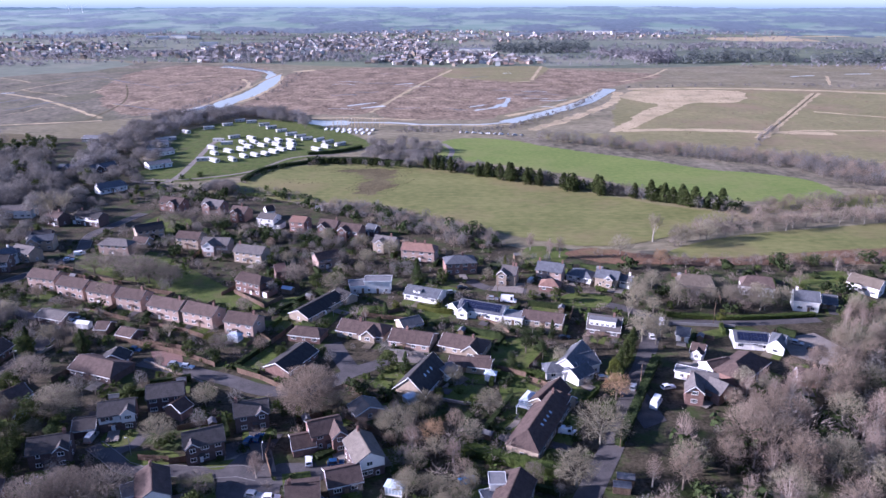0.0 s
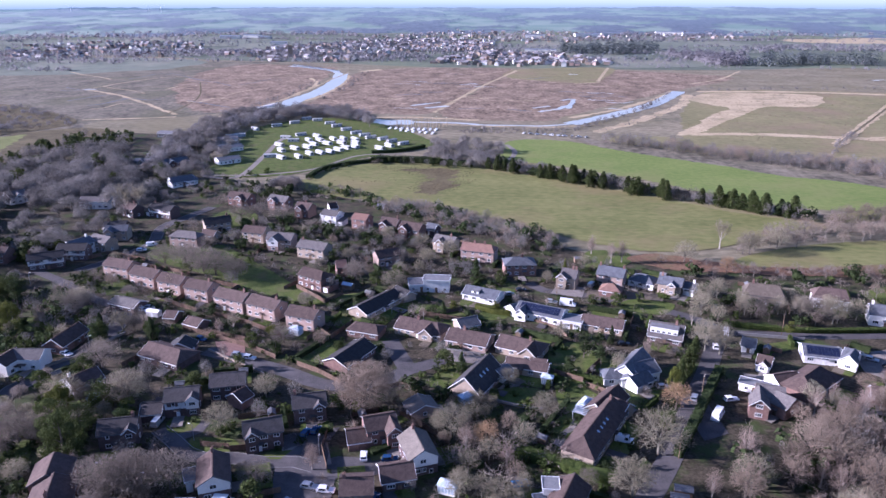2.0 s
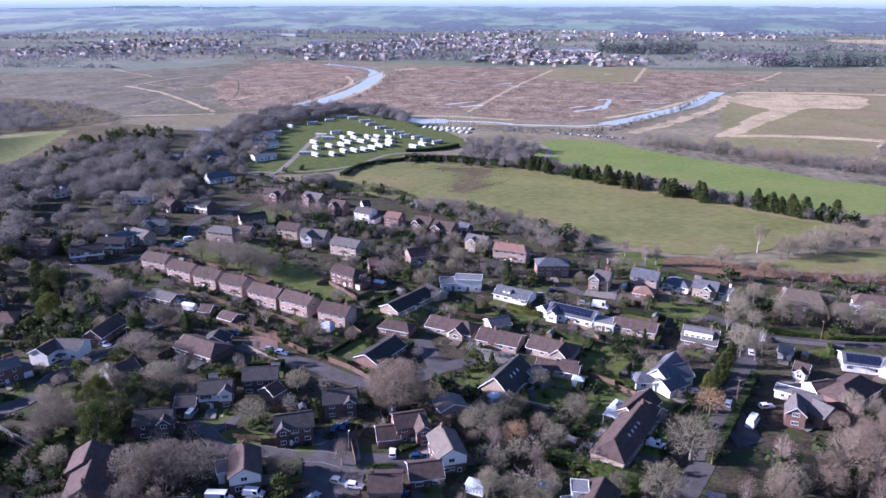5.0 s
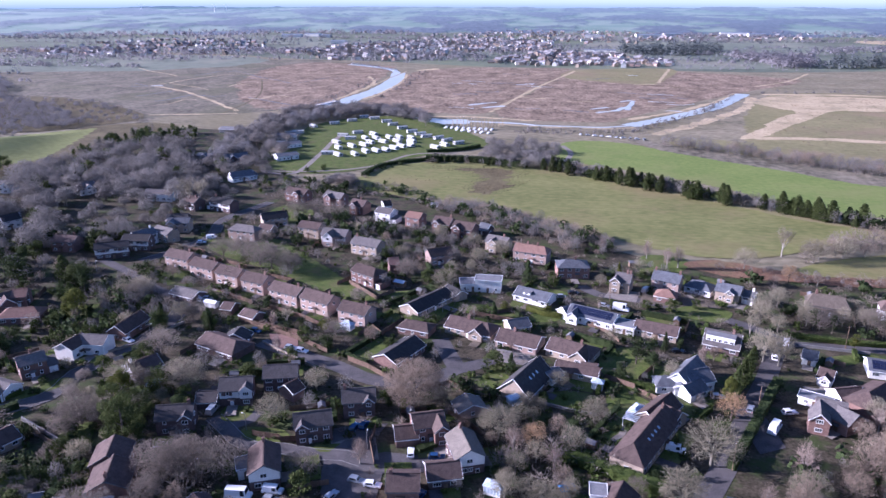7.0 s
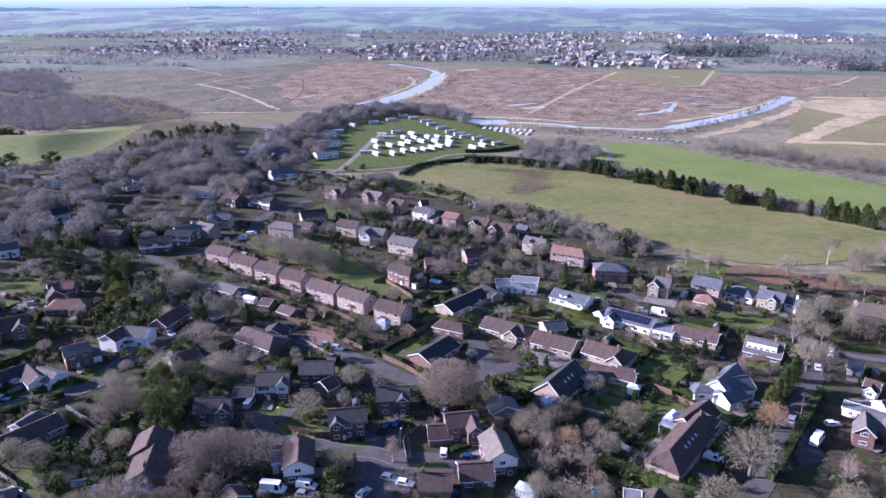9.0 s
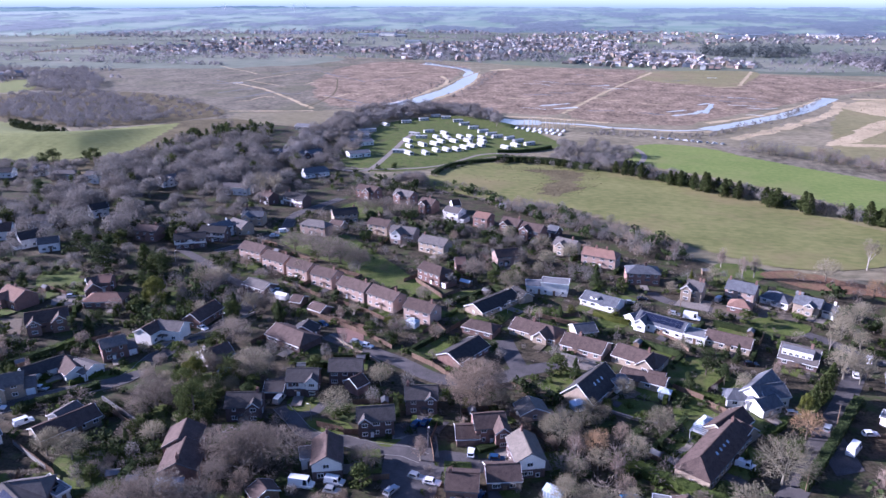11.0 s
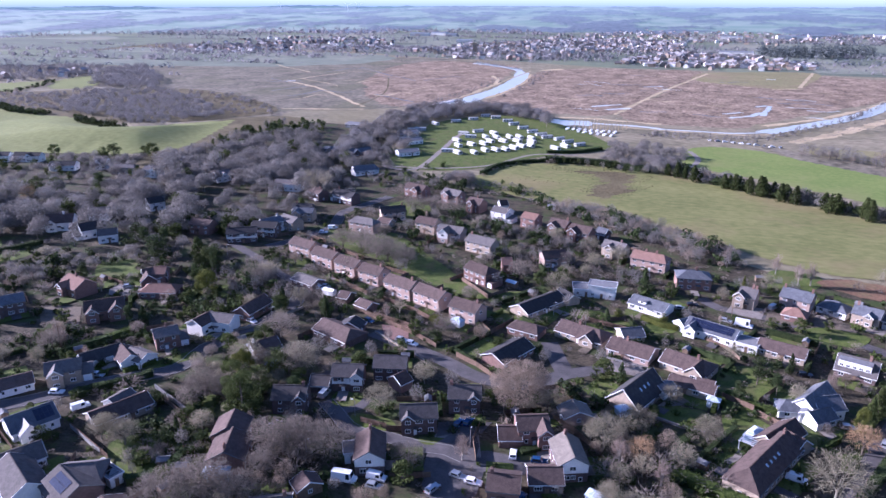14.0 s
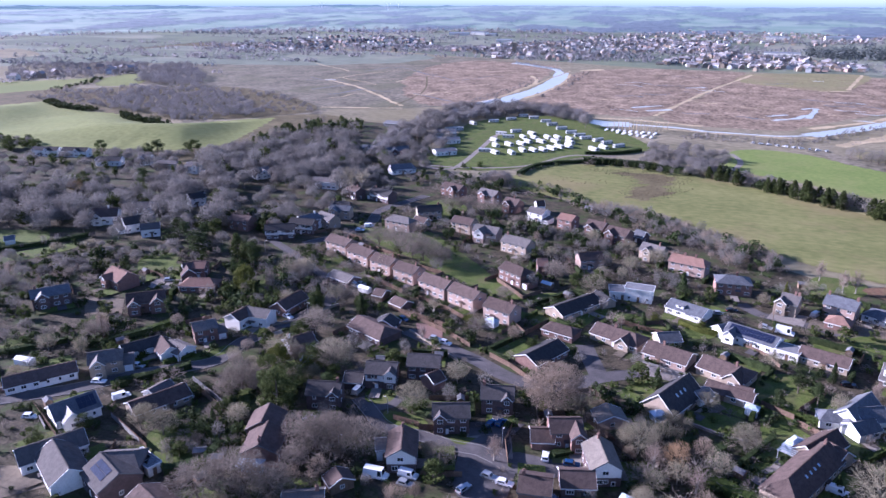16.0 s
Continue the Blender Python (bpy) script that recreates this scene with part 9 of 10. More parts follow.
fence([(16.3, 199.2), (24.7, 194.6)])
fence([(-136.5, 246.6), (-124.5, 239.0), (-114.2, 234.1)])
fence([(-107.1, 231.8), (-90.5, 225.0), (-76.1, 216.4)])
garden_wall([(-97.1, 204.3), (-80.0, 194.2), (-73.4, 190.1)], 0.8, 'brick_buff')
garden_wall([(-151.6, 179.7), (-138.7, 195.1), (-131.3, 214.4)], 0.8, 'brick_buff')
garden_wall([(-143.5, 148.1), (-122.6, 138.8)], 1.3, 'kerb', label='pale rendered garden wall')
garden_wall([(-150.5, 123.3), (-134.3, 116.9)], 1.2, 'kerb', label='pale rendered garden wall')
garden_wall([(-173.4, 117.7), (-162.2, 111.8)], 1.0, 'kerb', label='low pale wall along the road')
garden_wall([(-191.1, 120.4), (-182.2, 132.3)], 1.4, 'brick')
garden_wall([(-18.5, 212.5), (-3.4, 207.7)], 0.7, 'kerb', label='low pale stone garden wall')
garden_wall([(81.3, 232.4), (102.7, 230.2)], 1.0, 'kerb', label='low pale stone wall by the road')
thicket('shrubbery', [(-194, 417), (-194, 444), (-165, 467), (-144, 421), (-154, 387), (-176, 385)], 40, R, ('far_bush','far_green','scrub','far_brown'), (1.5, 4.5), 3.0, label='green garden shrubbery by the lane')
thicket('hedgerow', [(-96, 487), (-99, 501), (-77, 507), (-52, 503), (-25, 494), (-25, 480), (-51, 485), (-75, 492)], 46, R, ('far_bush','scrub','far_brown','far_pine'), (2.5, 6.0), 3.0, label='uneven dark hedge with small trees at the pasture edge')
thicket('hedgerow', [(-130, 438), (-127, 469), (-114, 487), (-112, 480), (-123, 460), (-126, 432)], 14, R, ('far_bush','scrub'), (1.5, 3.0), 2.5, label='uneven dark field hedge')
thicket('garden_trees', [(-255, 260), (-235, 331), (-239, 399), (-186, 421), (-167, 384), (-184, 358), (-189, 323), (-196, 292), (-195, 239)], 36, R, ('crown_brown','crown_grey','far_brown','far_pine'), (5.0, 9.0), 5.5, label='bare trees crowding the houses of the lane')
thicket('garden_trees', [(-179, 412), (-154, 419), (-116, 406), (-111, 387), (-141, 379), (-157, 365)], 34, R, ('far_brown','far_bush','scrub','far_grey'), (3.0, 7.5), 4.0, label='garden trees beside the pasture')
thicket('garden_trees', [(-141, 323), (-142, 350), (-107, 350), (-41, 327), (-38, 307), (-87, 327), (-98, 299), (-127, 307)], 46, R, ('far_brown','far_bush','scrub','far_grey','far_grey'), (2.5, 6.5), 3.5, label='garden trees and hedges between houses')
thicket('garden_shrubs', [(-130, 424), (-109, 426), (-81, 407), (-65, 386), (-76, 372), (-101, 394), (-119, 398)], 70, R, ('tiny_bush', 'scrub', 'tiny_green', 'far_brown', 'low'), (1.0, 3.8), 2.0, (0.9, 1.5), 'hedges and brown shrubs along the top of the gardens')
thicket('border_plants', GARDENS, 700, R, ('low',), (0.5, 1.5), 1.5, (0.9, 1.6), 'low winter plants in garden borders')
thicket('garden_trees', [(-269, 146), (-309, 193), (-280, 222), (-248, 227), (-208, 253), (-194, 234), (-232, 218), (-223, 188), (-208, 166), (-217, 152)], 20, R, ('crown_brown','crown_grey','far_brown'), (4.0, 7.0), 5.5, label='bare garden trees round the red brick houses')
tree('pine', -213.9, 234.0, 14.0, R, 1.75)
tree('field_pine', -196.4, 238.5, 13.5, R, 1.10)
tree('field_pine', -177.0, 216.5, 12.0, R, 0.90)
tree('pine', -330.7, 321.8, 13.0, R, 1.30)
tree('holm', -355.8, 313.9, 10.0, R, 1.20)
tree('holm', -117.9, 152.4, 12.0, R, 1.00)
tree('gold_holm', -121.0, 160.7, 11.0, R, 0.80)
thicket('garden_trees', [(-185, 202), (-184, 214), (-160, 214), (-149, 207), (-157, 191), (-171, 190)], 34, R, ('far_holm', 'far_bush', 'field_pine', 'far_brown', 'tiny_bush'), (2.0, 6.5), 2.6, label='dark evergreens and shrubs round a garden')
thicket('garden_trees', [(-270, 220), (-270, 238), (-242, 215), (-239, 199), (-252, 190), (-275, 200)], 20, R, ('crown_brown', 'crown_grey', 'far_holm', 'far_bush'), (3.0, 6.5), 4.0, label='close bare trees and evergreens on the slope')
thicket('garden_trees', [(-263, 238), (-246, 251), (-223, 235), (-229, 219), (-239, 216)], 10, R, ('crown_brown', 'crown_grey', 'far_bush'), (3.0, 6.0), 4.0, label='bare trees behind red brick houses')
thicket('garden_trees', [(-226, 311), (-204, 304), (-204, 278), (-225, 269), (-240, 286)], 26, R, ('crown_brown', 'far_holm', 'crown_grey', 'far_bush'), (4.0, 9.0), 4.0, label='trees and dark shrubs behind the houses of the lane')
thicket('garden_trees', [(-200, 156), (-194, 169), (-171, 179), (-171, 170), (-184, 158), (-191, 148)], 34, R, ('far_bush', 'scrub', 'tiny_bush', 'far_bush'), (1.5, 3.5), 2.2, label='dark hedges along a garden path')
thicket('garden_trees', [(-128, 130), (-126, 150), (-111, 132), (-110, 122), (-121, 123)], 22, R, ('far_bush', 'far_holm', 'scrub', 'tiny_bush'), (1.5, 4.5), 2.4, label='dark shrubs round a garden lawn')
thicket('garden_trees', [(-128, 116), (-115, 125), (-104, 119), (-100, 108), (-114, 109)], 26, R, ('far_bush', 'far_holm', 'scrub', 'far_brown'), (1.5, 5.0), 2.4, label='dark shrubs and small trees behind a house')
hedge([(-162.2, 137.5), (-155.0, 145.5), (-149.2, 153.8)], 2.2, 2.2, 'leaf', label='tall dark clipped hedge beside the road')
thicket('garden_trees', [(-190, 262), (-160, 250), (-142, 226), (-136, 200), (-150, 196), (-165, 216)], 46, R, ('far_bush', 'far_holm', 'far_brown', 'scrub', 'far_grey'), (2.5, 7.5), 2.8, label='dark evergreens and bare trees beside the shaded lane')
tree('round', -159.1, 229.8, 8.0, R, 1.20)
tree('holm', -136.3, 206.9, 8.0, R, 0.85)
tree('holm', -120.8, 211.7, 7.0, R, 0.80)
tree('round', -129.4, 217.2, 6.0, R)
tree('oak', -148.5, 205.7, 7.0, R, 1.10)
tree('holm', -111.7, 165.9, 9.0, R, 1.20)
tree('holm', -112.6, 155.7, 9.0, R, 1.20)
tree('holm', -127.9, 183.4, 8.0, R, 1.20)
tree('pine', -101.0, 155.7, 8.0, R, 1.30)
tree('holm', -158.3, 105.1, 6.0, R, 1.10)
tree('cypress', -178.5, 183.6, 7.0, R, 1.40)
tree('pine', -183.3, 181.6, 7.0, R, 1.20)
tree('holm', -152.5, 115.9, 5.0, R, 1.20)
tree('oak', -125.3, 168.6, 10.0, R, 1.20)
tree('round', -193.3, 157.5, 7.0, R, 1.10)
thicket('garden_trees', [(-156, 183), (-123, 187), (-107, 171), (-92, 149), (-94, 134), (-121, 134)], 30, R, ('far_holm','shrub_dark','round','oak'), (3.0, 7.5), 4.0, label='dark evergreens and bare trees in shaded gardens')
thicket('garden_trees', [(-191, 285), (-153, 272), (-114, 249), (-78, 230), (-58, 204), (-74, 204), (-116, 225), (-152, 239), (-183, 249)], 34, R, ('far_bush','scrub','shrub_dark','far_brown'), (1.5, 5.0), 3.0, label='dark shrubs and small trees between back gardens')
thicket('garden_trees', [(-241, 137), (-217, 152), (-199, 170), (-178, 184), (-171, 176), (-186, 158), (-204, 142), (-225, 127)], 40, R, ('far_bush','scrub','far_bush','far_brown'), (1.5, 4.5), 3.0, label='dark hedges and shrubs along a garden path')
thicket('garden_trees', [(-147, 137), (-133, 150), (-113, 145), (-103, 126), (-110, 117), (-124, 117)], 24, R, ('far_bush','scrub','shrub_dark','round'), (1.5, 4.5), 3.0, label='shrubs round a garden lawn')
thicket('woodland', [(-200, 412), (-229, 479), (-239, 541), (-234, 564), (-221, 564), (-206, 507), (-201, 459), (-184, 412)], 26, R, ('crown_brown', 'crown_grey', 'crown_brown'), (6.0, 10.0), 6.0, label='bare trees round the farm buildings')
thicket('garden_trees', [(-92, 315), (-59, 307), (-37, 292), (-7, 286), (-7, 273), (-35, 279), (-61, 287), (-88, 299)], 34, R, ('far_brown','far_grey','scrub','far_grey'), (3.0, 6.5), 3.5, label='pale bare trees between back gardens')

# ---------------------------------------------------------------- woods
wood([(40, 124), (46, 143), (61, 159), (77, 167), (107, 184), (131, 209), (154, 226), (183, 230), (133, 157), (86, 124)], 70, R, ('wood', 'birch', 'wood', 'birch', 'oak', 'wood'), (9.0, 15.0), 5.5)
thicket('undergrowth', [(38, 119), (46, 141), (60, 156), (76, 164), (105, 181), (129, 205), (151, 221), (221, 240), (155, 157), (79, 110)], 170, R, ('scrub', 'far_brown', 'far_grey', 'far_brown', 'far_bush'), (3.0, 10.0), 2.6, label='tangled bare undergrowth and young trees beneath the wood')
wood([(78, 174), (86, 187), (111, 198), (134, 213), (166, 235), (148, 240), (134, 221), (108, 187), (83, 167)], 30, R, ('wood', 'birch', 'ash', 'birch'), (6.0, 11.0), 4.6)
LEFTWOOD = [(-223, 255), (-240, 282), (-269, 331), (-243, 364), (-226, 349), (-201, 360), (-229, 420), (-259, 480), (-312, 523), (-343, 469), (-349, 409), (-337, 365), (-315, 326), (-307, 295), (-317, 284), (-361, 292), (-410, 271), (-347, 226), (-319, 235), (-281, 235), (-249, 235)]
thicket('woodland', LEFTWOOD, 165, R, ('crown_brown', 'crown_grey', 'crown_brown'), (7.0, 15.0), 6.8, (0.8, 1.35), label='broad bare winter wood with grey-brown crowns')
thicket('woodland', [(-218, 248), (-240, 282), (-269, 331), (-243, 364), (-226, 349), (-201, 360), (-204, 314), (-223, 300), (-225, 283)], 18, R, ('crown_brown', 'crown_grey', 'crown_brown'), (6.0, 10.0), 6.0, label='bare trees behind the houses of the lane')
thicket('woodland', [(-353, 447), (-369, 499), (-364, 570), (-322, 581), (-284, 513), (-312, 523), (-341, 467)], 90, R, ('far_pine', 'far_bush', 'far_pine', 'mini_brown'), (5.0, 9.0), 4.0, label='dark evergreen wood on the rise')
thicket('woodland', [(-441, 273), (-390, 309), (-329, 357), (-361, 387), (-385, 369), (-425, 348), (-485, 302)], 44, R, ('crown_brown', 'crown_grey', 'far_pine'), (6.0, 9.0), 5.5, label='bare trees round hillside houses')
thicket('woodland', [(-545, 343), (-494, 383), (-526, 404), (-598, 379)], 34, R, ('far_holm', 'crown_brown'), (6.0, 9.0), 5.0, label='dark wood beside the hillside meadow')
tree('holm', -440.2, 391.8, 10.0, R, 1.10)
tree('holm', -398.2, 405.2, 11.0, R, 1.10)
tree('holm', -402.1, 399.1, 9.0, R, 1.10)
tree('holm', -370.2, 412.7, 12.0, R, 1.10)
tree('holm', -378.0, 413.8, 9.0, R, 1.10)
tree('holm', -506.3, 368.2, 11.0, R, 1.10)
tree('holm', -530.0, 372.2, 12.0, R, 1.10)
tree('holm', -325.1, 459.5, 9.0, R, 1.10)
tree('holm', -368.0, 311.0, 10.0, R, 1.10)
tree('holm', -316.2, 304.2, 10.0, R, 1.10)
tree('holm', -361.5, 285.0, 9.0, R, 1.10)
tree('amber', -356.2, 294.1, 10.0, R, 1.20)
thicket('woodland', [(-507, 317), (-469, 358), (-423, 386), (-371, 410), (-355, 396), (-402, 366), (-440, 334), (-474, 295)], 34, R, ('far_holm','crown_brown','crown_grey'), (5.0, 9.0), 6.0, label='dark and bare trees below the hillside meadow')
thicket('woodland', [(-212, 418), (-236, 497), (-240, 554), (-234, 643), (-197, 694), (-142, 670), (-126, 640), (-136, 688), (-160, 720), (-215, 738), (-269, 694), (-277, 622), (-272, 548), (-248, 463)], 190, R, ('crown_brown', 'crown_grey', 'crown_brown', 'wood_far'), (7.0, 12.5), 5.0, label='belt of bare trees behind the caravan park')
thicket('woodland', [(-303, 370), (-248, 381), (-213, 393), (-208, 432), (-240, 479), (-283, 479), (-319, 462), (-356, 418)], 60, R, ('crown_brown', 'crown_grey', 'crown_brown', 'crown_grey', 'far_holm'), (7.0, 12.0), 6.5, label='bare winter wood beside the farm')
thicket('woodland', [(-61, 507), (-60, 564), (-31, 569), (0, 542), (-7, 480), (-23, 480)], 38, R, ('crown_brown', 'crown_grey', 'crown_brown'), (7.0, 11.0), 6.0, label='bare copse at the corner of the fields')
thicket('copse', [(-143, 412), (-144, 432), (-134, 432), (-124, 412)], 16, R, ('crown_brown', 'crown_grey', 'crown_brown'), (5.0, 8.0), 3.5, label='small bare thicket by the pasture')
thicket('woodland', [(-294, 342), (-300, 372), (-261, 406), (-233, 418), (-211, 378), (-247, 370), (-269, 331)], 36, R, ('crown_brown', 'crown_grey', 'crown_brown'), (8.0, 12.0), 6.5, label='bare winter wood on the slope')
thicket('woodland', [(-323, 180), (-448, 277), (-378, 299), (-331, 359), (-318, 383), (-269, 331), (-240, 282), (-223, 255), (-249, 235), (-315, 245), (-333, 228)], 84, R, ('crown_brown', 'crown_grey', 'crown_brown', 'crown_grey', 'far_holm'), (7.0, 11.0), 7.0, label='bare winter trees on the hillside')
thicket('garden_trees', [(-278, 142), (-350, 211), (-307, 239), (-213, 251), (-174, 209), (-178, 184), (-202, 174), (-209, 155), (-223, 145)], 80, R, ('far_brown', 'far_grey', 'far_bush', 'crown_brown', 'scrub', 'far_holm'), (2.0, 6.0), 3.6, label='bare trees and shrubs of large gardens')
thicket('garden_trees', [(-13, 134), (-10, 156), (-4, 164), (6, 169), (9, 159), (6, 138), (1, 131)], 15, R, ('wood','ash','scrub','scrub'), (4.0, 8.5), 4.0, label='loose stand of bare trees between gardens')
thicket('garden_trees', [(-100, 97), (-102, 111), (-95, 117), (-92, 136), (-81, 137), (-79, 125), (-85, 110)], 20, R, ('wood','ash','scrub','wood'), (4.0, 7.5), 4.0, label='close stand of bare mauve-brown trees between gardens')
thicket('garden_trees', [(-36, 172), (-25, 187), (-11, 178), (-5, 184), (0, 172), (-10, 158), (-19, 158), (-26, 169)], 24, R, ('wood','scrub','far_bush','ash'), (3.0, 7.0), 3.6, label='bare trees between gardens')
tree('field_pine', -7.3, 478.2, 10.9, R, 1.18)
tree('field_pine', 3.1, 469.8, 11.3, R, 1.07)
tree('field_pine', 20.9, 458.5, 9.7, R, 1.13)
tree('field_pine', 27.1, 456.9, 10.6, R, 1.34)
tree('field_pine', 34.7, 449.2, 11.4, R, 1.10)
tree('field_pine', 42.1, 446.2, 12.4, R, 1.23)
tree('field_pine', 51.0, 437.3, 11.5, R, 1.07)
tree('field_pine', 58.4, 434.4, 11.2, R, 1.16)
tree('field_pine', 72.3, 426.0, 10.6, R, 1.30)
tree('field_pine', 77.3, 420.6, 11.7, R, 1.37)
tree('field_pine', 90.3, 415.3, 12.1, R, 1.21)
tree('field_pine', 91.6, 410.0, 12.5, R, 1.08)
tree('field_pine', 118.1, 398.8, 12.8, R, 1.20)
tree('field_pine', 123.3, 397.6, 9.9, R, 1.23)
tree('field_pine', 129.0, 392.8, 10.1, R, 1.25)
tree('field_pine', 133.4, 390.4, 12.6, R, 1.29)
tree('field_pine', 139.0, 385.8, 12.4, R, 1.40)
tree('field_pine', 147.5, 385.8, 9.2, R, 1.35)
tree('field_pine', 152.5, 381.3, 12.6, R, 1.25)
tree('field_pine', 110.5, 405.0, 9.5, R, 1.34)
tree('field_pine', 73.9, 420.6, 9.8, R, 1.07)
tree('field_pine', 40.3, 446.2, 13.0, R, 1.08)
tree('field_pine', 134.9, 388.1, 10.3, R, 1.10)
tree('field_pine', 124.9, 395.2, 12.0, R, 1.36)
for k in range(18):
    f = (k + R.uniform(0.1, 0.9)) / 18
    px, py = -16 + 170 * f, 484 - 110 * f + 6 * math.sin(3.1 * f)
    tree('field_pine', px, py, R.uniform(5.5, 9.5), R, R.uniform(1.1, 1.5))
thicket('hedgerow', [(-19, 487), (40, 448), (89, 417), (126, 392), (157, 371), (160, 380), (129, 401), (91, 427), (41, 460), (-12, 498)], 95, R, ('mini_brown', 'scrub', 'mini_grey', 'far_bush', 'crown_grey'), (4.5, 9.0), 3.2, label='bare hedgerow between the fields')
thicket('hedgerow', [(102, 315), (115, 337), (149, 359), (186, 369), (240, 374), (316, 381), (293, 349), (226, 349), (192, 351), (148, 334), (119, 322)], 95, R, ('hedge_tree', 'hedge_tree', 'hedge_tree', 'scrub'), (5.0, 11.0), 5.0, label='line of bare hedgerow trees by the meadow')
thicket('hedgerow', [(154, 371), (198, 394), (228, 404), (246, 399), (255, 399), (249, 390), (220, 387), (189, 376)], 60, R, ('hedge_tree', 'scrub', 'hedge_tree'), (4.0, 9.0), 4.5, label='bare hedgerow trees')
thicket('hedgerow', [(70, 560), (80, 584), (135, 542), (188, 508), (237, 481), (251, 434), (275, 434), (351, 427), (379, 464), (302, 481), (267, 502), (216, 528), (140, 565), (81, 596)], 320, R, ('mini_brown', 'scrub', 'mini_brown', 'hedge_tree', 'mini_grey'), (5.0, 10.5), 4.0, label='bare willows and scrub beyond the green field')
thicket('scrub', [(59, 304), (94, 302), (92, 293), (126, 292), (193, 293), (199, 304), (129, 299)], 60, R, ('scrub', 'far_brown', 'scrub'), (2.0, 5.0), 4, label='brown scrub at the foot of the meadow')

# ---------------------------------------------------------------- marsh tussocks
Q = random.Random(77)
far_wood('tussocks', SCRAPE, 420, M['heath'], Q, (0.15, 0.4), 'brown tussocks and dead bracken in the pasture', 0.7, 4, 4.0)
# dark tussocks imitate the shadow streaks beside the brown patch
far_wood('tussocks', [(-118, 440), (-104, 452), (-60, 452), (-58, 440), (-90, 436)], 26, M['heath'], Q, (0.2, 0.5), 'dark tussocks standing in for shadow streaks on the pasture', 0.7, 3, 4.0)
far_wood('tussocks', [(-237, 1138), (-85, 1234), (1, 1204), (-44, 964), (-76, 746), (-131, 727), (-192, 719), (-217, 932)], 480, M['marsh_brown'], Q, (0.2, 0.5), 'low tussocks of reed, sedge and heather on the marsh', 0.6, 4, 9.0)
far_wood('tussocks', [(15, 1194), (160, 1214), (311, 1112), (190, 933), (99, 780), (33, 695), (-68, 720), (-40, 945)], 540, M['marsh_brown'], Q, (0.2, 0.5), 'low tussocks of reed, sedge and heather on the marsh', 0.6, 4, 9.0)
far_wood('tussocks', [(154, 623), (239, 739), (430, 904), (622, 877), (465, 610), (271, 556), (195, 597)], 540, M['marsh_brown'], Q, (0.2, 0.5), 'low tussocks of reed, sedge and heather on the marsh', 0.6, 4, 9.0)
far_wood('tussocks', [(154, 623), (239, 739), (430, 904), (622, 877), (465, 610), (271, 556), (195, 597)], 420, M['marsh'], Q, (0.2, 0.5), 'low tussocks of reed, sedge and heather on the marsh', 0.6, 4, 9.0)
far_wood('tussocks', [(218, 898), (262, 938), (375, 935), (420, 890), (340, 800), (277, 790), (238, 740), (170, 640), (151, 629), (160, 690), (225, 797)], 420, M['marsh_green'], Q, (0.2, 0.5), 'low tussocks of grass among cut reed', 0.6, 4, 9.0)
far_wood('tussocks', [(47, 653), (126, 759), (219, 933), (226, 904), (158, 739), (70, 623)], 260, M['twig_wood'], Q, (0.2, 0.5), 'low tussocks of reed, sedge and heather on the marsh', 0.6, 4, 9.0)
far_wood('tussocks', [(372, 1234), (753, 1256), (938, 1204), (733, 934), (572, 946), (390, 984), (249, 997)], 420, M['marsh_brown'], Q, (0.2, 0.5), 'low tussocks of reed, sedge and heather on the marsh', 0.6, 4, 9.0)
far_wood('tussocks', [(-237, 1138), (-85, 1234), (198, 1214), (268, 1112), (72, 825), (-52, 739), (-166, 727)], 228, M['marsh'], Q, (0.2, 0.5), 'low tussocks of reed, sedge and heather on the marsh', 0.6, 4, 9.0)
far_wood('riverside_scrub', [(55, 653), (128, 771), (194, 921), (208, 933), (132, 759), (56, 632)], 60, M['twig_wood'], Q, (1.5, 4.5), 'brown scrub and willows along the river', 1.0, 16, 1.2)
far_wood('riverside_scrub', [(-278, 719), (-264, 824), (-263, 997), (-280, 1032), (-280, 834), (-289, 719)], 50, M['twig_wood'], Q, (1.5, 4.5), 'brown scrub and willows along the river', 1.0, 16, 1.2)
far_wood('riverside_scrub', [(-232, 997), (-241, 1156), (-226, 1174), (-210, 932), (-220, 801), (-230, 815)], 60, M['twig_wood'], Q, (1.5, 4.5), 'brown scrub and willows along the river', 1.0, 16, 1.2)
far_wood('riverside_scrub', [(236, 945), (390, 984), (580, 958), (595, 984), (398, 1005), (238, 984)], 60, M['twig_wood'], Q, (1.5, 4.5), 'brown scrub and willows along the river', 1.0, 16, 1.2)
far_wood('riverside_scrub', [(240, 556), (269, 610), (320, 685), (318, 675), (261, 584), (242, 549)], 24, M['twig_wood'], Q, (1.5, 4.5), 'brown scrub and willows along the river', 1.0, 16, 1.2)
far_wood('riverside_scrub', [(-50, 637), (-15, 649), (52, 650), (50, 620), (-14, 620), (-48, 615)], 60, M['twig_wood'], Q, (1.5, 4.5), 'brown scrub and willows along the river', 1.0, 16, 1.2)

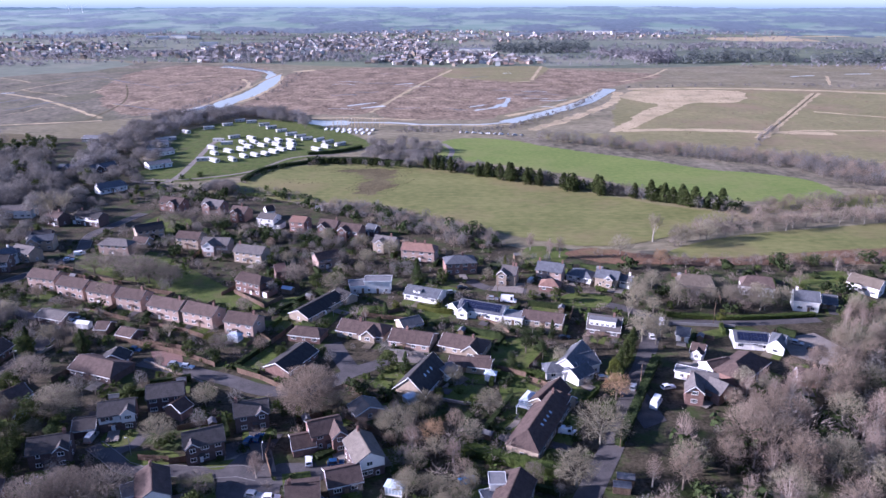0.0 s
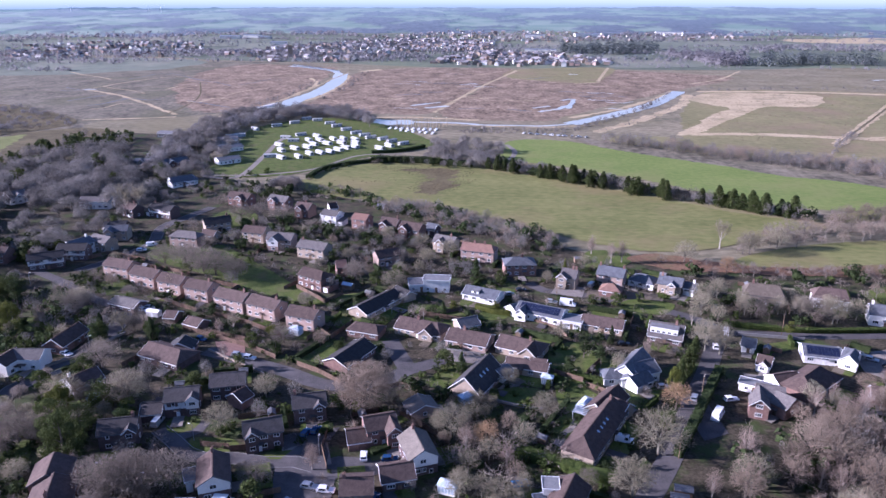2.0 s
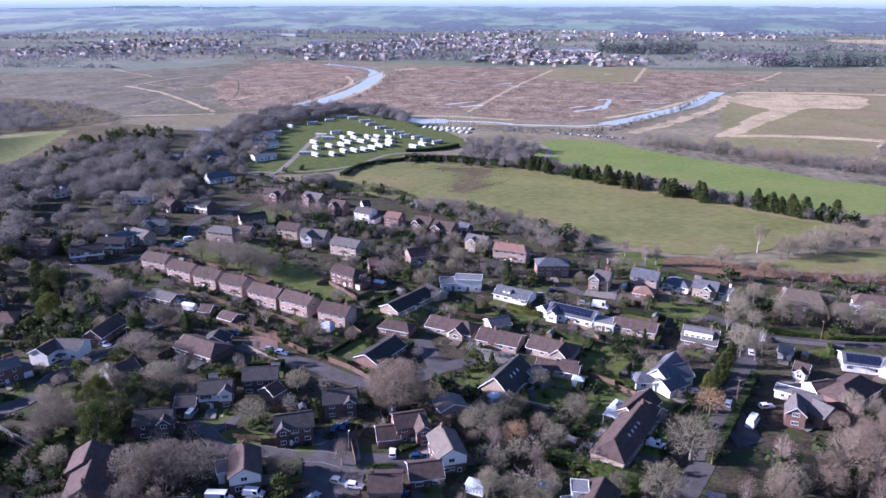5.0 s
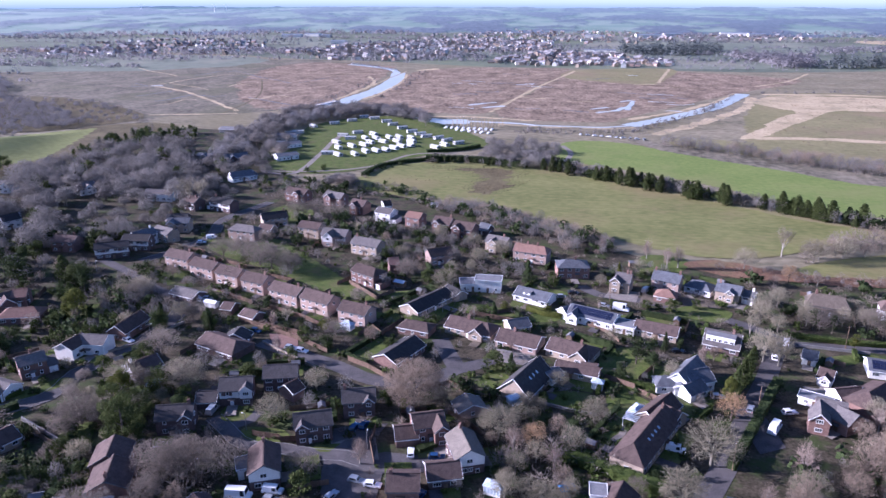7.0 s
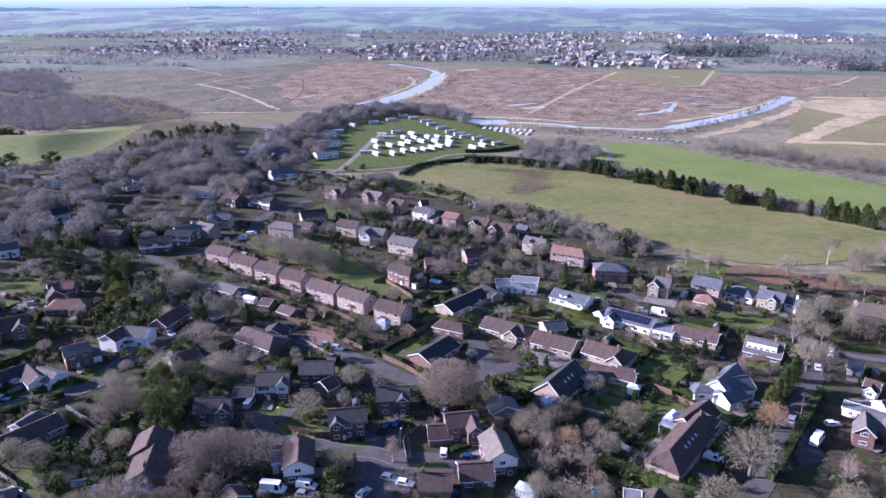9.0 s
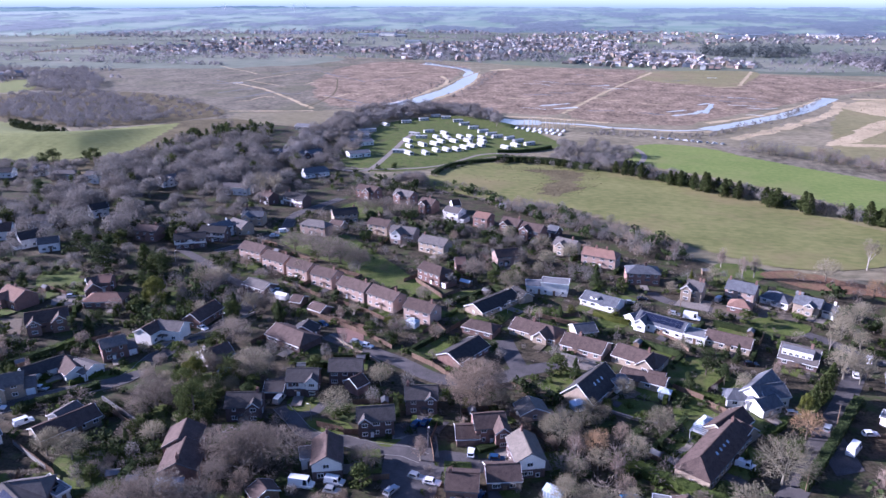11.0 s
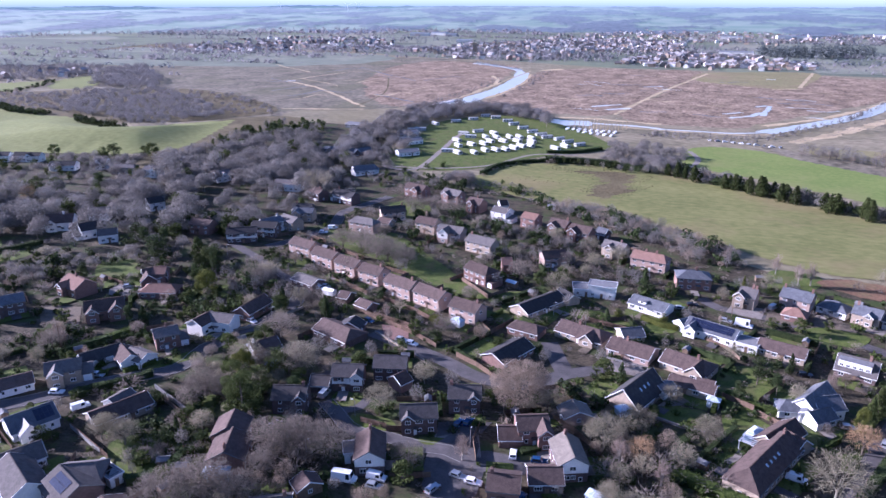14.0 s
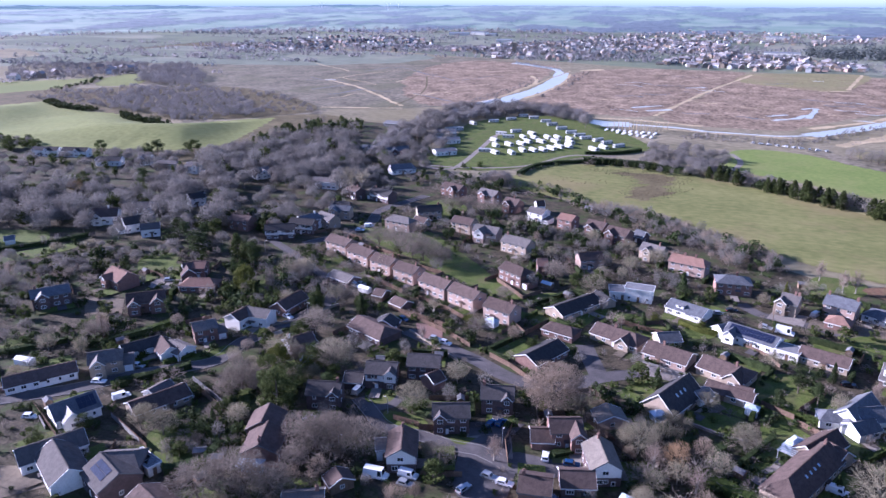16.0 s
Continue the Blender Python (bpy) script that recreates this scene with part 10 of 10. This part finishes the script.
# ---------------------------------------------------------------- distance
F = random.Random(21)
thicket('far_wood', [(-623, 563), (-670, 630), (-695, 712), (-640, 748), (-544, 683), (-444, 596), (-459, 538), (-483, 517), (-553, 551)], 230, F, ('wood_far',), (5.0, 9.5), 8.0, (0.9, 1.4), 'grey-brown winter wood behind the hillside meadow', False)
thicket('far_wood', [(-760, 753), (-853, 861), (-910, 959), (-880, 985), (-736, 857), (-648, 745)], 110, F, ('wood_far',), (7.0, 12.0), 9.0, (0.9, 1.4), 'dark rounded wood at the marsh edge', False)
thicket('far_wood', [(-544, 683), (-600, 745), (-520, 735), (-430, 660), (-392, 618), (-444, 596)], 70, F, ('wood_far', 'scrub'), (3.0, 6.5), 8.0, (0.9, 1.5), 'low scrub where the wood meets the marsh', False)
thicket('far_wood', [(-769, 588), (-782, 651), (-734, 671), (-728, 724), (-695, 712), (-670, 630), (-623, 563), (-704, 575)], 120, F, ('wood_far', 'scrub', 'wood_far'), (3.0, 7.0), 8.0, (0.9, 1.5), 'bare scrub and small trees between the fields', False)
thicket('far_hedge', [(-724, 586), (-680, 566), (-640, 556), (-610, 548), (-618, 538), (-666, 545), (-715, 570)], 60, F, ('far_bush', 'far_holm'), (3.0, 5.5), 4.0, (1.0, 1.6), 'dark evergreen hedge along the meadow top', False)
thicket('far_hedge', [(-576, 541), (-545, 531), (-479, 507), (-492, 497), (-538, 512)], 60, F, ('far_bush', 'far_holm'), (3.0, 6.0), 4.0, (1.0, 1.6), 'dark evergreen hedge crossing the hillside', False)
thicket('far_hedge', [(-865, 779), (-833, 731), (-799, 640), (-788, 640), (-822, 735), (-852, 785)], 50, F, ('far_bush', 'scrub'), (3.0, 5.0), 5.0, (1.0, 1.6), 'dark hedge between green fields', False)
thicket('far_wood', [(-1142, 860), (-1110, 920), (-983, 984), (-924, 964), (-879, 869), (-876, 798), (-968, 716)], 140, F, ('wood_far',), (6.0, 10.0), 9.0, (0.9, 1.5), 'trees round a far hamlet', False)
far_wood('far_wood', [(-1191, 552), (-997, 731), (-943, 887), (-921, 963), (-855, 905), (-863, 789), (-931, 680), (-993, 511)], 150, M['twig_hazed'], F, (5, 9), 'belt of bare trees by far houses', 1.4, 10, 1.1)
far_wood('far_wood', [(-1419, 743), (-1249, 1015), (-1220, 1124), (-1179, 1159), (-1120, 1057), (-1133, 942), (-1129, 656)], 130, M['twig_hazed'], F, (5, 8), 'belt of bare trees across farmland', 1.4, 10, 1.1)
far_wood('far_wood', [(-1133, 1347), (-866, 1425), (-614, 1453), (-508, 1347), (-310, 1299), (-238, 1347), (-155, 1347), (-173, 1513), (-476, 1594), (-745, 1647), (-967, 1594), (-1268, 1513)], 520, M['twig_hazed'], F, (6, 11), 'winter trees at the near edge of the town', 1.4, 12, 1.0)
far_wood('far_wood', [(-155, 1347), (-38, 1724), (132, 1899), (120, 1724), (-112, 1647), (-127, 1277), (171, 1300), (208, 1277), (385, 1277), (441, 1399), (344, 1439), (184, 1399), (-89, 1300)], 130, M['twig_hazed'], F, (4, 7), 'trees round a far housing estate', 1.4, 9, 1.0)
far_wood('far_pines', [(107, 1724), (236, 1807), (346, 1807), (316, 1647), (207, 1577), (105, 1594)], 170, M['leaf_hazed_line'], F, (17, 24), 'dark pine plantation beyond the marsh', 1.6, 22, 0.8)
far_wood('far_wood', [(310, 1612), (453, 1513), (426, 1348), (367, 1323), (321, 1545)], 170, M['twig_hazed'], F, (14, 20), 'bare wood beyond the marsh', 1.4, 24, 1.0)
far_wood('far_trees', [(425, 1399), (570, 1454), (692, 1454), (638, 1348), (529, 1348), (405, 1312)], 55, M['leaf_hazed_line'], F, (17, 25), 'line of dark rounded trees', 1.4, 46, 1.0)
far_wood('far_trees', [(699, 1399), (852, 1426), (1084, 1399), (1028, 1324), (792, 1324), (662, 1323)], 70, M['leaf_hazed_line'], F, (17, 25), 'line of dark rounded trees', 1.4, 46, 1.0)
far_wood('far_wood', [(552, 1852), (758, 1948), (1126, 1898), (1392, 1806), (1271, 1647), (1002, 1684), (673, 1723), (493, 1647)], 240, M['twig_hazed'], F, (8, 14), 'belts of grey wood on the plain', 1.6, 14, 1.1)
far_wood('far_wood', [(370, 2307), (952, 2456), (1942, 2536), (2155, 2819), (1092, 2822), (421, 2628), (132, 2458)], 520, M['twig_hazed'], F, (7, 12), 'dark far woodland belts', 2.0, 8, 1.4)
far_wood('far_wood', [(-1626, 1950), (-1275, 2115), (-931, 2309), (-691, 2460), (-473, 2309), (-578, 2631), (-979, 2632), (-1480, 2461), (-1921, 2311)], 520, M['twig_hazed'], F, (7, 12), 'dark far woodland belts', 2.0, 8, 1.4)
far_wood('far_wood', [(-415, 2381), (-65, 2935), (238, 2825), (394, 2457), (792, 2539), (339, 2113), (-47, 2113), (-245, 1899)], 560, M['twig_hazed'], F, (5, 9), 'trees among the far town', 1.4, 8, 1.1)
far_wood('far_wood', [(-592, 1513), (-523, 1852), (-350, 2001), (-105, 2001), (153, 1807), (-108, 1577), (-300, 1347), (-440, 1398)], 800, M['twig_hazed'], F, (5, 9), 'bare trees among the houses of the town', 1.4, 9, 1.0)
far_wood('far_wood', [(-1245, 1344), (-1294, 1657), (-1104, 1944), (-846, 1863), (-658, 1392), (-847, 1343), (-1042, 1293)], 460, M['twig_hazed'], F, (4, 8), 'trees among outlying houses', 1.4, 9, 1.0)
far_wood('far_wood', [(-2189, 1161), (-2155, 1607), (-2064, 2242), (-1621, 2582), (-1400, 2229), (-1795, 1947), (-1871, 1392), (-1841, 972)], 380, M['twig_hazed'], F, (5, 9), 'far hedgerows and woods', 2.0, 8, 1.4)
for k in range(74):
    # farmland beyond the marsh: fields edged by bare hedges and belts of trees
    a, d = radians(F.uniform(50, 140)), F.uniform(1500, 2650)
    cx, cy = math.cos(a) * d, math.sin(a) * d
    w, t = F.uniform(110, 330), F.uniform(60, 190)
    if k % 2 == 0 and abs(math.degrees(a) - 97) > 9:
        patch("far_field", [(cx - w, cy - t), (cx + w, cy - t * F.uniform(0.6, 1)), (cx + w * F.uniform(0.7, 1), cy + t), (cx - w, cy + t * F.uniform(0.6, 1))], M[F.choice(("grass_hazed", "grass_hazed", "far_land"))], 0.06, 3, "far field edged by hedges", "field", False)
    far_wood("far_hedge", [(cx - w * 1.3, cy - t - 8), (cx + w * 1.3, cy - t - 8), (cx + w * 1.3, cy - t + 14), (cx - w * 1.3, cy - t + 14)], 40, M[F.choice(("twig_hazed", "leaf_hazed", "twig_hazed"))], F, (6, 11), "belt of trees between far fields", 2.0, 9, 1.1)
WALLS, ROOFS = ('brick_buff', 'brick_pink', 'render', 'brick_buff'), ('tile_hazed', 'tile_grey', 'tile_hazed')
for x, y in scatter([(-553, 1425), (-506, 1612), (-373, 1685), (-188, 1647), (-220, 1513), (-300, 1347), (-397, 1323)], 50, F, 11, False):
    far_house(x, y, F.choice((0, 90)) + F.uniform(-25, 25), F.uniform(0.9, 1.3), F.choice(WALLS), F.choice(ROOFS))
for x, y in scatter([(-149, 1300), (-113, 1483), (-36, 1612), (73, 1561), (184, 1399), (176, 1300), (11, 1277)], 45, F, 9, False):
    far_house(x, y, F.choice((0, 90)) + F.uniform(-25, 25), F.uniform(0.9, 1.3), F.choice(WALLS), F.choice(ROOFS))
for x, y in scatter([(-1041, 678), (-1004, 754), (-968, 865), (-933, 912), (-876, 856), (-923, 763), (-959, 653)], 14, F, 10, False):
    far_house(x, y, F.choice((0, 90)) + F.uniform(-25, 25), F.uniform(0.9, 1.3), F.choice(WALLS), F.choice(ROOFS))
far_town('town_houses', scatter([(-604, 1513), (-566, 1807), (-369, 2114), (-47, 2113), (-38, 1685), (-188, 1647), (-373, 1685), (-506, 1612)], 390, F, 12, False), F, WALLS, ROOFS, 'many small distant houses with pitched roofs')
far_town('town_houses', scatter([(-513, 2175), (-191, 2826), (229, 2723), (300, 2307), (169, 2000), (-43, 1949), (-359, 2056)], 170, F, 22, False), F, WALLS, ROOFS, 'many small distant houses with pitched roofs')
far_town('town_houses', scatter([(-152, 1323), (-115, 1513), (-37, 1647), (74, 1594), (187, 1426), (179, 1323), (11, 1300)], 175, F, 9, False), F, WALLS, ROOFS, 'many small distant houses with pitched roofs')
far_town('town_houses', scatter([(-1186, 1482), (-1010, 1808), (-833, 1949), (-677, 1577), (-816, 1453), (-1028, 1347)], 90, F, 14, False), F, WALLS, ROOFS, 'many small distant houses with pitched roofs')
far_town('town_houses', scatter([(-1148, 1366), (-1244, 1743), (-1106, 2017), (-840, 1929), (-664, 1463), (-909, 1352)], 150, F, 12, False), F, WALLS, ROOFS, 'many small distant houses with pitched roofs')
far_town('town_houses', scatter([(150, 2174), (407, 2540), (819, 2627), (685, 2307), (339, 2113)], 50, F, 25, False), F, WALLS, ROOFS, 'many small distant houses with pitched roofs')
def far_block(x, y, L, W, h):
    b = thing("industrial_unit", x, y, 0, F.uniform(-8, 8), "long pale industrial shed in the distance", "industrial building", "industrial sheds")
    part("wall", wall_shape(L, W, h, h + 2, (0, 0)), M["render"], b)
    part("roof", roof_shape(L, W, h, h + 2, (0, 0)), M["metal"], b)

far_block(-844.9, 2175.6, 60, 30, 8)
far_block(-801.2, 2240.4, 50, 30, 8)
far_block(-736.8, 2175.4, 30, 20, 7)
far_block(-593.8, 1852.4, 40, 20, 8)
far_block(522.2, 2539.7, 90, 40, 9)
far_block(570.8, 2457.0, 50, 30, 9)
far_block(65.6, 1684.6, 70, 12, 4)
far_block(71.8, 2307.6, 60, 20, 8)
far_block(236.8, 2380.2, 80, 30, 8)
far_block(319.0, 2457.5, 60, 25, 8)
tower = thing("church_tower", -452.5, 1482.5, 0, 8, "square pale stone church tower in the far town", "church", "")
part("wall", Build().box(-4, -4, 0, 4, 4, 22), M["brick_buff"], tower)
part("parapet", Build().box(-4.3, -4.3, 22, 4.3, 4.3, 23.2), M["brick_buff"], tower)
for s in (-1, 1):
    part("belfry_opening", Build().box(s * 1.6 - 0.7, -4.05, 15, s * 1.6 + 0.7, -3.9, 19), M["lead"], tower)
def far_hills():
    """Wooded country that rises to the horizon: woods stand up from the fields; so far off that air gives most of its
    colour, painted in as glow.
    """
    m = bpy.data.materials.new("backdrop")
    m.use_nodes = True
    n, l = m.node_tree.nodes, m.node_tree.links
    p = n["Principled BSDF"]
    p.inputs["Roughness"].default_value = 1.0
    p.inputs["Base Color"].default_value = (0.02, 0.02, 0.02, 1)
    pos = n.new("ShaderNodeNewGeometry").outputs["Position"]

    def spread(scale, low, high, detail=6):
        nz = n.new("ShaderNodeTexNoise")
        nz.inputs["Scale"].default_value, nz.inputs["Detail"].default_value = scale, detail
        nz.inputs["Roughness"].default_value = 0.6
        l.new(pos, nz.inputs["Vector"])
        r = n.new("ShaderNodeMapRange")
        r.inputs["From Min"].default_value, r.inputs["From Max"].default_value = low, high
        l.new(nz.outputs[0], r.inputs["Value"])
        return r.outputs[0]

    def blend(f, a, b):
        x = n.new("ShaderNodeMix")
        x.data_type = "RGBA"
        for c, k in ((a, "A"), (b, "B")):
            if isinstance(c, tuple):
                x.inputs[k].default_value = c + (1,)
            else:
                l.new(c, x.inputs[k])
        l.new(f, x.inputs["Factor"])
        return x.outputs["Result"]

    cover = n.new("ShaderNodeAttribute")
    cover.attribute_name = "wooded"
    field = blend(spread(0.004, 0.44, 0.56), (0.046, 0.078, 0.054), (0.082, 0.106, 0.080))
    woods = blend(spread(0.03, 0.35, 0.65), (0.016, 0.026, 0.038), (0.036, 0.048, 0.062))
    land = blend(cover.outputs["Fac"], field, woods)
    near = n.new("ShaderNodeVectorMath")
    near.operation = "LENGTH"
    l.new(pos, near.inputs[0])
    # distance haze painted in: the glowing land colour blends to blue-grey farther out
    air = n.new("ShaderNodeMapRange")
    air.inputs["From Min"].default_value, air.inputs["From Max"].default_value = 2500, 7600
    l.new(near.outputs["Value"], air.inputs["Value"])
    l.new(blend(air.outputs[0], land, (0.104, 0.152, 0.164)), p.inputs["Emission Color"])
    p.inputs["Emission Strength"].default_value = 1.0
    b, mask = Build(), []
    N, K = 620, 72
    for k in range(K + 1):
        f = k / K
        for i in range(N + 1):
            a = radians(30 + 130 * i / N)
            d = 2500 + 2250 * f ** 1.15
            x, y = math.cos(a) * d, math.sin(a) * d
            z = -9 + 72 * f + 9 * f * noise.noise((i * 0.02, f * 4, 2.0)) + 5 * noise.noise((i * 0.05, f * 7, 5.0))
            w = noise.noise((x * 0.0040, y * 0.0024, 4.0)) + 0.6 * noise.noise((x * 0.012, y * 0.007, 8.0)) + 0.3 * noise.noise((x * 0.03, y * 0.02, 2.0)) + 0.04 + 0.2 * math.cos(a)
            w = min(1.0, max(0.0, w * 4.0 + 0.5)) if k else 0.0
            b.v.append((x, y, z + w * (5 + 3 * noise.noise((x * 0.05, y * 0.05, 1.0)))))
            mask.append(w)
    for k in range(K):
        for i in range(N):
            q = k * (N + 1) + i
            b.f.append((q, q + 1, q + N + 2, q + N + 1))
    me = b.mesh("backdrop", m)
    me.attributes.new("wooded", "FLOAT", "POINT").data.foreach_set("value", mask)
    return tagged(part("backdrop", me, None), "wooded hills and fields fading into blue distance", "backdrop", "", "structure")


def wind_turbine(x, y, z, turn):
    t = thing("wind_turbine", x, y, z, turn, "white three-bladed wind turbine on the horizon", "wind turbine", "wind turbines")
    part("tower", Build().tube((0, 0, -20), (0, 0, 48), 2.2, 1.2, 8), M["white"], t)
    part("hub", Build().box(-1.6, -3, 46.5, 1.6, 3, 49.5), M["white"], t)
    for k in range(3):
        w = radians(20 + 120 * k)
        part("blade", Build().add([(0, -3.2, 48), (math.cos(w + 0.09) * 9, -3.0, 48 + math.sin(w + 0.09) * 9), (math.cos(w) * 27, -3.2, 48 + math.sin(w) * 27), (math.cos(w - 0.05) * 9, -3.5, 48 + math.sin(w - 0.05) * 9)], [(0, 1, 2, 3), (3, 2, 1, 0)][:1]), M["white"], t)


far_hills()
for wx, wy in ((-2290, 3720), (-1940, 3860), (-1885, 3890)):
    wind_turbine(wx, wy, 27, 20)
# horizon haze as an added glowing sheet, its tone painted paler with height
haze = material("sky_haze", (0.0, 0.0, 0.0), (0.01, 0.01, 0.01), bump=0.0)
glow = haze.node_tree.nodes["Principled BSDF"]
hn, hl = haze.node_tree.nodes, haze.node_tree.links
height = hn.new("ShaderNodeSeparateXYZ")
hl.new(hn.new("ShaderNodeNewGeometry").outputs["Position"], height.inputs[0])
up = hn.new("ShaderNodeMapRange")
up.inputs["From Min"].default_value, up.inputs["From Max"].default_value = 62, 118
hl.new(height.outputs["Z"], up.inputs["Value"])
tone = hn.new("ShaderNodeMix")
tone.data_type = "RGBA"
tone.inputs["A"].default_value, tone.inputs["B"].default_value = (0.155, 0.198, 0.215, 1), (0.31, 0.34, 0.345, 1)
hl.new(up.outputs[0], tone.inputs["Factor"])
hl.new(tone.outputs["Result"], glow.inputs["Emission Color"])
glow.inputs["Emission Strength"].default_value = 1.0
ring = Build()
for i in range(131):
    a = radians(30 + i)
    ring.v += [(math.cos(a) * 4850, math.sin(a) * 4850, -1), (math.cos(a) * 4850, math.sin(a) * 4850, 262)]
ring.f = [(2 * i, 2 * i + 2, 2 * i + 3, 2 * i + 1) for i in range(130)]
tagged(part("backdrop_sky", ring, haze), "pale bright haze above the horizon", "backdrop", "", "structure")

# ---------------------------------------------------------------- small fixtures
street_lamp(-45.9, 151.6, 90)
street_lamp(-12.9, 199.1, 0)
street_lamp(-80.4, 154.3, 180)
street_lamp(-136.6, 201.2, 0)
street_lamp(-193.5, 254.4, 0)
street_lamp(-41.3, 239.3, 0)
street_lamp(-83.9, 133.5, 0)
telegraph_pole(45.4, 158.2, 60)
telegraph_pole(58.0, 187.3, 60)
telegraph_pole(74.0, 221.1, 60)
telegraph_pole(96.0, 232.9, 0)
telegraph_pole(20.5, 260.8, 0)
telegraph_pole(-190.8, 158.6, 0)
telegraph_pole(-151.4, 151.6, 0)
trampoline(-137.7, 138.9)
pergola = thing("pergola", 23.3, 175.3, 0, -24, "white slatted timber pergola beside a long house", "pergola", "")
for sx in (-2.4, 2.4):
    for sy in (-3.0, 3.0):
        part("post", Build().box(sx - 0.08, sy - 0.08, 0, sx + 0.08, sy + 0.08, 2.5), M["white"], pergola)
    part("beam", Build().box(sx - 0.07, -3.3, 2.5, sx + 0.07, 3.3, 2.68), M["white"], pergola)
for i in range(8):
    part("slat", Build().box(-2.7, -3.1 + i * 0.88, 2.68, 2.7, -2.8 + i * 0.88, 2.8), M["white"], pergola)

patch("patio", [(13.9, 161.1), (15.7, 165.5), (18.5, 169.1), (20.4, 174.0), (21.3, 171.2), (18.1, 164.3), (15.7, 159.6)], M['paving'], 0.10, 0, 'cluttered pale stone patio beside a long house', "drive", False)
